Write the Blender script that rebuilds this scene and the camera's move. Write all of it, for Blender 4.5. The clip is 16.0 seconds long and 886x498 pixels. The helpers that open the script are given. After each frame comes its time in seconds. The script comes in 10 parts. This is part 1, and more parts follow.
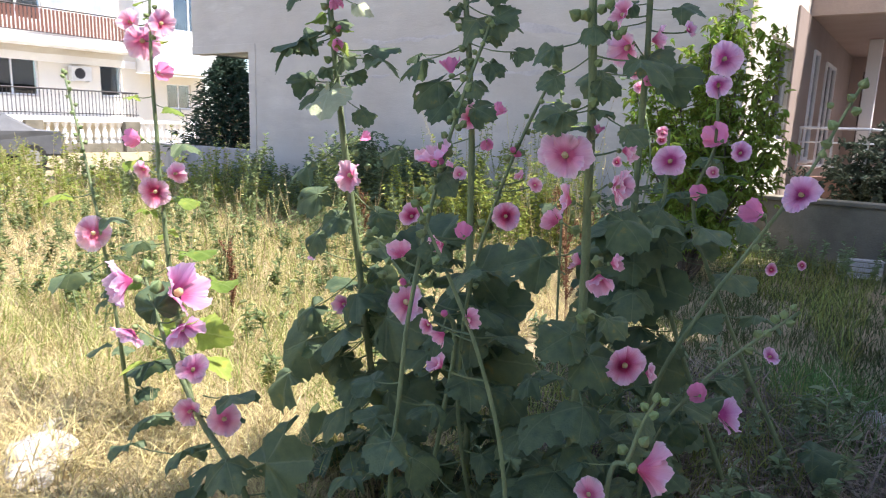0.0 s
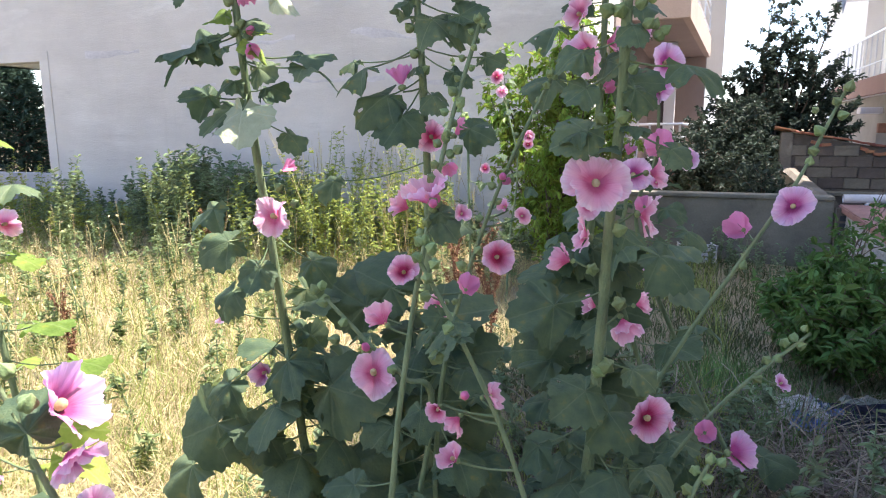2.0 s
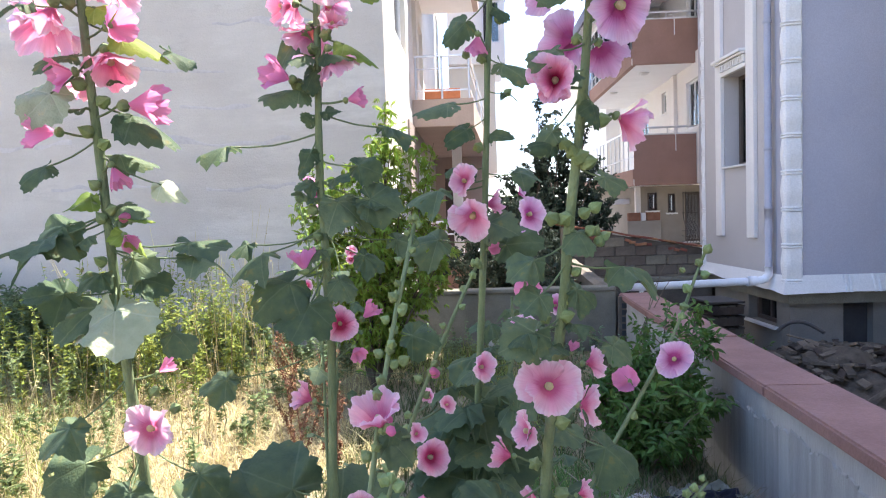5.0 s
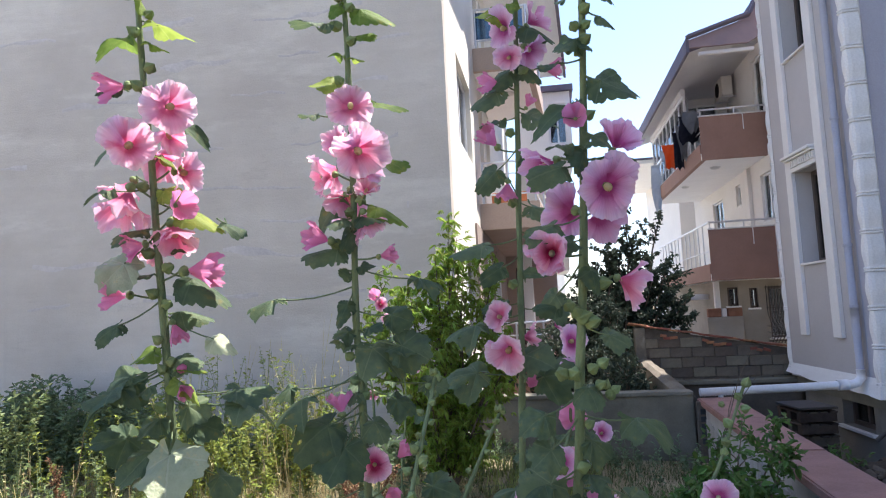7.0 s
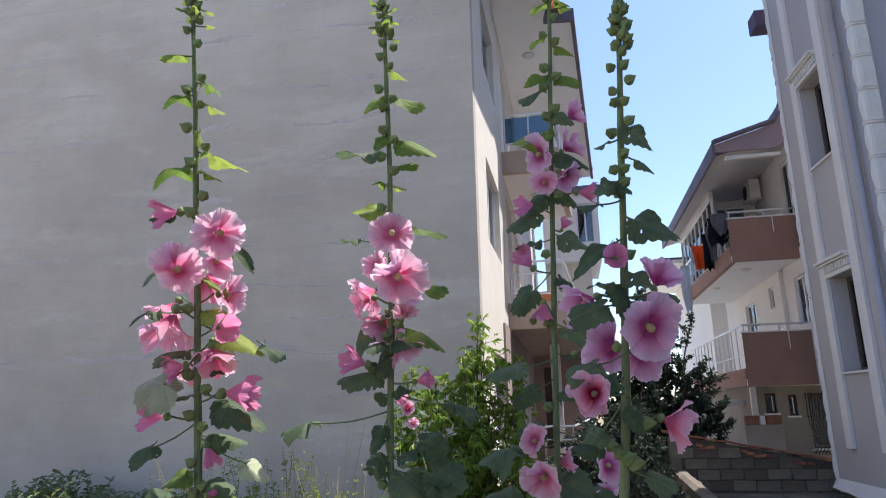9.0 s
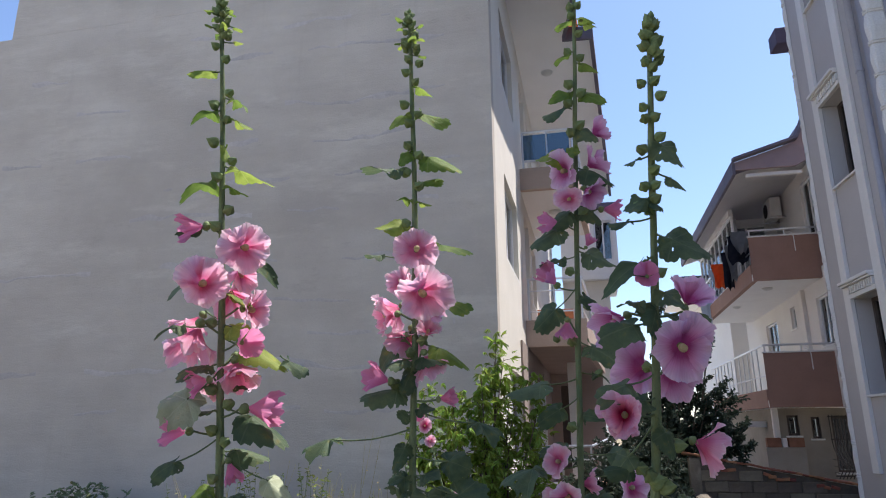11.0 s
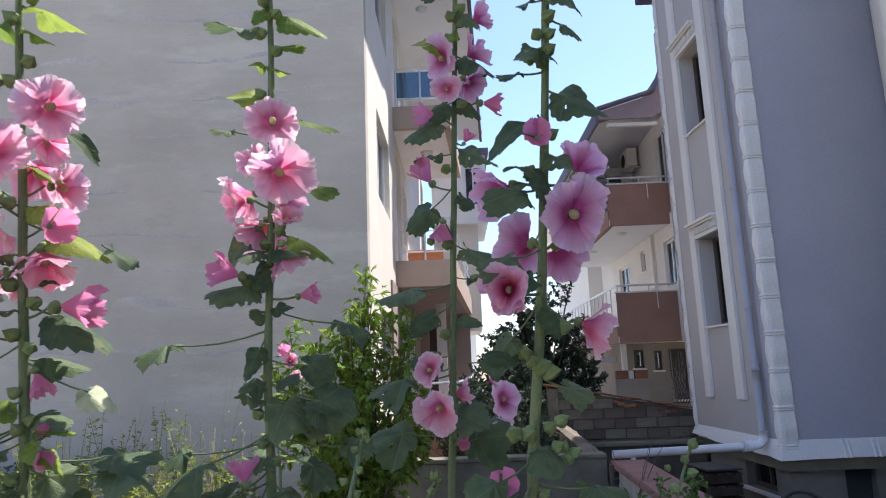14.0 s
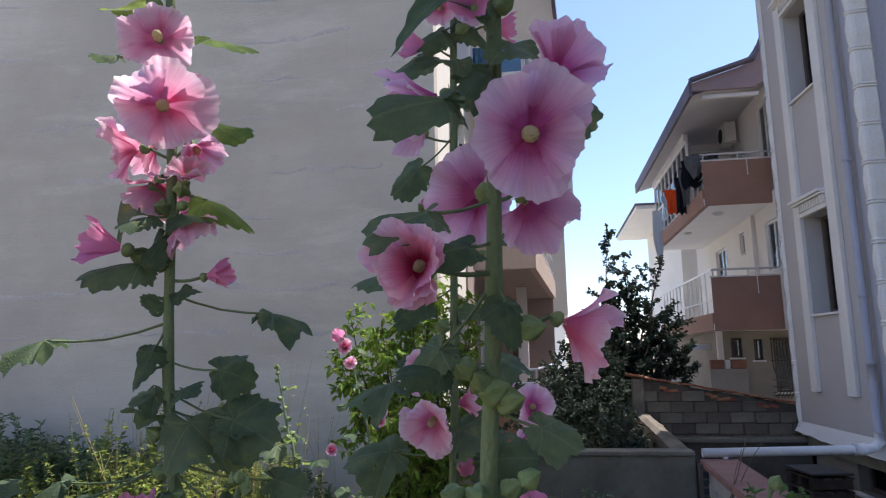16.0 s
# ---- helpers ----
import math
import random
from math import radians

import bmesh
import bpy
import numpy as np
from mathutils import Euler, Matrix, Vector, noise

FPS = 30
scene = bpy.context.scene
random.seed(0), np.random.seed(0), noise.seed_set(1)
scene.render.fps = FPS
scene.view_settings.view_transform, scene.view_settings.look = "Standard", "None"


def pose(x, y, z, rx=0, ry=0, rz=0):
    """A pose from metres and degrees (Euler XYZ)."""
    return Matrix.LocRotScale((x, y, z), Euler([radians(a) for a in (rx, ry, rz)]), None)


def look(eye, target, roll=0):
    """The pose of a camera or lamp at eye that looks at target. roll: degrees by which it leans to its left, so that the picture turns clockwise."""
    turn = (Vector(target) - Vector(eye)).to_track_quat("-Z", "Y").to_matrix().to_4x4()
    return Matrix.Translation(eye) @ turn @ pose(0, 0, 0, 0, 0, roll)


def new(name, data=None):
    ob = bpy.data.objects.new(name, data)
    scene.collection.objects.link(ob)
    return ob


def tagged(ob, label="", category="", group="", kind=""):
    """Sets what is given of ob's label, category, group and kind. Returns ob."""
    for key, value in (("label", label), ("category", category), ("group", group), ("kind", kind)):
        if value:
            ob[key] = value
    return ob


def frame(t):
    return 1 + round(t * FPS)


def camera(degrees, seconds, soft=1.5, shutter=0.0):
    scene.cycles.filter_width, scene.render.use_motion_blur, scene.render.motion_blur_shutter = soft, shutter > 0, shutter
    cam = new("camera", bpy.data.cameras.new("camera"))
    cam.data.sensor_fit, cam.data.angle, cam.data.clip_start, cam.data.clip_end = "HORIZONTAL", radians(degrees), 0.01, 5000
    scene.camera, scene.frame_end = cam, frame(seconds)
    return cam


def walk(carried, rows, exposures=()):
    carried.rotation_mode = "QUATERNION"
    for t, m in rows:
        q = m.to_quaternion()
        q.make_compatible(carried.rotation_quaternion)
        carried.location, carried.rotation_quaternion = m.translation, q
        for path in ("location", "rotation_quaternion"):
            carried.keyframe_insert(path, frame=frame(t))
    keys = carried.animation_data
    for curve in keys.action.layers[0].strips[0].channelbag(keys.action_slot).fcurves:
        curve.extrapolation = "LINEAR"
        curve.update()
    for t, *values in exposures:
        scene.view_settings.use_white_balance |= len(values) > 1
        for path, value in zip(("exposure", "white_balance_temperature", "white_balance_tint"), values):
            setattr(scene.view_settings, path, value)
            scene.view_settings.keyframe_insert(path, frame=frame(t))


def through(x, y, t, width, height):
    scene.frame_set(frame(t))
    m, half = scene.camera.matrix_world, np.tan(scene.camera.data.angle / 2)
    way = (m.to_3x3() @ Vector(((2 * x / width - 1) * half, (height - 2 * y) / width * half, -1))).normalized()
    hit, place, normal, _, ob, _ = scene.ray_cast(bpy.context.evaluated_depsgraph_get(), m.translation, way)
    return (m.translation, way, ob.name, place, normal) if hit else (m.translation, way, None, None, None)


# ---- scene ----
cam = camera(67.26, 16.0, soft=1.05, shutter=0.25)
PATH = [
    (0, (0.206, -0.078, 1.434), (-0.935, 1.521, 1.059), 2.0),
    (0.5, (0.032, -0.003, 1.46), (-0.976, 1.684, 1.087), 1.4),
    (1, (-0.111, 0.044, 1.463), (-0.991, 1.802, 1.096), -0.0),
    (1.5, (-0.189, 0.038, 1.476), (-0.939, 1.855, 1.109), -0.2),
    (2, (-0.295, 0.07, 1.468), (-0.988, 1.913, 1.115), -0.3),
    (2.5, (-0.466, 0.131, 1.484), (-0.945, 2.037, 1.113), -2.2),
    (3, (-0.543, 0.149, 1.521), (-0.879, 2.084, 1.146), -1.6),
    (3.5, (-0.6, 0.144, 1.569), (-0.785, 2.105, 1.221), -2.0),
    (4, (-0.629, 0.147, 1.615), (-0.684, 2.128, 1.348), -1.8),
    (6.5, (-0.493, 0.066, 1.769), (-0.733, 2.049, 1.877), -2.5),
    (7, (-0.473, 0.038, 1.797), (-0.772, 2.007, 1.985), -2.7),
    (7.5, (-0.475, 0.013, 1.82), (-0.798, 1.968, 2.085), -2.1),
    (8, (-0.494, 0.025, 1.848), (-0.836, 1.969, 2.175), -1.5),
    (8.5, (-0.492, 0.013, 1.864), (-0.841, 1.937, 2.285), -1.4),
    (11, (-0.513, 0.02, 1.87), (-0.918, 1.909, 2.387), -0.5),
    (11.5, (-0.562, 0.075, 1.855), (-0.887, 2.0, 2.291), -1.8),
    (12, (-0.582, 0.098, 1.838), (-0.762, 2.05, 2.236), -1.6),
    (12.5, (-0.587, 0.118, 1.819), (-0.694, 2.075, 2.22), -2.2),
    (13, (-0.577, 0.125, 1.81), (-0.651, 2.083, 2.212), -2.4),
    (13.5, (-0.561, 0.141, 1.796), (-0.623, 2.103, 2.183), -3.4),
    (14, (-0.539, 0.217, 1.778), (-0.569, 2.185, 2.132), -2.2),
    (14.5, (-0.451, 0.359, 1.78), (-0.484, 2.328, 2.129), -1.9),
    (15, (-0.378, 0.443, 1.794), (-0.496, 2.413, 2.122), -2.7),
    (15.5, (-0.34, 0.537, 1.81), (-0.529, 2.503, 2.124), -2.3),
    (16, (-0.355, 0.626, 1.812), (-0.653, 2.579, 2.125), -1.1),
]
walk(cam, [(t, look(eye, target, roll)) for t, eye, target, roll in PATH],
     exposures=[(0.0, 1.53, 6425, 17), (1.0, 1.65, 6425, 17), (2.0, 1.91, 6425, 17), (2.5, 1.91, 6425, 17), (3.0, 1.98, 6425, 17), (3.5, 2.05, 6425, 17), (4.2, 2.03, 6425, 17), (6.5, 1.61, 6325, 16), (7.0, 1.33, 6325, 16), (8.0, 1, 6255, 16), (8.5, 0.86, 6255, 16), (11.0, 0.58, 6255, 16), (12.5, 0.75, 6255, 16), (13.5, 0.78, 6255, 16), (14.2, 1.02, 6255, 16), (15.0, 1.06, 6255, 16), (15.5, 0.82, 6255, 16), (16.0, 0.71, 6255, 16)])

# ---- daylight ----
SUN_TO = Vector((0.365, 0.20, 0.91)).normalized()
world = bpy.data.worlds.new("world")
scene.world = world
world.use_nodes = True
_wn = world.node_tree.nodes
_sky = _wn.new("ShaderNodeTexSky")
_sky.sky_type = "NISHITA"
_sky.sun_disc = False
_sky.sun_elevation = math.asin(SUN_TO.z)
_sky.sun_rotation = math.atan2(SUN_TO.x, SUN_TO.y)
_sky.air_density, _sky.dust_density, _sky.ozone_density = 1.0, 0.7, 3.0
world.node_tree.links.new(_sky.outputs[0], _wn["Background"].inputs[0])
_wn["Background"].inputs[1].default_value = 0.16
sun = new("sun", bpy.data.lights.new("sun", "SUN"))
sun.data.energy, sun.data.angle, sun.data.color = 5.0, radians(0.55), (1.0, 0.95, 0.86)
sun.matrix_world = look(SUN_TO * 40, (0, 0, 0))

# ---- materials ----
def mat(name, c1, c2, scale=6.0, rough=0.8, bump=0.15, fine=90.0, c3=None, spot=0.0, metal=0.0, spec=0.4,
        stretch=(1, 1, 1), per_piece=0.0, through_light=0.0, glow=None):
    """A surface whose colour wanders between c1 and c2 at two scales, with stains of c3, grain and relief."""
    m = bpy.data.materials.new(name)
    m.use_nodes = True
    nt = m.node_tree
    n, l = nt.nodes, nt.links
    b = n["Principled BSDF"]
    b.inputs["Roughness"].default_value = rough
    b.inputs["Metallic"].default_value = metal
    b.inputs["Specular IOR Level"].default_value = spec
    tc = n.new("ShaderNodeTexCoord")
    mp = n.new("ShaderNodeMapping")
    mp.inputs["Scale"].default_value = stretch
    l.new(tc.outputs["Object"], mp.inputs[0])
    big = n.new("ShaderNodeTexNoise")
    big.inputs["Scale"].default_value, big.inputs["Detail"].default_value = scale, 6
    big.inputs["Roughness"].default_value = 0.62
    l.new(mp.outputs[0], big.inputs["Vector"])
    ramp = n.new("ShaderNodeValToRGB")
    ramp.color_ramp.elements[0].position, ramp.color_ramp.elements[1].position = 0.32, 0.68
    ramp.color_ramp.elements[0].color, ramp.color_ramp.elements[1].color = (*c1, 1), (*c2, 1)
    l.new(big.outputs[0], ramp.inputs[0])
    col = ramp.outputs[0]
    grain = n.new("ShaderNodeTexNoise")
    grain.inputs["Scale"].default_value, grain.inputs["Detail"].default_value = fine, 4
    l.new(mp.outputs[0], grain.inputs["Vector"])
    hsv = n.new("ShaderNodeHueSaturation")
    rg = n.new("ShaderNodeMapRange")
    rg.inputs["To Min"].default_value, rg.inputs["To Max"].default_value = 0.82, 1.18
    l.new(grain.outputs[0], rg.inputs[0])
    val = rg.outputs[0]
    if per_piece:
        oi = n.new("ShaderNodeObjectInfo")
        geo = n.new("ShaderNodeNewGeometry")
        add = n.new("ShaderNodeMath")
        add.operation = "ADD"
        l.new(oi.outputs["Random"], add.inputs[0])
        l.new(geo.outputs["Random Per Island"], add.inputs[1])
        fr = n.new("ShaderNodeMath")
        fr.operation = "FRACT"
        l.new(add.outputs[0], fr.inputs[0])
        pr = n.new("ShaderNodeMapRange")
        pr.inputs["To Min"].default_value, pr.inputs["To Max"].default_value = 1 - per_piece, 1 + per_piece
        l.new(fr.outputs[0], pr.inputs[0])
        mul = n.new("ShaderNodeMath")
        mul.operation = "MULTIPLY"
        l.new(val, mul.inputs[0])
        l.new(pr.outputs[0], mul.inputs[1])
        val = mul.outputs[0]
        hr = n.new("ShaderNodeMapRange")
        hr.inputs["To Min"].default_value, hr.inputs["To Max"].default_value = 0.5 - 0.07 * per_piece, 0.5 + 0.07 * per_piece
        l.new(fr.outputs[0], hr.inputs[0])
        l.new(hr.outputs[0], hsv.inputs["Hue"])
    l.new(val, hsv.inputs["Value"])
    l.new(col, hsv.inputs["Color"])
    col = hsv.outputs[0]
    if c3:
        st = n.new("ShaderNodeTexNoise")
        st.inputs["Scale"].default_value, st.inputs["Detail"].default_value = scale * 0.45, 8
        st.inputs["Roughness"].default_value = 0.7
        l.new(mp.outputs[0], st.inputs["Vector"])
        sr = n.new("ShaderNodeValToRGB")
        sr.color_ramp.elements[0].position, sr.color_ramp.elements[1].position = 0.66 - spot, 0.78 - spot
        l.new(st.outputs[0], sr.inputs[0])
        mx = n.new("ShaderNodeMix")
        mx.data_type = "RGBA"
        l.new(sr.outputs[0], mx.inputs["Factor"])
        l.new(col, mx.inputs[6])
        mx.inputs[7].default_value = (*c3, 1)
        col = mx.outputs[2]
    l.new(col, b.inputs["Base Color"])
    if bump:
        bp = n.new("ShaderNodeBump")
        bp.inputs["Strength"].default_value, bp.inputs["Distance"].default_value = bump, 0.01
        l.new(grain.outputs[0], bp.inputs["Height"])
        l.new(bp.outputs[0], b.inputs["Normal"])
    if through_light:
        tr = n.new("ShaderNodeBsdfTranslucent")
        l.new(col, tr.inputs[0])
        mix = n.new("ShaderNodeMixShader")
        mix.inputs[0].default_value = through_light
        l.new(b.outputs[0], mix.inputs[1])
        l.new(tr.outputs[0], mix.inputs[2])
        l.new(mix.outputs[0], n["Material Output"].inputs[0])
    return m


def glass(name, tint, alpha=0.55):
    """Window glass: mostly a clear reflection, slightly tinted."""
    m = bpy.data.materials.new(name)
    m.use_nodes = True
    n, l = m.node_tree.nodes, m.node_tree.links
    gl = n.new("ShaderNodeBsdfGlossy")
    gl.inputs["Roughness"].default_value = 0.03
    tr = n.new("ShaderNodeBsdfTransparent")
    tr.inputs[0].default_value = (*tint, 1)
    mix = n.new("ShaderNodeMixShader")
    fr = n.new("ShaderNodeFresnel")
    fr.inputs[0].default_value = 1.5
    mr = n.new("ShaderNodeMapRange")
    mr.inputs["To Min"].default_value, mr.inputs["To Max"].default_value = 0.06, 1.0
    l.new(fr.outputs[0], mr.inputs[0])
    l.new(mr.outputs[0], mix.inputs[0])
    l.new(tr.outputs[0], mix.inputs[1])
    l.new(gl.outputs[0], mix.inputs[2])
    l.new(mix.outputs[0], n["Material Output"].inputs[0])
    return m


def petal_mat(name, throat, mid, rim, edge):
    """Petal: dark throat, pink blade, paler rim, fine radial veins; light shines through."""
    m = bpy.data.materials.new(name)
    m.use_nodes = True
    n, l = m.node_tree.nodes, m.node_tree.links
    b = n["Principled BSDF"]
    b.inputs["Roughness"].default_value = 0.6
    b.inputs["Specular IOR Level"].default_value = 0.25
    tc = n.new("ShaderNodeTexCoord")
    sep = n.new("ShaderNodeSeparateXYZ")
    l.new(tc.outputs["Object"], sep.inputs[0])
    comb = n.new("ShaderNodeCombineXYZ")
    l.new(sep.outputs[0], comb.inputs[0])
    l.new(sep.outputs[1], comb.inputs[1])
    ln = n.new("ShaderNodeVectorMath")
    ln.operation = "LENGTH"
    l.new(comb.outputs[0], ln.inputs[0])
    at = n.new("ShaderNodeMath")
    at.operation = "ARCTAN2"
    l.new(sep.outputs[1], at.inputs[0])
    l.new(sep.outputs[0], at.inputs[1])
    pc = n.new("ShaderNodeCombineXYZ")
    sc = n.new("ShaderNodeMath")
    sc.operation = "MULTIPLY"
    sc.inputs[1].default_value = 9.0
    l.new(at.outputs[0], sc.inputs[0])
    l.new(sc.outputs[0], pc.inputs[0])
    s2 = n.new("ShaderNodeMath")
    s2.operation = "MULTIPLY"
    s2.inputs[1].default_value = 14.0
    l.new(ln.outputs["Value"], s2.inputs[0])
    l.new(s2.outputs[0], pc.inputs[1])
    vein = n.new("ShaderNodeTexNoise")
    vein.inputs["Scale"].default_value, vein.inputs["Detail"].default_value = 2.2, 5
    l.new(pc.outputs[0], vein.inputs["Vector"])
    wob = n.new("ShaderNodeMath")
    wob.operation = "MULTIPLY_ADD"
    wob.inputs[1].default_value = 0.014
    l.new(vein.outputs[0], wob.inputs[0])
    l.new(ln.outputs["Value"], wob.inputs[2])
    mr = n.new("ShaderNodeMapRange")
    mr.inputs["From Min"].default_value, mr.inputs["From Max"].default_value = 0.007, 0.063
    l.new(wob.outputs[0], mr.inputs[0])
    ramp = n.new("ShaderNodeValToRGB")
    e = ramp.color_ramp.elements
    e[0].position, e[0].color = 0.10, (*throat, 1)
    e[1].position, e[1].color = 1.0, (*edge, 1)
    for p, c in ((0.34, throat), (0.60, mid), (0.86, rim)):
        k = e.new(p)
        k.color = (*c, 1)
    l.new(mr.outputs[0], ramp.inputs[0])
    hsv = n.new("ShaderNodeHueSaturation")
    vr = n.new("ShaderNodeMapRange")
    vr.inputs["To Min"].default_value, vr.inputs["To Max"].default_value = 0.92, 1.08
    l.new(vein.outputs[0], vr.inputs[0])
    l.new(vr.outputs[0], hsv.inputs["Value"])
    l.new(ramp.outputs[0], hsv.inputs["Color"])
    l.new(hsv.outputs[0], b.inputs["Base Color"])
    bp = n.new("ShaderNodeBump")
    bp.inputs["Strength"].default_value, bp.inputs["Distance"].default_value = 0.22, 0.002
    l.new(vein.outputs[0], bp.inputs["Height"])
    l.new(bp.outputs[0], b.inputs["Normal"])
    tr = n.new("ShaderNodeBsdfTranslucent")
    l.new(hsv.outputs[0], tr.inputs[0])
    mix = n.new("ShaderNodeMixShader")
    mix.inputs[0].default_value = 0.60
    l.new(b.outputs[0], mix.inputs[1])
    l.new(tr.outputs[0], mix.inputs[2])
    l.new(mix.outputs[0], n["Material Output"].inputs[0])
    return m


def plaster_mat(name, c1, c2, pale, stain):
    """Bare cement plaster: cloudy base, long horizontal trowel bands, pale skim patches, brown-grey scuffs and streaks, fine grit."""
    m = bpy.data.materials.new(name)
    m.use_nodes = True
    n, l = m.node_tree.nodes, m.node_tree.links
    b = n["Principled BSDF"]
    b.inputs["Roughness"].default_value = 0.94
    b.inputs["Specular IOR Level"].default_value = 0.15
    tc = n.new("ShaderNodeTexCoord")

    def cloud(scale, stretch, detail, rough, lo, hi, at=0.0):
        mp = n.new("ShaderNodeMapping")
        mp.inputs["Scale"].default_value = stretch
        mp.inputs["Location"].default_value = (at, at * 0.7, at * 1.3)
        l.new(tc.outputs["Object"], mp.inputs[0])
        t = n.new("ShaderNodeTexNoise")
        t.inputs["Scale"].default_value, t.inputs["Detail"].default_value = scale, detail
        t.inputs["Roughness"].default_value = rough
        l.new(mp.outputs[0], t.inputs["Vector"])
        r = n.new("ShaderNodeMapRange")
        r.inputs["From Min"].default_value, r.inputs["From Max"].default_value = lo, hi
        l.new(t.outputs[0], r.inputs[0])
        return t.outputs[0], r.outputs[0]

    def blend(f, share, a, c):
        k = n.new("ShaderNodeMath")
        k.operation = "MULTIPLY"
        k.inputs[1].default_value = share
        l.new(f, k.inputs[0])
        mx = n.new("ShaderNodeMix")
        mx.data_type = "RGBA"
        l.new(k.outputs[0], mx.inputs["Factor"])
        if isinstance(a, tuple):
            mx.inputs[6].default_value = (*a, 1)
        else:
            l.new(a, mx.inputs[6])
        mx.inputs[7].default_value = (*c, 1)
        return mx.outputs[2]

    _, base = cloud(0.55, (1, 1, 1.2), 7, 0.62, 0.34, 0.66)
    band, bands = cloud(1.0, (0.42, 1, 2.3), 7, 0.66, 0.42, 0.70, 3.0)
    _, skim = cloud(1.0, (0.5, 1, 1.9), 8, 0.7, 0.54, 0.66, 9.0)
    _, scuff = cloud(1.0, (0.9, 1, 2.6), 9, 0.74, 0.58, 0.72, 17.0)
    _, drip = cloud(1.0, (5.0, 1, 0.35), 6, 0.6, 0.62, 0.76, 5.0)
    grit, _ = cloud(48.0, (1, 1, 1), 4, 0.6, 0.3, 0.7)
    col = blend(base, 1.0, c1, c2)
    col = blend(bands, 0.24, col, stain)
    col = blend(skim, 0.55, col, pale)
    col = blend(scuff, 0.42, col, stain)
    col = blend(drip, 0.16, col, stain)
    hsv = n.new("ShaderNodeHueSaturation")
    gr = n.new("ShaderNodeMapRange")
    gr.inputs["To Min"].default_value, gr.inputs["To Max"].default_value = 0.93, 1.07
    l.new(grit, gr.inputs[0])
    l.new(gr.outputs[0], hsv.inputs["Value"])
    l.new(col, hsv.inputs["Color"])
    l.new(hsv.outputs[0], b.inputs["Base Color"])
    add = n.new("ShaderNodeMath")
    add.operation = "MULTIPLY_ADD"
    add.inputs[1].default_value = 3.0
    l.new(band, add.inputs[0])
    l.new(grit, add.inputs[2])
    bp = n.new("ShaderNodeBump")
    bp.inputs["Strength"].default_value, bp.inputs["Distance"].default_value = 0.45, 0.012
    l.new(add.outputs[0], bp.inputs["Height"])
    l.new(bp.outputs[0], b.inputs["Normal"])
    return m


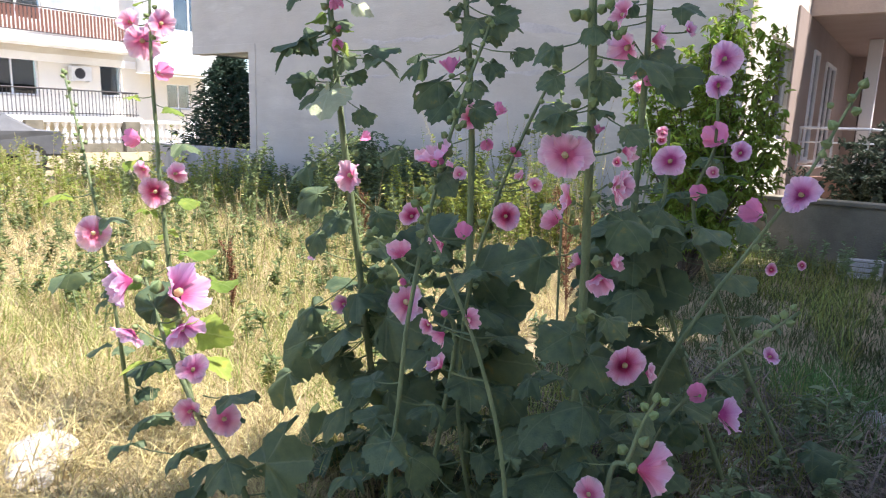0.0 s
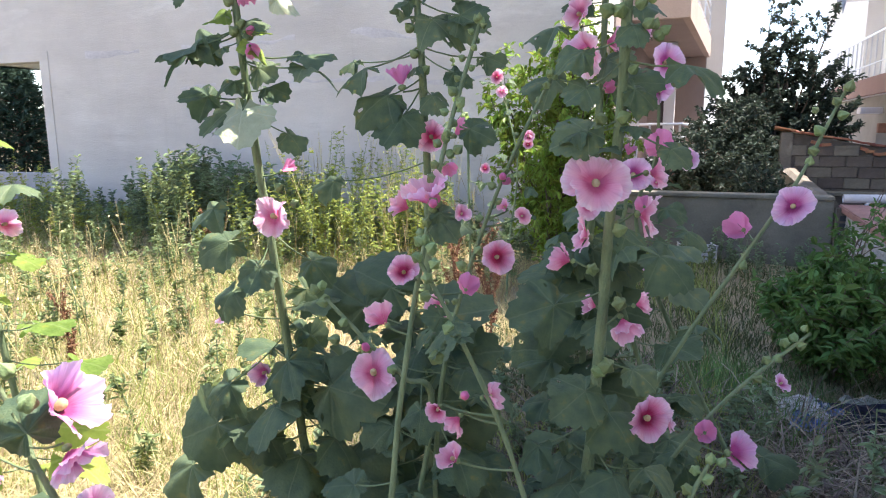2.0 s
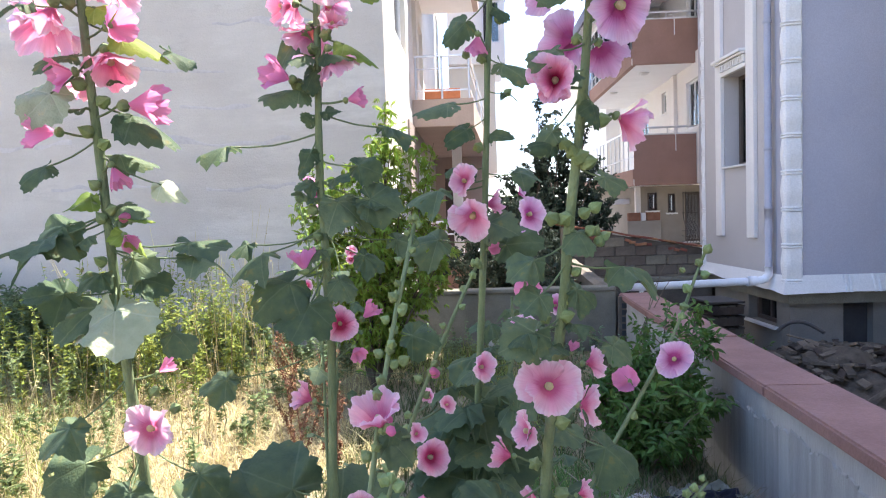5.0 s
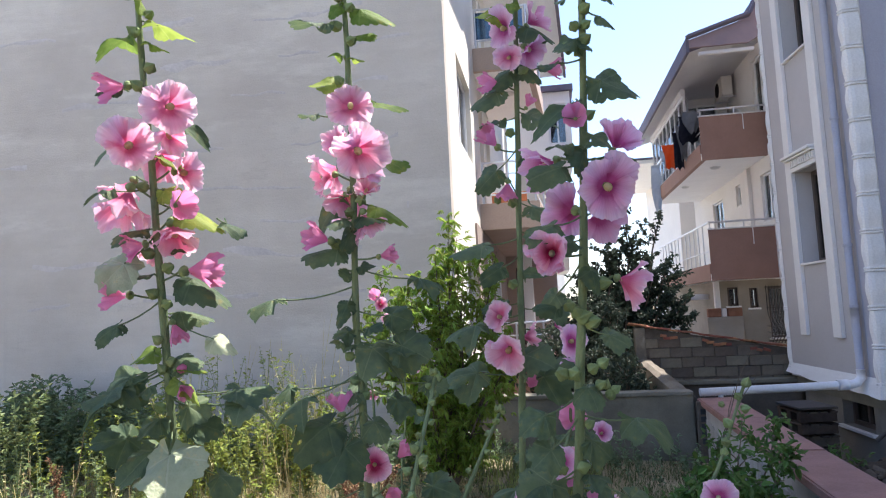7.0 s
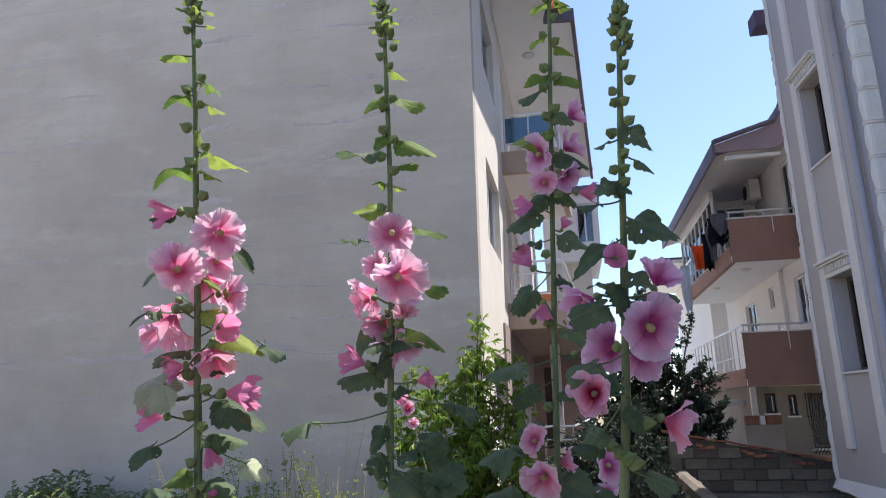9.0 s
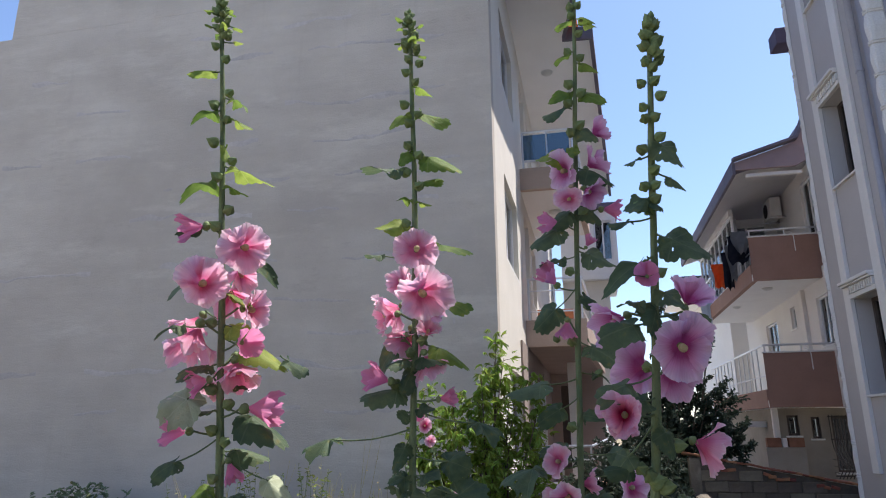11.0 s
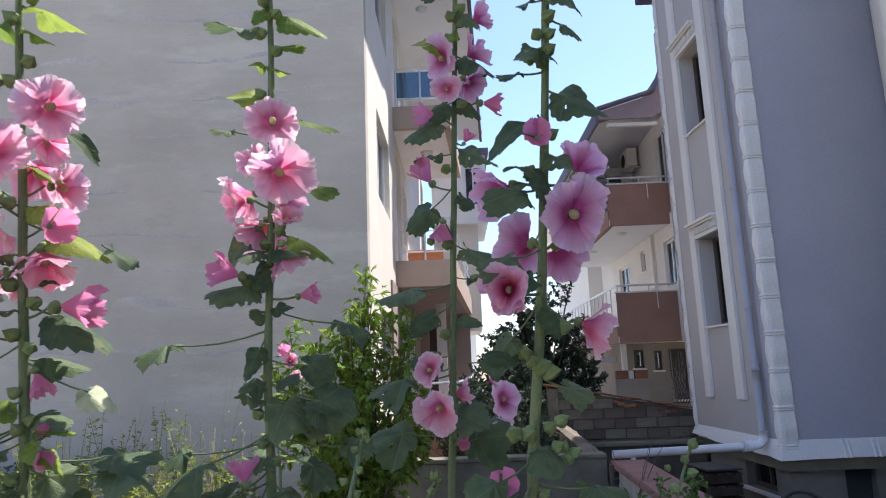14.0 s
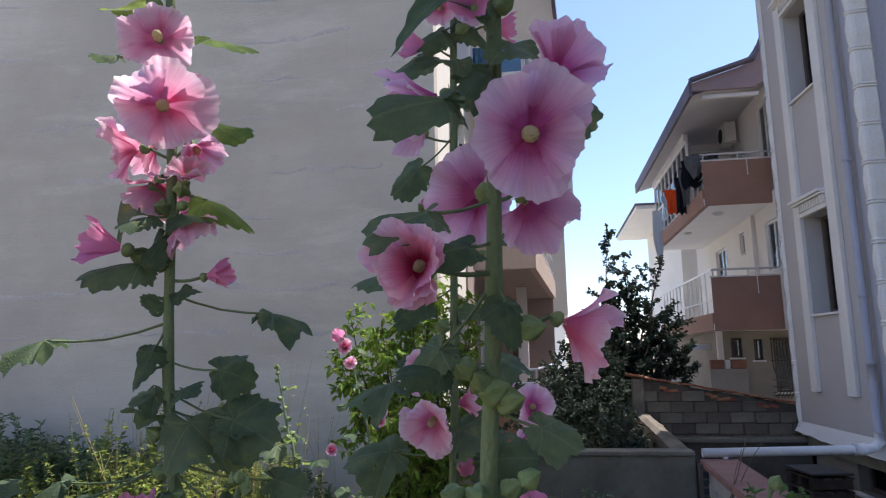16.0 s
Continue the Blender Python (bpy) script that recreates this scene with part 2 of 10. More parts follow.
def leaf_mat(name, c1, c2, vein, through, rough=0.6):
    """Leaf: palmate pale veins from the stalk, a puckered net between them, wandering green, brown-yellow blotches; light shines through."""
    m = bpy.data.materials.new(name)
    m.use_nodes = True
    n, l = m.node_tree.nodes, m.node_tree.links
    b = n["Principled BSDF"]
    b.inputs["Roughness"].default_value = rough
    b.inputs["Specular IOR Level"].default_value = 0.32
    tc = n.new("ShaderNodeTexCoord")
    sep = n.new("ShaderNodeSeparateXYZ")
    l.new(tc.outputs["Object"], sep.inputs[0])

    def calc(op, a, b2=None, c=None):
        k = n.new("ShaderNodeMath")
        k.operation = op
        for i, q in enumerate((a, b2, c)):
            if q is None:
                continue
            if isinstance(q, (int, float)):
                k.inputs[i].default_value = q
            else:
                l.new(q, k.inputs[i])
        return k.outputs[0]

    ang = calc("ARCTAN2", sep.outputs[1], sep.outputs[0])
    rad = calc("SQRT", calc("ADD", calc("MULTIPLY", sep.outputs[0], sep.outputs[0]), calc("MULTIPLY", sep.outputs[1], sep.outputs[1])))
    wig = n.new("ShaderNodeTexNoise")
    wig.inputs["Scale"].default_value, wig.inputs["Detail"].default_value = 9.0, 4
    l.new(tc.outputs["Object"], wig.inputs["Vector"])
    near = calc("ABSOLUTE", calc("SINE", calc("MULTIPLY_ADD", wig.outputs[0], 0.35, calc("MULTIPLY", ang, 2.5))))
    dist = calc("MULTIPLY", near, calc("ADD", rad, 0.03))
    vr = n.new("ShaderNodeMapRange")
    vr.inputs["From Min"].default_value, vr.inputs["From Max"].default_value = 0.012, 0.045
    vr.inputs["To Min"].default_value, vr.inputs["To Max"].default_value = 1.0, 0.0
    l.new(dist, vr.inputs[0])
    net = n.new("ShaderNodeTexVoronoi")
    net.feature = "DISTANCE_TO_EDGE"
    net.inputs["Scale"].default_value = 17.0
    l.new(tc.outputs["Object"], net.inputs["Vector"])
    nr = n.new("ShaderNodeMapRange")
    nr.inputs["From Max"].default_value = 0.10
    nr.inputs["To Min"].default_value, nr.inputs["To Max"].default_value = 0.09, 0.0
    l.new(net.outputs["Distance"], nr.inputs[0])
    big = n.new("ShaderNodeTexNoise")
    big.inputs["Scale"].default_value, big.inputs["Detail"].default_value = 4.5, 6
    oi = n.new("ShaderNodeObjectInfo")
    sh = n.new("ShaderNodeVectorMath")
    sh.operation = "ADD"
    off = n.new("ShaderNodeCombineXYZ")
    l.new(calc("MULTIPLY", oi.outputs["Random"], 40.0), off.inputs[0])
    l.new(tc.outputs["Object"], sh.inputs[0])
    l.new(off.outputs[0], sh.inputs[1])
    l.new(sh.outputs[0], big.inputs["Vector"])
    ramp = n.new("ShaderNodeValToRGB")
    e = ramp.color_ramp.elements
    e[0].position, e[0].color = 0.30, (*c1, 1)
    e[1].position, e[1].color = 0.62, (*c2, 1)
    k = e.new(0.78)
    k.color = (c2[0] * 1.9, c2[1] * 1.25, c2[2] * 0.8, 1)
    l.new(big.outputs[0], ramp.inputs[0])
    mx = n.new("ShaderNodeMix")
    mx.data_type = "RGBA"
    l.new(calc("MULTIPLY", calc("MAXIMUM", vr.outputs[0], nr.outputs[0]), 0.45), mx.inputs["Factor"])
    l.new(ramp.outputs[0], mx.inputs[6])
    mx.inputs[7].default_value = (*vein, 1)
    hsv = n.new("ShaderNodeHueSaturation")
    l.new(calc("MULTIPLY_ADD", oi.outputs["Random"], 0.5, 0.76), hsv.inputs["Value"])
    l.new(calc("MULTIPLY_ADD", oi.outputs["Random"], -0.035, 0.515), hsv.inputs["Hue"])
    l.new(mx.outputs[2], hsv.inputs["Color"])
    l.new(hsv.outputs[0], b.inputs["Base Color"])
    bp = n.new("ShaderNodeBump")
    bp.inputs["Strength"].default_value, bp.inputs["Distance"].default_value = 0.24, 0.010
    l.new(calc("SUBTRACT", calc("MULTIPLY", net.outputs["Distance"], 1.2), vr.outputs[0]), bp.inputs["Height"])
    l.new(bp.outputs[0], b.inputs["Normal"])
    tr = n.new("ShaderNodeBsdfTranslucent")
    l.new(hsv.outputs[0], tr.inputs[0])
    mix = n.new("ShaderNodeMixShader")
    mix.inputs[0].default_value = through
    l.new(b.outputs[0], mix.inputs[1])
    l.new(tr.outputs[0], mix.inputs[2])
    l.new(mix.outputs[0], n["Material Output"].inputs[0])
    return m


M_plaster = plaster_mat("rough_plaster", (0.50, 0.448, 0.39), (0.62, 0.563, 0.492), (0.665, 0.613, 0.54), (0.34, 0.29, 0.245))
M_joint = mat("plaster_joint", (0.455, 0.415, 0.39), (0.59, 0.54, 0.51), 1.2, 0.95, 0.8, 24, (0.42, 0.38, 0.35), 0.05, spec=0.15)
M_cream = mat("cream_paint", (0.70, 0.66, 0.58), (0.76, 0.72, 0.64), 1.2, 0.85, 0.15, 60, (0.62, 0.57, 0.49), -0.06)
M_white = mat("white_paint", (0.80, 0.79, 0.77), (0.85, 0.84, 0.82), 2.0, 0.7, 0.1, 60, (0.64, 0.62, 0.58), -0.08)
M_grey = mat("grey_paint", (0.35, 0.35, 0.41), (0.39, 0.39, 0.45), 0.8, 0.85, 0.12, 80, (0.33, 0.33, 0.37), -0.05)
M_brown = mat("brown_paint", (0.28, 0.165, 0.125), (0.33, 0.195, 0.15), 1.5, 0.8, 0.1, 80)
M_concrete = mat("concrete", (0.135, 0.126, 0.098), (0.225, 0.208, 0.165), 2.2, 0.95, 0.7, 60, (0.075, 0.072, 0.048), 0.09, spec=0.2)
M_wallpaint = mat("whitewashed_wall", (0.34, 0.325, 0.31), (0.43, 0.41, 0.39), 1.6, 0.92, 0.4, 60, (0.24, 0.23, 0.22), 0.03, spec=0.2, stretch=(3, 3, 0.35))
M_formed = mat("board_marked_concrete", (0.31, 0.298, 0.282), (0.41, 0.395, 0.375), 3.0, 0.95, 0.6, 70, (0.19, 0.185, 0.175), 0.02, per_piece=0.10, spec=0.15, stretch=(5, 5, 0.3))
M_coping = mat("red_coping", (0.235, 0.125, 0.105), (0.32, 0.175, 0.15), 3.0, 0.9, 0.4, 60, (0.29, 0.235, 0.205), 0.02)
M_block = mat("cinder_block", (0.108, 0.090, 0.070), (0.182, 0.154, 0.122), 4, 0.95, 0.8, 50, (0.06, 0.05, 0.042), 0.06, per_piece=0.3, spec=0.2)
M_mortar = mat("mortar", (0.075, 0.062, 0.050), (0.125, 0.106, 0.086), 5, 0.95, 0.5, 80, spec=0.2)
M_tile = mat("clay_tile", (0.38, 0.14, 0.09), (0.50, 0.22, 0.15), 6, 0.85, 0.3, 70, (0.25, 0.15, 0.12), 0.0, per_piece=0.25)
M_roof = mat("roof_edge", (0.11, 0.10, 0.13), (0.16, 0.14, 0.17), 3, 0.7, 0.2, 40)
M_pvc = mat("pvc_pipe", (0.68, 0.69, 0.73), (0.74, 0.75, 0.78), 6, 0.45, 0.05, 60, (0.5, 0.48, 0.45), -0.05)
M_greypipe = mat("grey_pipe", (0.33, 0.33, 0.38), (0.37, 0.37, 0.42), 3, 0.6, 0.05, 60)
M_metal = mat("steel_rail", (0.60, 0.60, 0.62), (0.68, 0.68, 0.70), 6, 0.35, 0.02, 60, metal=0.8)
M_iron = mat("dark_iron", (0.03, 0.028, 0.028), (0.06, 0.05, 0.045), 8, 0.6, 0.1, 80)
M_frame = mat("window_frame_white", (0.74, 0.74, 0.75), (0.8, 0.8, 0.8), 5, 0.4, 0.03, 60)
M_framedark = mat("window_frame_brown", (0.06, 0.045, 0.04), (0.09, 0.07, 0.06), 5, 0.5, 0.03, 60)
M_dark = mat("dark_interior", (0.035, 0.035, 0.04), (0.055, 0.055, 0.06), 3, 0.9, 0.1, 40)
M_blind = mat("drawn_blind", (0.15, 0.145, 0.14), (0.20, 0.195, 0.19), 3, 0.9, 0.1, 60, stretch=(1, 1, 9))
M_curtain = mat("net_curtain", (0.42, 0.42, 0.43), (0.52, 0.52, 0.52), 3, 0.9, 0.1, 60, stretch=(9, 9, 0.5))
M_glass = glass("clear_glass", (0.72, 0.78, 0.80))
M_blueglass = glass("blue_glass", (0.28, 0.45, 0.62))
M_soil = mat("dry_soil", (0.22, 0.18, 0.11), (0.33, 0.275, 0.175), 1.6, 0.98, 0.8, 45, (0.13, 0.11, 0.07), 0.02, spec=0.1)
M_straw = mat("dry_grass", (0.40, 0.33, 0.16), (0.58, 0.50, 0.29), 5, 0.8, 0.0, 20, per_piece=0.35, through_light=0.35, spec=0.2)
M_greengrass = mat("green_grass", (0.20, 0.25, 0.06), (0.34, 0.38, 0.12), 5, 0.7, 0.0, 20, per_piece=0.35, through_light=0.4, spec=0.2)
M_weed = mat("weed_leaf", (0.155, 0.215, 0.115), (0.235, 0.30, 0.165), 5, 0.6, 0.0, 20, per_piece=0.3, through_light=0.35, spec=0.3)
M_stalk = mat("grey_dead_stalk", (0.11, 0.09, 0.07), (0.24, 0.20, 0.16), 5, 0.9, 0.0, 20, per_piece=0.5, spec=0.1)
M_dock = mat("rusty_seed_head", (0.17, 0.085, 0.05), (0.27, 0.15, 0.09), 5, 0.9, 0.0, 20, per_piece=0.3, spec=0.1)
M_leaf = leaf_mat("hollyhock_leaf", (0.078, 0.124, 0.070), (0.120, 0.172, 0.084), (0.19, 0.24, 0.135), 0.40)
# young leaves, brightened in colour for the sun shining through them
M_leaf_sun = leaf_mat("hollyhock_leaf_young_sunlit", (0.17, 0.26, 0.045), (0.26, 0.36, 0.075), (0.34, 0.42, 0.14), 0.52)
# sunlight on single leaves is put into this pale colour
M_leaf_pale = leaf_mat("sunlit_pale_leaf", (0.30, 0.35, 0.22), (0.38, 0.43, 0.28), (0.48, 0.52, 0.38), 0.3, 0.5)
M_stem = mat("hollyhock_stem", (0.12, 0.17, 0.085), (0.215, 0.265, 0.135), 26, 0.7, 0.5, 260, (0.20, 0.17, 0.10), -0.08, stretch=(1, 1, 0.3), spec=0.3)
M_petiole = mat("leaf_stalk", (0.11, 0.155, 0.075), (0.16, 0.205, 0.10), 12, 0.65, 0.2, 200, spec=0.25)
M_bud = mat("hollyhock_bud", (0.18, 0.25, 0.10), (0.27, 0.34, 0.15), 30, 0.7, 0.3, 300, per_piece=0.15, through_light=0.15, spec=0.3)
M_stamen = mat("stamen", (0.80, 0.66, 0.36), (0.90, 0.82, 0.56), 140, 0.9, 0.9, 500, spec=0.1, through_light=0.45)
M_petal = petal_mat("pink_petal", (0.71, 0.17, 0.32), (0.87, 0.42, 0.58), (0.90, 0.53, 0.67), (0.93, 0.69, 0.78))
M_petal_mauve = petal_mat("mauve_petal", (0.50, 0.09, 0.27), (0.75, 0.35, 0.58), (0.83, 0.53, 0.73), (0.88, 0.65, 0.80))
M_petal_deep = petal_mat("deep_pink_petal", (0.42, 0.035, 0.11), (0.72, 0.22, 0.37), (0.85, 0.48, 0.63), (0.89, 0.60, 0.72))
M_petal_bud = petal_mat("unopened_petal", (0.76, 0.26, 0.46), (0.80, 0.32, 0.52), (0.85, 0.46, 0.64), (0.89, 0.60, 0.74))
M_sapling = mat("sapling_leaf", (0.17, 0.26, 0.035), (0.32, 0.42, 0.08), 6, 0.42, 0.0, 40, per_piece=0.35, through_light=0.62, spec=0.5)
M_bush = mat("bush_leaf", (0.06, 0.13, 0.03), (0.13, 0.225, 0.055), 6, 0.5, 0.0, 40, per_piece=0.25, through_light=0.4, spec=0.4)
M_plum = mat("dark_tree_leaf", (0.032, 0.048, 0.038), (0.062, 0.084, 0.056), 6, 0.62, 0.0, 40, per_piece=0.4, through_light=0.25, spec=0.2)
M_conifer = mat("conifer_needles", (0.035, 0.065, 0.045), (0.06, 0.10, 0.065), 6, 0.7, 0.0, 40, per_piece=0.4, through_light=0.15, spec=0.2)
M_bark = mat("bark", (0.11, 0.085, 0.065), (0.18, 0.145, 0.11), 9, 0.95, 0.7, 60, spec=0.1)
M_rock = mat("pale_rubble", (0.31, 0.295, 0.275), (0.46, 0.44, 0.41), 5, 0.95, 0.7, 40, (0.40, 0.38, 0.35), 0.0, spec=0.2)
M_plastic_white = mat("white_plastic", (0.46, 0.46, 0.48), (0.60, 0.60, 0.62), 6, 0.4, 0.1, 60, (0.45, 0.43, 0.40), -0.02, spec=0.5)
M_plastic_grey = mat("dull_plastic", (0.20, 0.23, 0.27), (0.31, 0.34, 0.38), 6, 0.45, 0.1, 60, (0.16, 0.17, 0.18), 0.0, spec=0.5)
M_oldrag = mat("dusty_rag", (0.27, 0.28, 0.24), (0.38, 0.385, 0.33), 8, 0.95, 0.4, 60, (0.18, 0.18, 0.15), 0.0, spec=0.1)
M_plastic_blue = mat("blue_plastic", (0.05, 0.10, 0.30), (0.16, 0.22, 0.42), 5, 0.4, 0.2, 60, (0.45, 0.48, 0.55), 0.06, spec=0.4)
M_car = mat("dark_car_paint", (0.10, 0.105, 0.115), (0.13, 0.135, 0.145), 3, 0.25, 0.0, 60, spec=0.6)
M_tyre = mat("tyre", (0.02, 0.02, 0.02), (0.03, 0.03, 0.03), 10, 0.9, 0.2, 60)
M_orange = mat("orange_cloth", (0.75, 0.13, 0.03), (0.85, 0.18, 0.05), 8, 0.9, 0.2, 90)
M_navy = mat("navy_cloth", (0.015, 0.018, 0.035), (0.03, 0.032, 0.05), 8, 0.95, 0.2, 90)
M_lightcloth = mat("pale_blue_cloth", (0.50, 0.55, 0.62), (0.58, 0.63, 0.70), 8, 0.95, 0.2, 90)
M_terracotta = mat("terracotta_box", (0.50, 0.18, 0.08), (0.58, 0.23, 0.11), 8, 0.85, 0.2, 80)
M_acbody = mat("ac_plastic", (0.62, 0.61, 0.58), (0.70, 0.69, 0.66), 4, 0.5, 0.05, 60)
M_lamp = mat("frosted_lamp", (0.60, 0.60, 0.57), (0.68, 0.68, 0.65), 6, 0.3, 0.0, 60)

# ---- mesh helpers ----
def mesh_ob(name, bm, material, parent=None, label="", smooth=False):
    """Links a bmesh as one mesh object, under a parent if given."""
    me = bpy.data.meshes.new(name)
    bm.normal_update()
    bm.to_mesh(me)
    bm.free()
    for m in material if isinstance(material, (list, tuple)) else (material,):
        me.materials.append(m)
    if smooth:
        me.polygons.foreach_set("use_smooth", [True] * len(me.polygons))
    ob = new(name, me)
    if parent:
        ob.parent = parent
    if label:
        ob["label"] = label
    return ob


def part(name, bm, material, parent, label="", smooth=False):
    return mesh_ob(name, bm, material, parent, label, smooth)


def share(name, me, parent, m, label=""):
    """Another object on the same mesh data, at the pose m under its parent."""
    ob = new(name, me)
    ob.parent = parent
    ob.matrix_basis = m
    if label:
        ob["label"] = label
    return ob


def empty(name, at=(0, 0, 0), rz=0.0):
    ob = new(name)
    ob.matrix_basis = pose(*at, 0, 0, rz)
    ob.empty_display_size = 0.1
    return ob


def add_box(bm, x0, x1, y0, y1, z0, z1, bevel=0.0, m=None):
    r = bmesh.ops.create_cube(bm, size=1.0)
    vs = r["verts"]
    mm = Matrix.LocRotScale(((x0 + x1) / 2, (y0 + y1) / 2, (z0 + z1) / 2), None, (abs(x1 - x0), abs(y1 - y0), abs(z1 - z0)))
    bmesh.ops.transform(bm, matrix=mm if m is None else m @ mm, verts=vs)
    if bevel:
        es = list({e for v in vs for e in v.link_edges})
        bmesh.ops.bevel(bm, geom=es, offset=bevel, segments=2, affect="EDGES", profile=0.6)
    return bm


def box(x0, x1, y0, y1, z0, z1, bevel=0.0, m=None):
    return add_box(bmesh.new(), x0, x1, y0, y1, z0, z1, bevel, m)


def add_prism(bm, outline, z0, z1):
    """An upright solid over a plan outline, counter-clockwise."""
    lo = [bm.verts.new((x, y, z0)) for x, y in outline]
    hi = [bm.verts.new((x, y, z1)) for x, y in outline]
    bm.faces.new(lo[::-1])
    bm.faces.new(hi)
    for i in range(len(lo)):
        j = (i + 1) % len(lo)
        bm.faces.new((lo[i], lo[j], hi[j], hi[i]))
    return bm


def add_tube(bm, pts, radii, sides=8, cap=True):
    """A tube along points, with a radius at each."""
    pts = [Vector(p) for p in pts]
    if not isinstance(radii, (list, tuple)):
        radii = [radii] * len(pts)
    rings, up = [], Vector((0.13, 0.31, 0.94))
    for i, p in enumerate(pts):
        d = (pts[min(i + 1, len(pts) - 1)] - pts[max(i - 1, 0)]).normalized()
        if abs(d.dot(up)) > 0.95:
            up = Vector((0.94, 0.2, 0.1))
        a = d.cross(up).normalized()
        b = d.cross(a)
        rings.append([bm.verts.new(p + radii[i] * (math.cos(k) * a + math.sin(k) * b)) for k in [2 * math.pi * j / sides for j in range(sides)]])
    for r0, r1 in zip(rings, rings[1:]):
        for j in range(sides):
            bm.faces.new((r0[j], r0[(j + 1) % sides], r1[(j + 1) % sides], r1[j]))
    if cap:
        bm.faces.new(rings[0])
        bm.faces.new(rings[-1][::-1])
    return bm


def tube(pts, radii, sides=8):
    return add_tube(bmesh.new(), pts, radii, sides)


def wall_with_holes(along, x0, x1, z0, z1, depth0, depth1, holes):
    """A wall slab running along 'x' or 'y', with rectangular holes (a0, a1, z0, z1) cut right through."""
    bm = bmesh.new()
    xs = sorted({x0, x1, *[h[0] for h in holes], *[h[1] for h in holes]})
    zs = sorted({z0, z1, *[h[2] for h in holes], *[h[3] for h in holes]})

    def solid(i, k):
        if not (0 <= i < len(xs) - 1 and 0 <= k < len(zs) - 1):
            return False
        cx, cz = (xs[i] + xs[i + 1]) / 2, (zs[k] + zs[k + 1]) / 2
        return not any(h[0] < cx < h[1] and h[2] < cz < h[3] for h in holes)

    cache = {}

    def v(i, d, k):
        key = (i, d, k)
        if key not in cache:
            dd = depth1 if d else depth0
            cache[key] = bm.verts.new((xs[i], dd, zs[k]) if along == "x" else (dd, xs[i], zs[k]))
        return cache[key]

    for i in range(len(xs) - 1):
        for k in range(len(zs) - 1):
            if not solid(i, k):
                continue
            bm.faces.new((v(i, 0, k), v(i + 1, 0, k), v(i + 1, 0, k + 1), v(i, 0, k + 1)))
            bm.faces.new((v(i, 1, k), v(i, 1, k + 1), v(i + 1, 1, k + 1), v(i + 1, 1, k)))
            if not solid(i - 1, k):
                bm.faces.new((v(i, 0, k), v(i, 0, k + 1), v(i, 1, k + 1), v(i, 1, k)))
            if not solid(i + 1, k):
                bm.faces.new((v(i + 1, 0, k), v(i + 1, 1, k), v(i + 1, 1, k + 1), v(i + 1, 0, k + 1)))
            if not solid(i, k - 1):
                bm.faces.new((v(i, 0, k), v(i, 1, k), v(i + 1, 1, k), v(i + 1, 0, k)))
            if not solid(i, k + 1):
                bm.faces.new((v(i, 0, k + 1), v(i + 1, 0, k + 1), v(i + 1, 1, k + 1), v(i, 1, k + 1)))
    bmesh.ops.recalc_face_normals(bm, faces=bm.faces[:])
    return bm


def window(parent, along, a0, a1, z0, z1, at, face, panes=2, frame_mat=None, sill=True, inside=None, name="window", curtain=True):
    """A window in a wall along 'x' or 'y': frame, panes, sill, and behind a curtain, or a dark panel in place of the
    unlit room. face: +1 or -1, the side it looks to.
    """
    frame_mat = frame_mat or M_frame
    w = empty(name, (0, 0, 0))
    w.parent = parent

    def bx(lo, hi, d0, d1, k0, k1, bev=0.0):
        d0, d1 = at + face * d0, at + face * d1
        return box(lo, hi, min(d0, d1), max(d0, d1), k0, k1, bev) if along == "x" else box(min(d0, d1), max(d0, d1), lo, hi, k0, k1, bev)

    t = 0.055
    part("frame_side", bx(a0, a0 + t, -0.05, 0.02, z0, z1, 0.006), frame_mat, w)
    part("frame_side", bx(a1 - t, a1, -0.05, 0.02, z0, z1, 0.006), frame_mat, w)
    part("frame_head", bx(a0 + t, a1 - t, -0.05, 0.02, z1 - t, z1, 0.006), frame_mat, w)
    part("frame_foot", bx(a0 + t, a1 - t, -0.05, 0.02, z0, z0 + t, 0.006), frame_mat, w)
    step = (a1 - a0 - t) / panes
    for i in range(panes):
        if i:
            c = a0 + t / 2 + i * step
            part("mullion", bx(c - t / 2, c + t / 2, -0.045, 0.016, z0 + t, z1 - t, 0.005), frame_mat, w)
        p = part("pane", bx(a0 + t / 2 + i * step + t / 2, a0 + t / 2 + (i + 1) * step - t / 2, -0.018, -0.012, z0 + t, z1 - t), M_glass, w)
        p.visible_shadow = False
    # in M_dark this panel is the room's darkness, put into its colour
    part("curtain", bx(a0 + t, a1 - t, -0.14, -0.12, z0 + t, z1 - t), inside or (M_curtain if curtain else M_dark), w)
    if sill:
        part("sill", bx(a0 - 0.06, a1 + 0.06, -0.04, 0.10, z0 - 0.045, z0 - 0.002, 0.008), M_white, w)
    return w


# ---- ground ----
def ground_height(x, y):
    n = noise.noise(Vector((x * 0.5, y * 0.5, 0.3))) * 0.05 + noise.noise(Vector((x * 1.7, y * 1.7, 4.1))) * 0.025
    right = max(0.0, min(1.0, (x + 0.3) / 1.2)) * -0.10
    return n + right


YARD = -0.45
GX0, GX1, GY0, GY1, GN = -16.0, 1.0, -5.0, 8.62, 0.17


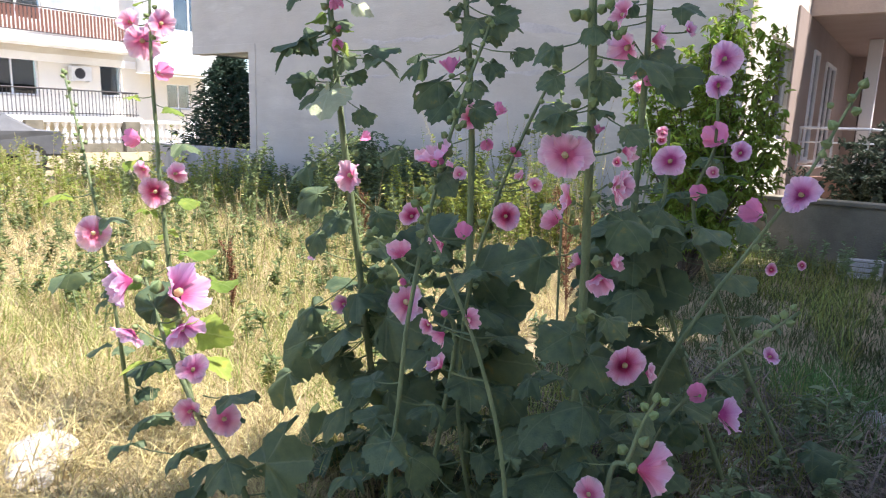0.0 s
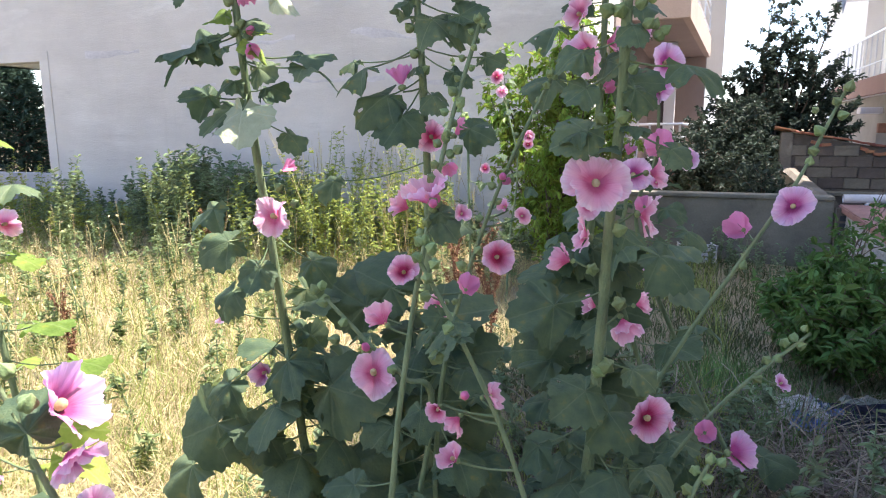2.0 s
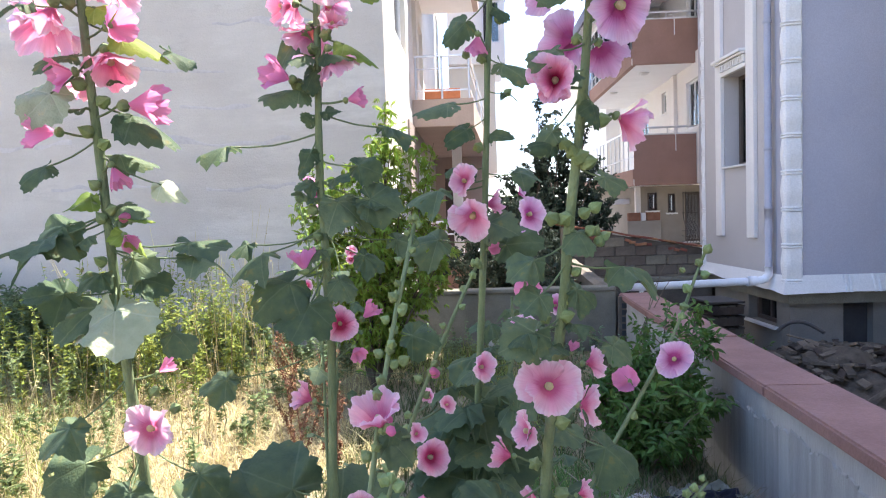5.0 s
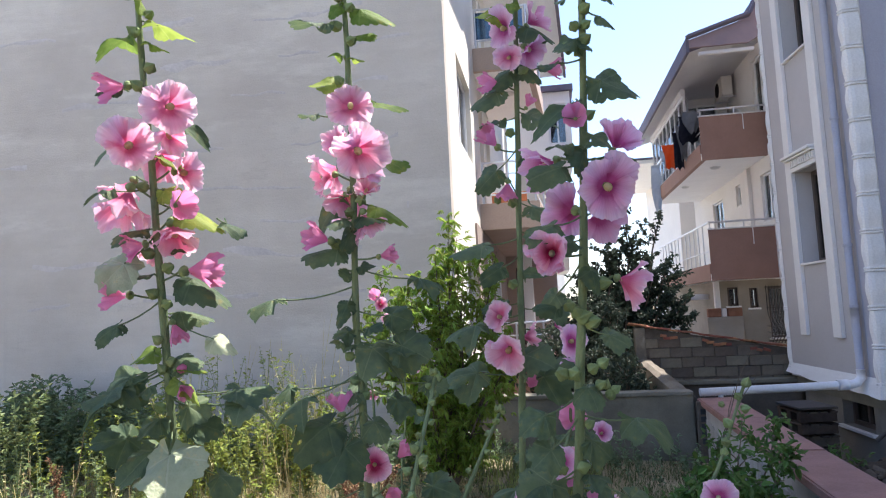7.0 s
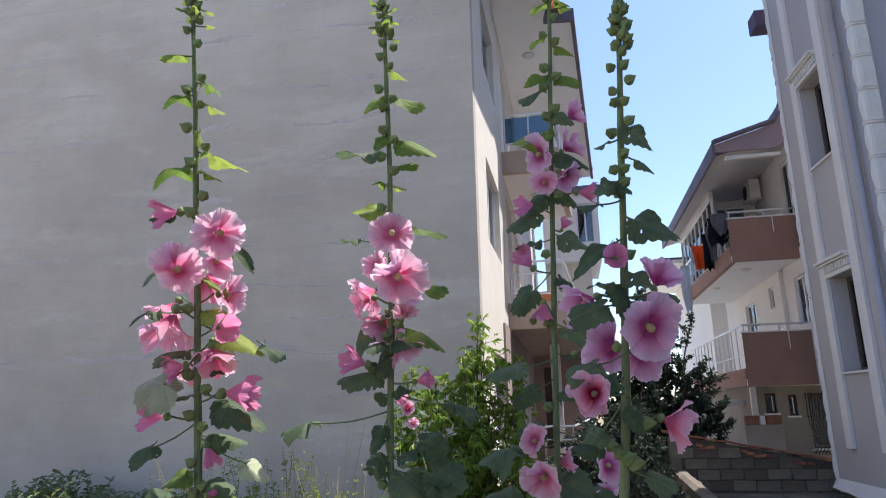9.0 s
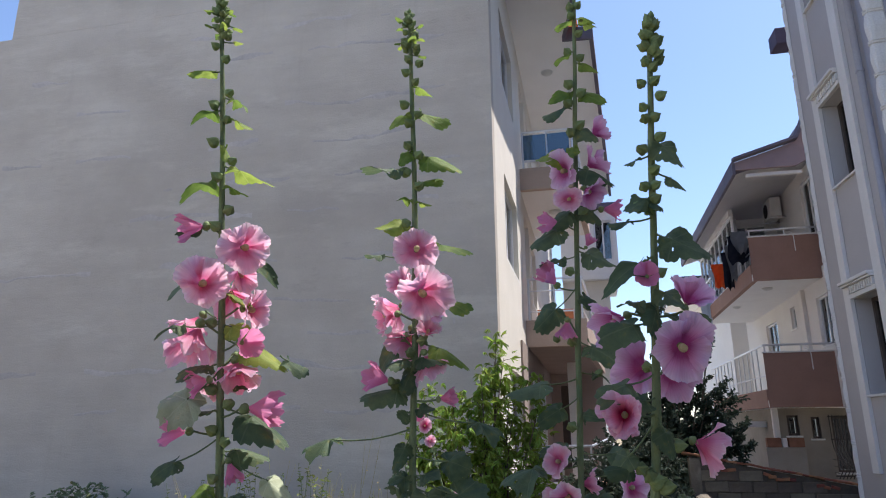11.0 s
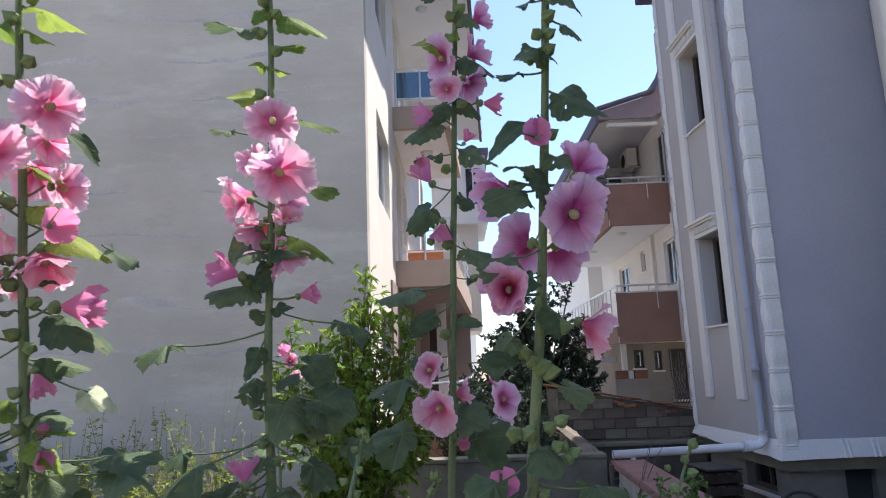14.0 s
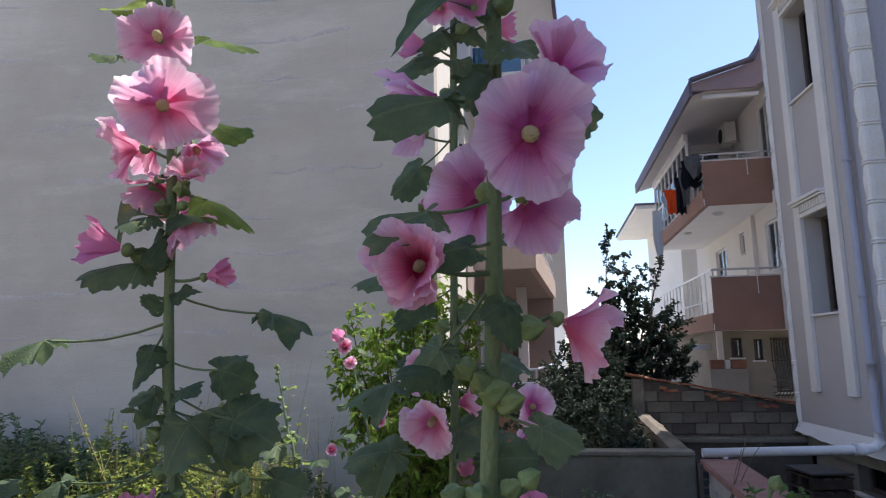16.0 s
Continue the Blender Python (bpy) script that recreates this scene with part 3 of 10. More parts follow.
def build_ground():
    """One sheet: fine and uneven round the plants, flat and coarse out to the horizon; a sunken yard beyond the low wall."""
    nx, ny = int((GX1 - GX0) / GN), int((GY1 - GY0) / GN)
    verts, faces = [], []
    for j in range(ny + 1):
        for i in range(nx + 1):
            x, y = GX0 + (GX1 - GX0) * i / nx, GY0 + (GY1 - GY0) * j / ny
            verts.append((x, y, ground_height(x, y)))
    for j in range(ny):
        for i in range(nx):
            a = j * (nx + 1) + i
            faces.append((a, a + 1, a + nx + 2, a + nx + 1))
    b = len(verts)
    far = 900.0
    verts += [(-far, -far, -0.02), (far, -far, -0.02), (far, GY0 + 0.02, -0.02), (-far, GY0 + 0.02, -0.02)]
    faces.append((b, b + 1, b + 2, b + 3))
    b = len(verts)
    verts += [(-far, GY0, -0.03), (GX0 + 0.02, GY0, -0.03), (GX0 + 0.02, far, -0.03), (-far, far, -0.03)]
    faces.append((b, b + 1, b + 2, b + 3))
    b = len(verts)
    verts += [(GX0, GY1 - 0.02, -0.06), (1.25, GY1 - 0.02, -0.06), (1.25, far, -0.06), (GX0, far, -0.06)]
    faces.append((b, b + 1, b + 2, b + 3))
    b = len(verts)
    verts += [(0.95, GY0, YARD), (far, GY0, YARD), (far, 15.0, YARD), (0.95, 15.0, YARD)]
    faces.append((b, b + 1, b + 2, b + 3))
    b = len(verts)
    verts += [(1.2, 15.0, -0.07), (far, 15.0, -0.07), (far, far, -0.07), (1.2, far, -0.07)]
    faces.append((b, b + 1, b + 2, b + 3))
    b = len(verts)
    verts += [(1.2, 15.0, YARD), (far, 15.0, YARD), (far, 15.0, -0.07), (1.2, 15.0, -0.07)]
    faces.append((b, b + 1, b + 2, b + 3))
    me = bpy.data.meshes.new("ground")
    me.from_pydata(verts, [], faces)
    me.materials.append(M_soil)
    me.polygons.foreach_set("use_smooth", [True] * len(faces))
    tagged(new("ground", me), "dry bare soil of a vacant lot between houses", "ground", kind="structure")


build_ground()


# ---- apartment house with the blank plaster gable ----
WX, WY = -1.57, 8.1


def balcony_flare(y):
    """The balconies' outer edge swings slightly out along the alley."""
    return -0.51 + 0.06 * (y - 12.0)


def plaster_house():
    h = tagged(empty("apartment_house", (0, 0, 0)), "cream apartment house with a blank grey plaster gable and alley balconies", "house")
    bm = wall_with_holes("x", -11.9, WX, -0.1, 8.16, WY, WY + 0.25, [(-11.9, -10.17, -0.1, 2.57)])
    part("gable_wall", bm, M_plaster, h, "rough grey unpainted cement plaster with horizontal joints and stains")
    part("gable_wall_upper", box(-9.55, WX, WY, WY + 0.25, 8.163, 11.6), M_plaster, h)
    # faint uneven ridges along the old pour joints, broken here and there
    for z, x0, x1 in ((2.66, -9.2, -2.0), (4.05, -9.6, -2.2), (5.82, -9.3, -2.6), (7.25, -9.0, -2.2), (3.5, -6.0, -3.5), (6.6, -8.8, -6.9), (3.1, -5.2, -2.1), (4.75, -8.0, -2.3), (5.3, -6.4, -2.0), (6.35, -5.5, -2.2), (7.7, -6.2, -3.0), (2.1, -7.5, -2.0)):
        bm = bmesh.new()
        n = 120
        last = None
        for i in range(n + 1):
            x = x0 + (x1 - x0) * i / n
            if noise.noise(Vector((x * 1.1, z * 3, 2))) < -0.10:
                if len(bm.faces):
                    part("plaster_joint", bm, M_joint, h)
                    bm = bmesh.new()
                last = None
                continue
            dz = 0.12 * noise.noise(Vector((x * 0.7, z, 0))) + 0.05 * noise.noise(Vector((x * 4, z, 3)))
            w = 0.012 + 0.075 * abs(noise.noise(Vector((x * 2.2, z, 7))))
            c = [bm.verts.new((x, WY - d, z + dz + k * w)) for d, k in ((0.0008, 1.0), (0.003, 0.1), (0.0008, -1.0))]
            if last:
                for q in (0, 1):
                    bm.faces.new((last[q + 1], c[q + 1], c[q], last[q]))
            last = c
        if len(bm.faces):
            part("plaster_joint", bm, M_joint, h)
    # corner band
    part("corner_band", box(WX - 0.30, WX + 0.004, WY - 0.006, WY + 0.002, 0.3, 11.5), M_plaster, h)
    part("porch_beam", box(-11.9, -10.17, WY - 0.012, WY, 2.57, 2.72, 0.004), M_plaster, h)
    part("porch_jamb", box(-10.17, -9.98, WY - 0.012, WY, -0.1, 2.72, 0.004), M_plaster, h)
    part("porch_side_wall", box(-10.17, -9.92, WY + 0.25, 22.0, -0.1, 2.8), M_cream, h)
    part("upper_side_wall", box(-11.9, -11.65, WY + 0.25, 22.0, 2.6, 8.16), M_cream, h)
    part("porch_ceiling", box(-11.9, -10.17, WY + 0.25, 22.0, 2.6, 2.8), M_cream, h)
    # alley wall with window openings
    wins = [(9.35, 11.1, 4.25, 5.55), (9.35, 11.1, 7.15, 8.4), (9.35, 11.1, 1.35, 2.65)]
    bm = wall_with_holes("y", WY + 0.25, 24.0, -0.1, 9.3, WX - 0.25, WX, wins + [(12.5, 13.5, 3.75, 5.9), (12.5, 13.5, 6.65, 8.8), (14.0, 15.2, 4.4, 5.7), (14.0, 15.2, 7.3, 8.6)])
    part("alley_wall", bm, M_cream, h, "pale cream painted alley wall")
    for y0, y1, z0, z1 in wins:
        window(h, "y", y0, y1, z0, z1, WX - 0.10, 1, 2)
    for z in (3.75, 6.65):
        window(h, "y", 12.5, 13.5, z, z + 2.15, WX - 0.10, 1, 2, sill=False, name="balcony_door")
        window(h, "y", 14.0, 15.2, z + 0.65, z + 1.95, WX - 0.10, 1, 2)
    part("back_wall", box(-11.9, WX, 23.8, 24.0, -0.1, 9.3), M_cream, h)
    part("core_floor", box(-9.4, WX - 0.26, WY + 0.26, 23.7, 9.3, 9.5), M_concrete, h)
    # balconies
    for z0, z1, kind in ((3.24, 3.71, "bars"), (6.20, 6.63, "glass"), (0.30, 0.78, "bars")):
        y0, y1 = 12.0, 18.8 if kind == "bars" else 15.4
        o0, o1 = balcony_flare(y0), balcony_flare(y1)
        b = empty("balcony")
        b.parent = h
        bm = bmesh.new()
        add_prism(bm, [(WX + 0.003, y0), (o0, y0), (o1, y1), (WX + 0.003, y1)], z0, z0 + 0.16)
        # lower slabs: the shade on their undersides is given by darker taupe
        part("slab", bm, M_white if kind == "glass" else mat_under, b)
        bm = bmesh.new()
        add_prism(bm, [(WX + 0.003, y0 - 0.02), (o0 + 0.02, y0 - 0.02), (o0 + 0.02, y0 + 0.10), (WX + 0.003, y0 + 0.10)], z0 - 0.004, z1)
        add_prism(bm, [(o0 - 0.10, y0 + 0.10), (o0 + 0.02, y0 + 0.10), (o1 + 0.02, y1), (o1 - 0.10, y1)], z0 - 0.004, z1)
        part("parapet", bm, M_brown if z0 < 1 else mat_parapet, b)
        rz = z1 + 0.76
        bm = bmesh.new()
        add_tube(bm, [(WX + 0.05, y0 + 0.04, rz), (o0 - 0.03, y0 + 0.04, rz), (o1 - 0.03, y1, rz)], 0.022, 8)
        part("top_rail", bm, M_metal, b)
        add_low = bmesh.new()
        add_tube(add_low, [(WX + 0.05, y0 + 0.04, z1 + 0.16), (o0 - 0.03, y0 + 0.04, z1 + 0.16), (o1 - 0.03, y1, z1 + 0.16)], 0.016, 8)
        part("low_rail", add_low, M_metal, b)
        if kind == "glass":
            p = part("glass_panel", box(WX + 0.08, o0 - 0.10, y0 + 0.036, y0 + 0.044, z1 + 0.19, rz - 0.06), M_blueglass, b, "blue tinted glass panel")
            p.visible_shadow = False
            bm = bmesh.new()
            add_prism(bm, [(o0 - 0.034, y0 + 0.1), (o0 - 0.026, y0 + 0.1), (o1 - 0.026, y1 - 0.05), (o1 - 0.034, y1 - 0.05)], z1 + 0.19, rz - 0.06)
            p = part("glass_panel", bm, M_blueglass, b, "blue tinted glass panel")
            p.visible_shadow = False
        else:
            part("mid_rail", tube([(WX + 0.05, y0 + 0.04, rz - 0.22), (o0 - 0.03, y0 + 0.04, rz - 0.22), (o1 - 0.03, y1, rz - 0.22)], 0.014, 8), M_metal, b)
        for x in (WX + 0.07, (WX + o0) / 2, o0 - 0.05):
            part("post", tube([(x, y0 + 0.04, z1 - 0.02), (x, y0 + 0.04, rz)], 0.02, 8), M_metal, b)
        for i in range(1, 4):
            y = y0 + i * (y1 - y0 - 0.1) / 3
            part("post", tube([(balcony_flare(y) - 0.03, y, z1 - 0.02), (balcony_flare(y) - 0.03, y, rz)], 0.02, 8), M_metal, b)
    part("flower_box", box(-1.36, -0.72, 12.12, 12.34, 3.74, 3.92, 0.012), M_terracotta, h, "terracotta flower box")
    # farther bay, hanging over the alley past the end of the eave
    part("rear_bay", wall_with_holes("x", -1.2, 0.70, 6.85, 9.1, 22.6, 22.8, [(-0.05, 0.55, 7.3, 8.7)]), M_white, h)
    part("rear_bay_side", box(0.5, 0.70, 22.803, 26.0, 6.85, 9.1), M_white, h)
    part("rear_bay_floor", box(-1.2, 0.70, 22.6, 26.0, 6.65, 6.847), M_white, h)
    part("rear_bay_roof", box(-1.2, 0.82, 22.45, 26.0, 9.103, 9.3), M_roof, h)
    window(h, "x", -0.05, 0.55, 7.3, 8.7, 22.68, -1, 2, sill=False, curtain=False)
    part("rear_bay_lower", box(-1.2, 0.35, 22.9, 26.0, 3.0, 6.647), M_cream, h)
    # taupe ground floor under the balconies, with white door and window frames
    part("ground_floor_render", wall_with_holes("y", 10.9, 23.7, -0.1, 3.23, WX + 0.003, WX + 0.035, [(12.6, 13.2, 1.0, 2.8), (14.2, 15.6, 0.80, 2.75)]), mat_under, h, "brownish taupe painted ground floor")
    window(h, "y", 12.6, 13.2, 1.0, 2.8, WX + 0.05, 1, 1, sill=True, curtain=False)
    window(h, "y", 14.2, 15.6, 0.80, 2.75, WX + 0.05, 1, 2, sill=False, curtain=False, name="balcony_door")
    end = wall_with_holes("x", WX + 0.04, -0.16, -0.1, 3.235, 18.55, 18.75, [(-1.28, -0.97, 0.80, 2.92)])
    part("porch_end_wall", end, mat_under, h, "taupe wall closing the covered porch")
    part("porch_door", box(-1.28, -0.97, 18.63, 18.68, 0.80, 2.92, 0.006), M_framedark, h, "dark brown door")
    part("balcony_pillar", box(-0.98, -0.76, 15.2, 15.42, 0.79, 3.235, 0.01), M_white, h)
    # eave over the alley: soffit, fascia, tiles
    e0, e1 = -0.30, 0.62
    bm = bmesh.new()
    # near end, out of view, widened to throw shade on the alley wall
    add_prism(bm, [(WX - 0.4, WY - 0.05), (-0.30, WY - 0.05), (-0.45, 11.0), (-0.62, 11.9), (-0.10, 12.0), (e1 - 0.12, 21.6), (WX - 0.4, 21.6)], 9.30, 9.42)
    part("soffit", bm, M_white, h)
    bm = bmesh.new()
    add_prism(bm, [(-0.10, 11.96), (-0.02, 11.96), (e1 - 0.04, 21.6), (e1 - 0.12, 21.6)], 9.22, 9.50)
    add_prism(bm, [(-0.62, 11.88), (-0.10, 11.94), (-0.10, 12.0), (-0.62, 11.95)], 9.22, 9.50)
    add_prism(bm, [(-0.30, WY - 0.08), (-0.24, WY - 0.08), (-0.39, 11.0), (-0.56, 11.88), (-0.62, 11.88), (-0.45, 11.0)], 9.22, 9.50)
    part("fascia", bm, M_roof, h, "dark weathered roof edge")
    bm = bmesh.new()
    vs = [bm.verts.new(c) for c in ((-0.62, WY + 0.3, 9.5), (e1 - 0.02, 21.6, 9.5), (-6.5, 21.6, 11.6), (-6.5, WY + 0.3, 11.6))]
    bm.faces.new(vs)
    bmesh.ops.solidify(bm, geom=bm.faces[:], thickness=0.1)
    part("roof_slope", bm, M_tile, h)
    for y in (10.4, 13.2):
        lamp = part("ceiling_lamp", dome(0.13, 0.07), M_lamp, h, "round frosted ceiling lamp")
        lamp.matrix_basis = pose(-1.0, y, 9.295, 180)
    lamp = part("ceiling_lamp", dome(0.13, 0.07), M_lamp, h, "round frosted ceiling lamp")
    lamp.matrix_basis = pose(-1.0, 13.4, 6.19, 180)
    return h


def dome(r, h, rings=4, sides=16):
    bm = bmesh.new()
    prev = None
    for i in range(rings + 1):
        a = math.pi / 2 * i / rings
        if i == rings:
            top = bm.verts.new((0, 0, h))
            for j in range(sides):
                bm.faces.new((prev[j], prev[(j + 1) % sides], top))
            break
        ring = [bm.verts.new((r * math.cos(a) * math.cos(k), r * math.cos(a) * math.sin(k), h * math.sin(a))) for k in [2 * math.pi * j / sides for j in range(sides)]]
        if prev:
            for j in range(sides):
                bm.faces.new((prev[j], prev[(j + 1) % sides], ring[(j + 1) % sides], ring[j]))
        prev = ring
    return bm


mat_parapet = mat("taupe_paint", (0.44, 0.34, 0.28), (0.50, 0.39, 0.32), 1.5, 0.85, 0.1, 80, (0.36, 0.28, 0.24), -0.04)
# ground-floor paint; on balcony slabs it also stands for the shade beneath
mat_under = mat("taupe_floor_and_slab_shade", (0.30, 0.24, 0.21), (0.35, 0.28, 0.245), 1.5, 0.85, 0.1, 80, (0.25, 0.20, 0.18), -0.04)
plaster_house()


M_trim = mat("weathered_white_trim", (0.66, 0.645, 0.635), (0.72, 0.705, 0.695), 2.0, 0.75, 0.12, 60, (0.48, 0.47, 0.45), -0.06)


# ---- grey house with moulded corners ----
HX, HY0, HY1 = 3.07, 8.33, 10.78


def quoin_block(side, front):
    """One vase-shaped moulding of the corner strip, 0.44 m high: bulging flanks between two grooved bands."""
    bm = bmesh.new()
    prof = [(0.0, 0.028), (0.010, 0.044), (0.022, 0.044), (0.032, 0.028), (0.042, 0.044), (0.054, 0.044), (0.066, 0.026)]
    prof += [(0.066 + 0.374 * k / 10, 0.026 + 0.022 * math.sin(math.pi * k / 10) ** 1.3) for k in range(1, 11)]
    prev = None
    for z, d in prof:
        ring = [bm.verts.new(p) for p in ((0.0, side + 0.03, z), (-d, side, z), (-d, 0.03, z), (-d * 0.75, -d * 0.2, z), (-d * 0.2, -d * 0.75, z), (0.03, -d, z), (front, -d, z), (front + 0.03, 0.0, z))]
        if prev:
            for i in range(7):
                bm.faces.new((prev[i], ring[i], ring[i + 1], prev[i + 1]))
        prev = ring
    bmesh.ops.recalc_face_normals(bm, faces=bm.faces[:])
    me = bpy.data.meshes.new("corner_moulding")
    bm.to_mesh(me)
    bm.free()
    me.materials.append(M_trim)
    return me


def grey_house():
    h = tagged(empty("grey_house"), "grey-lilac rendered house with white moulded corners and window trim", "house")
    wins = [(9.26, 10.01, 2.24, 3.52), (9.26, 10.01, 5.14, 6.40), (9.26, 10.01, 8.03, 9.0)]
    bm = wall_with_holes("y", HY0 + 0.25, HY1, 0.62, 9.4, HX, HX + 0.30, wins)
    part("alley_wall", bm, M_grey_side, h, "pale warm grey render")
    part("front_wall", box(HX, 9.0, HY0, HY0 + 0.248, 0.62, 9.4), M_grey, h, "plain grey-lilac render")
    part("rear_wall", box(HX + 0.303, 9.0, HY1 - 0.2, HY1, 0.62, 9.4), M_grey, h)
    part("floor_slab", box(HX + 0.05, 9.0, HY0 + 0.05, HY1 - 0.05, 0.45, 0.615), M_concrete, h)
    # two unseen masses added to shade the ledge, yard and lot
    part("rear_wing", box(4.65, 9.0, HY1 + 0.01, 15.0, -1.1, 9.4), M_grey_side, h)
    part("upper_storey", box(4.4, 9.0, HY0, HY1, 9.6, 16.5), M_grey, h)
    for i, (y0, y1, z0, z1) in enumerate(wins):
        window(h, "y", y0, y1, z0, z1, HX + 0.22, -1, 2, M_framedark, sill=False, inside=M_blind)
        part("window_sill", box(HX - 0.045, HX + 0.19, y0, y1 + 0.05, z0 - 0.032, z0 - 0.002, 0.006), M_trim, h)
        # moulded head with dentils
        head = empty("window_head")
        head.parent = h
        ya, yb = y0 - 0.01, y1 + 0.02
        part("head_board", box(HX - 0.06, HX - 0.003, ya, yb, z1 + 0.0, z1 + 0.06, 0.006), M_trim, head)
        part("head_cornice", box(HX - 0.14, HX - 0.003, ya, yb + 0.12, z1 + 0.20, z1 + 0.245, 0.012), M_trim, head)
        part("head_fillet", box(HX - 0.11, HX - 0.003, ya, yb + 0.10, z1 + 0.17, z1 + 0.198, 0.006), M_trim, head)
        part("head_back", box(HX - 0.03, HX - 0.003, ya, yb, z1 + 0.062, z1 + 0.168), M_trim, head)
        n = 11
        for k in range(n):
            c = ya + 0.04 + (yb - ya - 0.08) * k / (n - 1)
            part("dentil", box(HX - 0.075, HX - 0.032, c - 0.021, c + 0.021, z1 + 0.066, z1 + 0.165, 0.004), M_trim, head)
    for y0, y1 in ((10.02, 10.21), (9.03, 9.245)):
        part("pilaster", box(HX - 0.055, HX - 0.002, y0, y1, 1.24, 9.35, 0.008), M_trim, h)
    me, me_far = quoin_block(0.05, 0.165), quoin_block(0.05, 0.10)
    z = 0.70
    while z < 9.0:
        share("corner_moulding", me, h, pose(HX - 0.002, HY0 - 0.002, z))
        share("corner_moulding", me_far, h, Matrix.Translation((HX - 0.002, HY1 + 0.002, z)) @ Matrix.Diagonal((1, -1, 1, 1)))
        z += 0.44
    # flared white skirt with an uneven lower edge
    bm = bmesh.new()
    path = [(HX, HY1 + 0.03 - i * 0.1) for i in range(25)] + [(HX, HY0)] + [(HX + 0.1 * i, HY0) for i in range(1, 60)]
    prev = None
    for i, (x, y) in enumerate(path):
        ox, oy = (-1.0 if x < HX + 0.01 else 0.0), (-1.0 if y < HY0 + 0.01 else 0.0)
        w = 0.03 * noise.noise(Vector((x * 3.1, y * 3.1, 1)))
        low = 0.60 + 0.06 * max(0.0, min(1.0, (y - HY0) / 2)) + w
        ring = [bm.verts.new(p) for p in ((x + ox * 0.006, y + oy * 0.006, 0.81), (x + ox * 0.035, y + oy * 0.035, 0.74), (x + ox * 0.075, y + oy * 0.075, low), (x - ox * 0.10, y - oy * 0.10, low - 0.03))]
        if prev:
            for k in range(3):
                bm.faces.new((prev[k], prev[k + 1], ring[k + 1], ring[k]))
        prev = ring
    bmesh.ops.recalc_face_normals(bm, faces=bm.faces[:])
    part("skirt", bm, M_trim, h, "white flared skirting with a ragged lower edge")
    for x in (3.74, 3.80, 4.08, 4.14):
        part("skirt_rib", tube([(x, HY0 - 0.012, 0.80), (x, HY0 - 0.045, 0.72), (x, HY0 - 0.078, 0.60)], 0.017, 8), M_trim, h)
    # basement, set back a little
    part("basement_front", wall_with_holes("x", HX + 0.14, 9.0, -1.1, 0.56, HY0 + 0.20, HY0 + 0.40, [(3.86, 4.22, -1.1, 0.50), (4.9, 5.7, -0.3, 0.4)]), M_basement, h)
    part("basement_door", box(3.865, 4.215, HY0 + 0.30, HY0 + 0.345, -1.09, 0.495, 0.01), M_dark, h, "dark metal door")
    window(h, "x", 4.9, 5.7, -0.3, 0.4, HY0 + 0.3, -1, 2, M_framedark, curtain=False, name="basement_window")
    part("basement_side", wall_with_holes("y", HY0 + 0.403, HY1 - 0.05, -1.1, 0.56, HX + 0.14, HX + 0.34, [(8.85, 9.62, 0.10, 0.50)]), M_basement, h)
    window(h, "y", 8.85, 9.62, 0.10, 0.50, HX + 0.28, -1, 2, M_framedark, curtain=False, sill=False, name="basement_window")
    part("basement_sill", box(HX + 0.08, HX + 0.24, 8.80, 9.68, 0.06, 0.098, 0.006), M_trim, h)
    # eave
    part("eave_soffit", box(HX - 0.20, 9.6, HY0 - 0.2, HY1 + 0.2, 9.4, 9.52), M_trim, h)
    part("eave_fascia", box(HX - 0.26, HX - 0.2, HY0 - 0.26, HY1 + 0.26, 9.36, 9.6), M_roof, h)
    part("eave_fascia_front", box(HX - 0.2, 9.6, HY0 - 0.26, HY0 - 0.2, 9.36, 9.6), M_roof, h)
    part("rear_eave", box(HX - 0.10, HX + 0.3, HY1 + 0.25, HY1 + 0.62, 8.12, 8.42, 0.02), M_eave, h, "dark purple end of a small rear eave")
    # downpipe and brackets
    d = empty("downpipe")
    d.parent = h
    part("pipe", tube([(HX - 0.08, 8.60, 9.35), (HX - 0.08, 8.60, 0.86)], 0.042, 12), M_greypipe, d, "grey painted downpipe", smooth=True)
    for z in (1.62, 2.35, 3.9, 6.2, 8.6):
        part("bracket", tube([(HX - 0.08, 8.60, z), (HX - 0.08, 8.60, z + 0.03)], 0.052, 12), M_greypipe, d)
    part("socket", tube([(HX - 0.08, 8.60, 1.30), (HX - 0.08, 8.60, 1.62)], 0.047, 12), M_greypipe, d, smooth=True)
    skew(h)
    return h


SKEW = 0.053


def skew(ob):
    """The alley side runs slightly out of square: it draws in towards the back."""
    for c in ob.children:
        if c.name.startswith("corner_moulding"):
            c.location.x += SKEW * (HY1 - c.location.y)
        elif c.type == "MESH":
            for v in c.data.vertices:
                v.co.x += SKEW * (HY1 - v.co.y)
        skew(c)


M_grey_side = mat("warm_grey_render", (0.43, 0.41, 0.415), (0.475, 0.455, 0.46), 0.8, 0.88, 0.15, 80, (0.36, 0.345, 0.35), -0.05)
M_basement = mat("basement_render", (0.175, 0.163, 0.148), (0.245, 0.228, 0.205), 1.4, 0.9, 0.3, 60, (0.15, 0.14, 0.13), 0.02, spec=0.2)
M_eave = mat("purple_eave_paint", (0.075, 0.06, 0.10), (0.10, 0.08, 0.13), 3, 0.7, 0.1, 60)
grey_house()
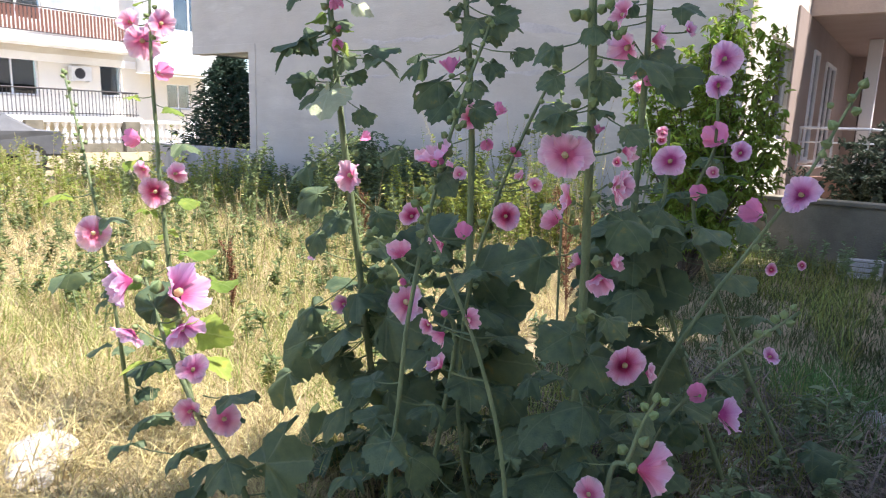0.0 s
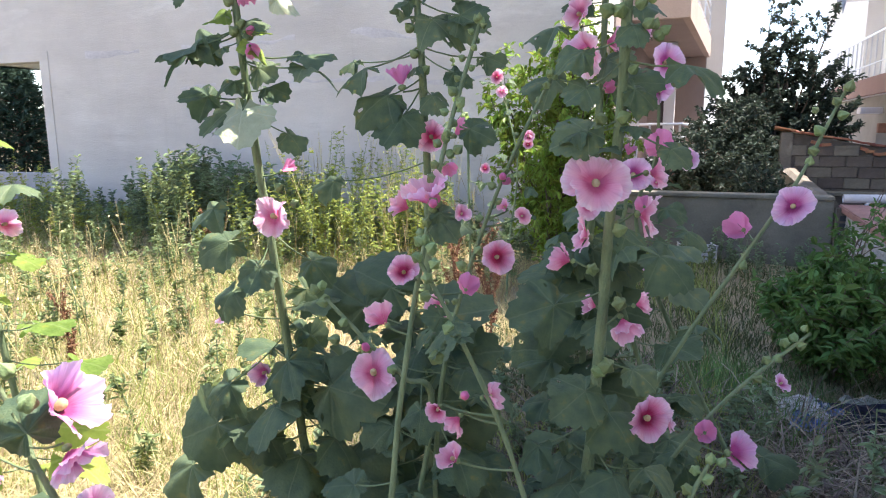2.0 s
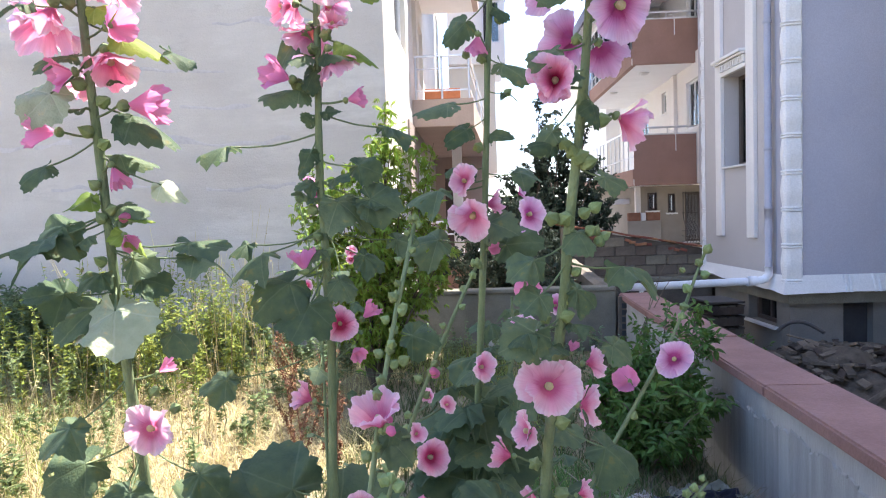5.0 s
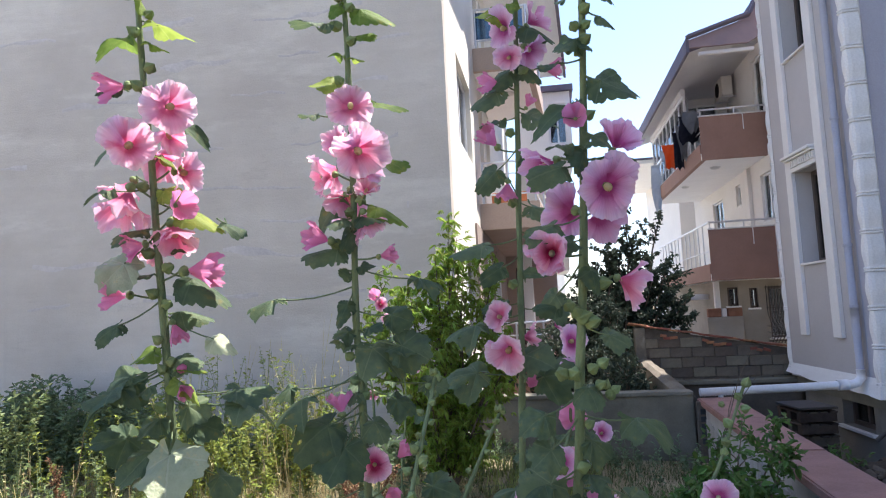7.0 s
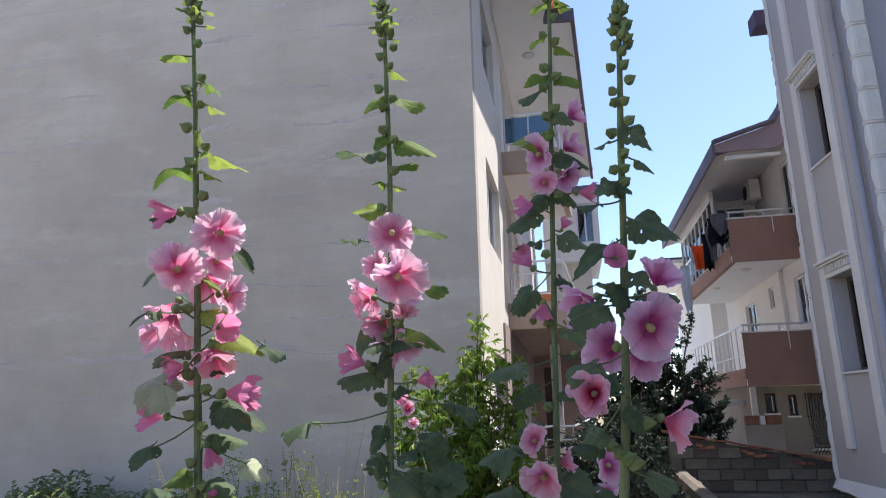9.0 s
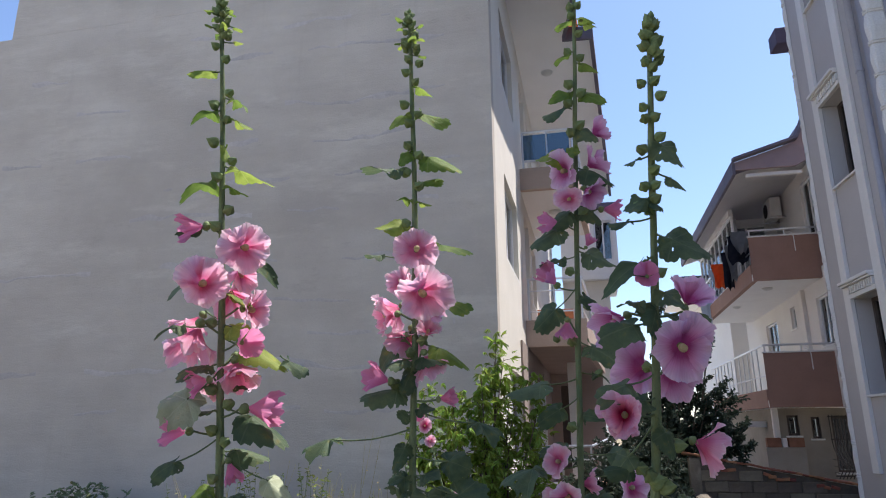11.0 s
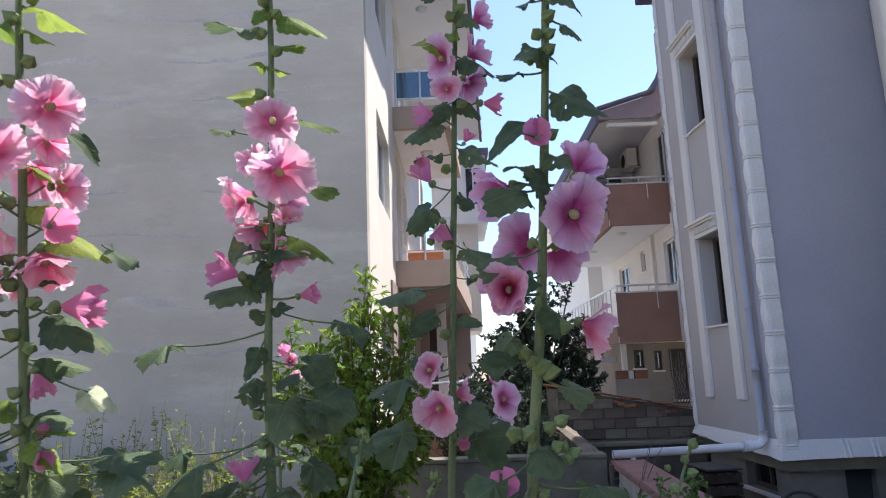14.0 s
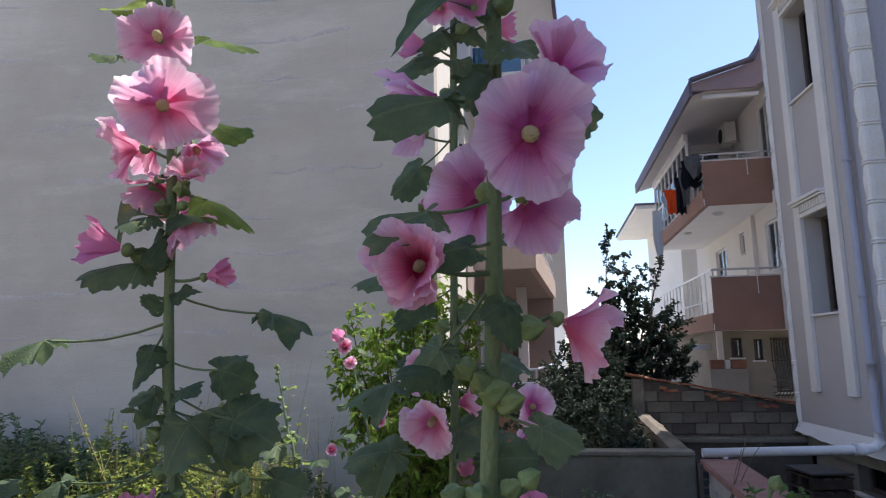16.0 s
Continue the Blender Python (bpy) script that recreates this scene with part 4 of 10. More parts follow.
# the white drain pipe that crosses from the downpipe to the garden wall
PX = HX - 0.08 + SKEW * (HY1 - 8.60)
pipe = tagged(empty("drain_pipe"), "white plastic drain pipe crossing from house to garden wall", "pipe")
part("pipe", tube([(PX, 8.60, 0.90), (PX, 8.60, 0.80), (PX - 0.05, 8.60, 0.745), (PX - 0.13, 8.595, 0.725), (1.28, 8.58, 0.685)], [0.05, 0.05, 0.05, 0.05, 0.05], 12), M_pvc, pipe, smooth=True)
part("socket", tube([(PX - 0.27, 8.593, 0.723), (PX - 0.15, 8.595, 0.726)], 0.064, 12), M_pvc, pipe, smooth=True)
part("tee", tube([(1.52, 8.583, 0.69), (1.52, 8.583, 0.62)], 0.03, 8), M_pvc, pipe)


# ---- low walls ----
def wall_x(y):
    """The garden wall's near face swings out slightly towards the houses."""
    return 1.0 + 0.034 * y


def garden_wall():
    w = tagged(empty("garden_wall"), "low whitewashed garden wall with a red painted coping", "wall", kind="structure")
    bm = bmesh.new()
    add_prism(bm, [(wall_x(-5), -5), (wall_x(-5) + 0.30, -5), (wall_x(8.45) + 0.30, 8.45), (wall_x(8.45), 8.45)], -1.1, 0.545)
    part("wall_body", bm, M_wallpaint, w, "stained whitewashed plaster")
    n = 9
    for i in range(n):
        y0, y1 = -5 + 13.6 * i / n, -5 + 13.6 * (i + 1) / n - 0.006
        bm = bmesh.new()
        add_prism(bm, [(wall_x(y0) - 0.05, y0), (wall_x(y0) + 0.36, y0), (wall_x(y1) + 0.36, y1), (wall_x(y1) - 0.05, y1)], 0.548, 0.622 + 0.004 * (i % 2))
        bmesh.ops.bevel(bm, geom=bm.edges[:], offset=0.012, segments=2, affect="EDGES")
        part("coping", bm, M_coping, w)
    # rough board-marked concrete below the skim coat, its upper edge ragged
    rnd = random.Random(12)
    y = 1.6
    while y < 8.3:
        d = rnd.uniform(0.085, 0.135)
        x, top = wall_x(y + d / 2), 0.385 + 0.03 * math.sin(y * 2.3) + rnd.uniform(-0.015, 0.015)
        bm = bmesh.new()
        e = rnd.uniform(0.004, 0.011)
        k = 5
        low = [bm.verts.new((x - e, y + d * i / k, -0.35)) for i in range(k + 1)]
        up = [bm.verts.new((x - e - rnd.uniform(0, 0.002), y + d * i / k, top + rnd.uniform(-0.018, 0.018))) for i in range(k + 1)]
        rim = [bm.verts.new((x + 0.004, v.co.y, v.co.z + 0.012)) for v in up]
        for i in range(k):
            bm.faces.new((low[i + 1], low[i], up[i], up[i + 1]))
            bm.faces.new((up[i + 1], up[i], rim[i], rim[i + 1]))
        for i in (0, k):
            c = bm.verts.new((x + 0.004, low[i].co.y, -0.35))
            bm.faces.new((low[i], c, rim[i], up[i]))
        bmesh.ops.recalc_face_normals(bm, faces=bm.faces[:])
        part("formed_strip", bm, M_formed, w)
        y += d + rnd.choice((0.0015, 0.003, 0.006))
    # back stretch, lower and worn
    bm = bmesh.new()
    sec = []
    for i in range(25):
        u = i / 24
        y = 8.64 + 2.34 * u
        x0, x1, z = 1.02 - 0.14 * u, 1.25 - 0.14 * u, 0.68 + 0.22 * u
        q = [0.02 * noise.noise(Vector((y * 4, k * 3.3, 2))) for k in range(4)]
        sec.append([bm.verts.new(c) for c in ((x0, y, -1.1), (x0 + q[0], y, z - 0.02), (x0 + 0.07 + q[1], y, z + 0.015 + q[2]), (x1 - 0.05 + q[3], y, z + q[0]), (x1, y, z - 0.06), (x1, y, -1.1))])
    for a, b in zip(sec, sec[1:]):
        for k in range(5):
            bm.faces.new((a[k], b[k], b[k + 1], a[k + 1]))
    bm.faces.new(sec[0][::-1])
    bm.faces.new(sec[-1])
    bmesh.ops.recalc_face_normals(bm, faces=bm.faces[:])
    part("back_wall_body", bm, M_oldwall, w, "worn crumbling plaster wall top")
    # pillar with a perforated block at the corner
    p = part("pillar", box(1.19, 1.40, 8.36, 8.44, -0.1, 0.60, 0.01), M_block, w)
    # holes are dark plates on the face, their inner shade given as colour
    for k in range(5):
        for j in range(2):
            part("vent_hole", box(1.225 + j * 0.085, 1.285 + j * 0.085, 8.352, 8.362, 0.12 + k * 0.085, 0.18 + k * 0.085), M_dark, w)
    return w


def cross_wall():
    w = tagged(empty("cross_wall"), "low grey concrete wall stained dark along its base", "wall", kind="structure")
    part("wall_body", box(-1.50, 1.185, 8.50, 8.70, -0.3, 0.665, 0.01), M_concrete, w)
    part("wall_cap", box(-1.50, 1.185, 8.47, 8.73, 0.668, 0.715, 0.012), M_concrete, w)


cross_wall()


def block_wall():
    """The wall of hollow blocks across the yard, its top raked and capped with broken red tiles."""
    w = tagged(empty("block_wall"), "unplastered grey block wall with a raked cap of broken red tiles", "wall", kind="structure")
    X0, X1, Y = 0.88, 3.35, 11.0
    top = lambda x: 1.44 - 0.185 * (x - X0)  # noqa: E731
    bm = bmesh.new()
    vs = [bm.verts.new(c) for c in ((X0, Y + 0.012, -1.1), (X1, Y + 0.012, -1.1), (X1, Y + 0.012, top(X1) - 0.02), (X0, Y + 0.012, top(X0) - 0.02))]
    vt = [bm.verts.new((v.co.x, Y + 0.17, v.co.z)) for v in vs]
    bm.faces.new(vs)
    bm.faces.new(vt[::-1])
    for i in range(4):
        bm.faces.new((vs[i], vt[i], vt[(i + 1) % 4], vs[(i + 1) % 4]))
    bmesh.ops.recalc_face_normals(bm, faces=bm.faces[:])
    part("mortar_core", bm, M_mortar, w)
    rnd = random.Random(5)
    me_b = bpy.data.meshes.new("block")
    bb = box(-0.158, 0.158, -0.012, 0.05, -0.072, 0.072, 0.008)
    bb.to_mesh(me_b)
    bb.free()
    me_b.materials.append(M_block)
    z, row = 0.525, 0
    while z < 1.40:
        x = X0 + 0.17 - (0.165 if row % 2 else 0.0)
        while x < X1 + 0.1:
            if z + 0.08 < top(x + 0.15) and x - 0.158 > X0 - 0.02:
                share("block", me_b, w, pose(x + rnd.uniform(-0.008, 0.008), Y + rnd.uniform(-0.004, 0.004), z + rnd.uniform(-0.004, 0.004), 0, rnd.uniform(-0.6, 0.6), rnd.uniform(-0.8, 0.8)))
            x += 0.33
        z += 0.155
        row += 1
    part("end_pier", box(X0 - 0.02, X0 + 0.14, Y - 0.03, Y + 0.16, -0.1, 1.40, 0.02), M_oldwall, w)
    part("ledge", box(1.30, HX + 0.10, 10.72, 10.985, 0.52, 0.575, 0.012), M_concrete, w)
    part("ledge_face", box(1.30, HX + 0.10, 10.76, 10.98, -1.1, 0.517), M_mortar, w)
    n = 26
    for i in range(n):
        x = X0 - 0.02 + (X1 - X0) * i / (n - 1)
        bm = bmesh.new()
        add_box(bm, -rnd.uniform(0.06, 0.10), rnd.uniform(0.06, 0.10), -0.06 - rnd.uniform(0, 0.07), 0.12, -0.012, 0.013, 0.004)
        t = part("cap_tile", bm, M_captile, w)
        t.matrix_basis = pose(x, Y + 0.05 + rnd.uniform(-0.02, 0.02), top(x) + 0.006 + rnd.uniform(-0.006, 0.006), rnd.uniform(-8, 4), 10.5 + rnd.uniform(-4, 4), rnd.uniform(-12, 12))
    # broken red tile bedding showing under the cap
    for x, dz in ((1.30, 0.10), (1.36, 0.13), (1.44, 0.11), (1.92, 0.08), (2.0, 0.10), (2.09, 0.12), (2.17, 0.10), (2.26, 0.09), (2.62, 0.10), (2.70, 0.11), (2.80, 0.09)):
        bm = box(-rnd.uniform(0.04, 0.07), rnd.uniform(0.04, 0.07), -0.02, 0.02, -0.022, 0.022, 0.008)
        t = part("tile_fragment", bm, M_captile, w)
        t.matrix_basis = pose(x, Y - 0.004 + rnd.uniform(-0.01, 0.005), top(x) - dz, 0, 8 + rnd.uniform(-14, 14), rnd.uniform(-8, 8))


M_captile = mat("old_red_tile", (0.19, 0.068, 0.042), (0.29, 0.115, 0.07), 8, 0.9, 0.4, 70, (0.16, 0.10, 0.085), 0.03, per_piece=0.3)
M_oldwall = mat("worn_plaster", (0.125, 0.108, 0.085), (0.20, 0.175, 0.14), 3.0, 0.95, 0.6, 50, (0.26, 0.24, 0.20), 0.02, spec=0.2)
block_wall()
garden_wall()


M_cream_grey = mat("weathered_cream_paint", (0.74, 0.715, 0.68), (0.79, 0.765, 0.73), 1.2, 0.88, 0.15, 60, (0.58, 0.555, 0.515), -0.05)


# ---- cream house with brown balconies at the end of the alley ----
def ac_unit(name="ac_unit"):
    a = tagged(empty(name), "outdoor air conditioner unit in grey-white casing", "air conditioner")
    part("casing", box(-0.40, 0.40, -0.15, 0.15, 0.0, 0.56, 0.02), M_acbody, a)
    bm = bmesh.new()
    for r in (0.20, 0.14, 0.08):
        add_tube(bm, [(r * math.cos(k) - 0.08, -0.155, 0.28 + r * math.sin(k)) for k in [2 * math.pi * j / 20 for j in range(21)]], 0.006, 5)
    part("fan_guard", bm, M_iron, a)
    # solid dark disc: the shade inside the fan opening, as colour
    bm = bmesh.new()
    bmesh.ops.create_cone(bm, cap_ends=True, segments=24, radius1=0.21, radius2=0.21, depth=0.01, matrix=pose(-0.08, -0.150, 0.28, 90))
    part("fan_opening", bm, M_dark, a)
    for x in (-0.3, 0.3):
        part("bracket", box(x - 0.02, x + 0.02, -0.15, 0.30, -0.04, -0.002), M_metal, a)
    return a


def cloth(name, w, h, material, label, at, seed, turn=0):
    bm = bmesh.new()
    rnd = random.Random(seed)
    nx, nz = 10, 10
    g = []
    for k in range(nz + 1):
        row = []
        for i in range(nx + 1):
            u, v = i / nx - 0.5, k / nz
            row.append(bm.verts.new((0.05 * math.sin(u * 9 + seed) * v + 0.02 * rnd.uniform(-1, 1) * v, u * w * (1 - 0.38 * v * v + 0.16 * math.sin(5 * v + seed)), -v * h * (1 - 0.12 * abs(math.sin(u * 5 + seed))))))
        g.append(row)
    for k in range(nz):
        for i in range(nx):
            bm.faces.new((g[k][i], g[k][i + 1], g[k + 1][i + 1], g[k + 1][i]))
    bmesh.ops.solidify(bm, geom=bm.faces[:], thickness=0.012)
    ob = tagged(mesh_ob(name, bm, material, smooth=True), label, "laundry", group="laundry on the balcony rail")
    ob.matrix_basis = pose(*at, 0, 0, turn)
    return ob


def cream_house():
    h = tagged(empty("balcony_house"), "cream apartment house with brown balconies and tiled roof", "house")
    FX, SX = 3.62, 3.62
    holes = [(17.28, 18.22, 3.72, 4.93), (22.0, 23.3, 2.5, 4.93), (20.05, 20.5, 4.45, 5.05), (17.25, 18.15, 5.6, 7.93)]
    side = wall_with_holes("y", 16.9, 26.0, 2.26, 8.5, 5.2, 5.4, holes)
    part("alley_wall", side, M_cream_grey, h)
    window(h, "y", 17.28, 18.22, 3.72, 4.93, 5.28, -1, 2)
    window(h, "y", 22.0, 23.3, 2.5, 4.93, 5.28, -1, 2, sill=False, name="balcony_door")
    window(h, "y", 20.05, 20.5, 4.45, 5.05, 5.28, -1, 1)
    window(h, "y", 17.25, 18.15, 5.6, 7.93, 5.28, -1, 2, sill=False, name="balcony_door")
    part("wall_pier", box(5.10, 5.197, 19.0, 19.25, 2.45, 5.3), M_cream_grey, h)
    fr = wall_with_holes("x", 3.9, 9.5, -0.1, 2.25, 18.3, 18.5, [(4.16, 4.42, 1.60, 2.08), (4.70, 4.90, 1.53, 2.04), (5.15, 5.95, 0.75, 2.05)])
    part("front_wall", fr, M_beige, h, "stained beige ground floor, darkened for the shade under the balcony")
    part("upper_front_wall", box(5.41, 9.5, 16.9, 17.1, 2.26, 8.4), M_cream_grey, h)
    part("ground_side_wall", box(3.9, 4.1, 18.503, 26.0, -0.1, 2.25), M_beige, h)
    part("side_cornice", box(3.42, 3.9, 19.2, 19.6, 1.80, 1.95, 0.01), M_trim, h)
    part("side_pillar", box(3.80, 3.93, 18.1, 18.25, 1.4, 2.25, 0.01), M_cream_grey, h)
    window(h, "x", 4.16, 4.42, 1.60, 2.08, 18.38, -1, 1, M_framedark, curtain=False)
    window(h, "x", 4.70, 4.90, 1.53, 2.04, 18.38, -1, 1, M_framedark, curtain=False)
    window(h, "x", 5.15, 5.95, 0.75, 2.05, 18.38, -1, 2, M_framedark, curtain=False)
    lb = empty("small_balcony")
    lb.parent = h
    part("parapet", box(3.52, 4.38, 17.85, 17.97, 0.45, 1.34, 0.01), M_beige, lb)
    part("planter", box(3.54, 3.86, 17.83, 18.0, 1.343, 1.56, 0.02), M_planter, lb, "weathered brown-red planter box")
    part("planter", box(4.02, 4.37, 17.83, 18.0, 1.343, 1.56, 0.02), M_planter, lb, "weathered brown-red planter box")
    part("white_planter", box(3.88, 4.0, 17.85, 17.98, 1.343, 1.55, 0.015), M_trim, lb)
    part("slab", box(3.52, 4.38, 17.973, 18.296, 0.35, 0.5), M_cream_grey, lb)
    # bowed iron grille
    g = empty("window_grille")
    g.parent = h
    for i in range(11):
        x = 5.08 + i * 0.075
        pts = []
        for k in range(15):
            z = 0.62 + 1.46 * k / 14
            bulge = 0.05 + 0.52 * math.exp(-((z - 0.92) / 0.26) ** 2)
            pts.append((x, 18.27 - bulge, z))
        part("bar", tube(pts, 0.011, 6), M_iron, g)
    for z in (0.66, 1.5, 2.03):
        part("cross_bar", box(5.05, 5.86, 18.20, 18.22, z, z + 0.025), M_iron, g)
    for x, sgn in ((5.06, -1), (5.84, 1)):
        for z in (0.75, 0.9, 1.05):
            part("side_bar", tube([(x, 18.27, z), (x, 18.27 - 0.05 - 0.52 * math.exp(-((z - 0.92) / 0.26) ** 2), z)], 0.009, 6), M_iron, g)
    # balconies
    for z0, z1 in ((2.26, 3.53), (5.33, 6.43)):
        b = empty("balcony")
        b.parent = h
        plan = [(FX + 0.01, 17.5), (7.0, 17.5), (7.0, 18.296), (5.197, 18.296), (5.197, 25.0), (SX + 0.01, 25.0)]
        part("slab", add_prism(bmesh.new(), plan, z0, z0 + 0.16), M_white, b)
        bm = bmesh.new()
        add_prism(bm, [(FX, 17.48), (7.0, 17.48), (7.0, 17.60), (FX + 0.04, 17.60)], z0 - 0.004, z1)
        part("front_parapet", bm, M_brown, b, "brown painted parapet")
        bm = bmesh.new()
        add_prism(bm, [(SX, 17.603), (SX + 0.12, 17.603), (SX + 0.12, 25.0), (SX, 25.0)], z0 - 0.004, z0 + 0.42)
        part("side_parapet", bm, M_brown, b)
        # pale linings added inside the parapets to bounce light onto the ceiling
        part("front_lining", box(FX + 0.10, 5.19, 17.604, 17.612, z0 + 0.17, z1 - 0.01), M_trim, b)
        part("side_lining", box(SX + 0.124, SX + 0.132, 17.7, 25.0, z0 + 0.17, z0 + 0.41), M_trim, b)
        part("coping", add_prism(bmesh.new(), [(FX - 0.03, 17.46), (7.0, 17.46), (7.0, 17.62), (FX + 0.04, 17.62)], z1 + 0.002, z1 + 0.035), M_trim, b)
        part("top_rail", tube([(7.0, 17.56, z1 + 0.20), (FX + 0.05, 17.56, z1 + 0.20), (SX + 0.05, 25.0, z1 + 0.20)], 0.028, 8), M_metal, b)
        for x, y in ((FX + 0.06, 17.56), (4.5, 17.56), (5.3, 17.56)):
            part("rail_post", tube([(x, y, z1), (x, y, z1 + 0.2)], 0.02, 8), M_metal, b)
        part("low_rail", tube([(SX + 0.05, 17.62, z0 + 0.75), (SX + 0.05, 25.0, z0 + 0.75)], 0.016, 8), M_metal, b)
        for k in range(12):
            y = 18.3 + k * 0.55
            part("rail_post", tube([(SX + 0.05, y, z0 + 0.42), (SX + 0.05, y, z1 + 0.2)], 0.018, 6), M_metal, b)
        lamp = part("ceiling_lamp", dome(0.14, 0.07), M_lamp, b, "round frosted ceiling lamp")
        lamp.matrix_basis = pose(4.2, 18.6, z0 - 0.004, 180)
        lamp = part("ceiling_lamp", dome(0.12, 0.06), M_lamp, b, "round frosted ceiling lamp")
        lamp.matrix_basis = pose(4.0, 21.5, z0 - 0.004, 180)
        hook = [(4.55, 17.45, z1 + 0.10), (4.62, 17.40, z1 + 0.06), (4.66, 17.40, z1 - 0.05), (4.66, 17.40, z1 - 0.42)]
        part("drain_hose", tube(hook, 0.012, 6), M_trim, b)
    # glazed-in end of the upper balcony
    e = empty("glazed_balcony")
    e.parent = h
    window(e, "x", 3.78, 4.9, 5.9, 7.6, 20.6, -1, 2, sill=False, name="glazing")
    window(e, "y", 19.4, 25.0, 5.78, 7.6, 3.70, -1, 8, sill=False, name="glazing")
    part("end_wall", box(4.9, 5.19, 20.58, 20.70, 5.5, 8.4), M_cream_grey, e)
    part("head_beam", box(3.78, 4.9, 20.55, 20.70, 7.6, 7.8), M_trim, e)
    part("side_head_beam", box(3.64, 3.76, 19.4, 25.0, 7.6, 7.8), M_trim, e)
    # roof
    bm = bmesh.new()
    vs = [bm.verts.new(c) for c in ((3.02, 16.29, 7.86), (5.6, 16.29, 8.56), (5.6, 26.0, 8.56), (3.02, 26.0, 7.86))]
    bm.faces.new(vs)
    bmesh.ops.solidify(bm, geom=bm.faces[:], thickness=-0.05)
    part("soffit", bm, M_white, h)
    part("soffit_beam", box(3.25, 4.5, 16.30, 16.42, 7.78, 7.86, 0.01), M_trim, h)
    lamp = part("ceiling_lamp", dome(0.14, 0.07), M_lamp, h, "round frosted ceiling lamp")
    lamp.matrix_basis = pose(4.1, 17.9, 8.13, 180)
    bm = bmesh.new()
    prof = [(3.0, 7.94), (4.35, 7.94), (5.7, 8.64), (9.6, 8.64), (9.6, 11.2), (5.6, 9.95), (4.80, 9.35), (4.42, 8.55), (3.0, 8.13)]
    a = [bm.verts.new((x, 16.2, z)) for x, z in prof]
    b = [bm.verts.new((x, 16.285, z)) for x, z in prof]
    bm.faces.new(a)
    bm.faces.new(b[::-1])
    for i in range(len(a)):
        bm.faces.new((a[i], b[i], b[(i + 1) % len(a)], a[(i + 1) % len(a)]))
    bmesh.ops.recalc_face_normals(bm, faces=bm.faces[:])
    part("gable_board", bm, mat_gable, h, "brownish painted gable board")
    bm = bmesh.new()
    vs = [bm.verts.new(c) for c in ((2.98, 16.29, 8.12), (4.42, 16.29, 8.54), (4.42, 26.0, 8.54), (2.98, 26.0, 8.12))]
    bm.faces.new(vs)
    vs = [bm.verts.new(c) for c in ((4.42, 16.29, 8.54), (4.80, 16.29, 9.34), (4.80, 26.0, 9.34), (4.42, 26.0, 8.54))]
    bm.faces.new(vs)
    vs = [bm.verts.new(c) for c in ((4.80, 16.29, 9.34), (9.6, 16.29, 11.1), (9.6, 26.0, 11.1), (4.80, 26.0, 9.34))]
    bm.faces.new(vs)
    bmesh.ops.solidify(bm, geom=bm.faces[:], thickness=0.04)
    part("roof_slope", bm, M_roof, h)
    part("side_fascia", box(2.93, 3.0, 16.18, 26.0, 7.82, 8.16), M_roof, h)
    edge = [(2.97, 8.15), (4.44, 8.585), (4.83, 9.39), (5.63, 9.99), (9.6, 11.26)]
    for (xa, za), (xb, zb) in zip(edge, edge[1:]):
        bm = bmesh.new()
        L = math.hypot(xb - xa, zb - za)
        add_box(bm, 0, L, 16.05, 16.28, 0.0, 0.07, 0.01)
        t = part("verge", bm, M_roof, h)
        t.matrix_basis = Matrix.Translation((xa, 0, za)) @ Matrix.Rotation(-math.atan2(zb - za, xb - xa), 4, "Y")
        n = max(1, int(L / 0.3))
        for i in range(n):
            bm = bmesh.new()
            add_tube(bm, [(0.3 * i, 16.2, 0.055), (0.3 * i + 0.33, 16.2, 0.068)], [0.042, 0.05], 8)
            t = part("verge_tile", bm, M_roof, h)
            t.matrix_basis = Matrix.Translation((xa, 0, za)) @ Matrix.Rotation(-math.atan2(zb - za, xb - xa), 4, "Y")
    for c in h.children:
        if c.name.split(".")[0] in ("soffit", "soffit_beam", "gable_board", "roof_slope", "side_fascia", "verge", "verge_tile"):
            c.matrix_basis = Matrix.Translation((0.24, 0, -0.14)) @ c.matrix_basis
    # the next house along, only its eave shows
    part("rear_wing", box(4.7, 9.5, 26.2, 34.0, -0.1, 7.2), M_cream_grey, h)
    part("rear_wing_eave", box(3.25, 9.5, 26.6, 34.0, 7.2, 7.34), M_white, h)
    part("rear_wing_roof", box(3.2, 9.5, 26.55, 34.0, 7.343, 7.42), M_roof, h)


# beige darkened so its colour holds the shade under the balconies
M_beige = mat("stained_shade_beige", (0.26, 0.232, 0.195), (0.335, 0.30, 0.255), 1.5, 0.9, 0.2, 60, (0.28, 0.25, 0.215), 0.02)
M_planter = mat("weathered_planter", (0.20, 0.09, 0.055), (0.27, 0.13, 0.08), 8, 0.9, 0.2, 80)
M_greycloth = mat("grey_cloth", (0.20, 0.21, 0.23), (0.26, 0.27, 0.29), 8, 0.95, 0.2, 90)
M_bounce_slab = mat("pale_bounce_slab", (0.46, 0.45, 0.43), (0.54, 0.53, 0.51), 1.5, 0.95, 0.3, 50, (0.38, 0.37, 0.35), 0.0)
mat_gable = mat("gable_paint", (0.27, 0.21, 0.23), (0.34, 0.25, 0.25), 1.5, 0.85, 0.1, 80)
cream_house()
ac = ac_unit()
ac.matrix_basis = pose(4.95, 19.95, 7.56, 0, 0, -90)
cloth("sheet", 0.34, 1.75, M_lightcloth, "pale blue sheet hanging on the balcony rail", (3.50, 23.6, 6.50), 5, 88)
cloth("shirt", 0.40, 0.80, M_orange, "orange shirt hanging on the balcony rail", (3.50, 20.9, 6.56), 2, 88)
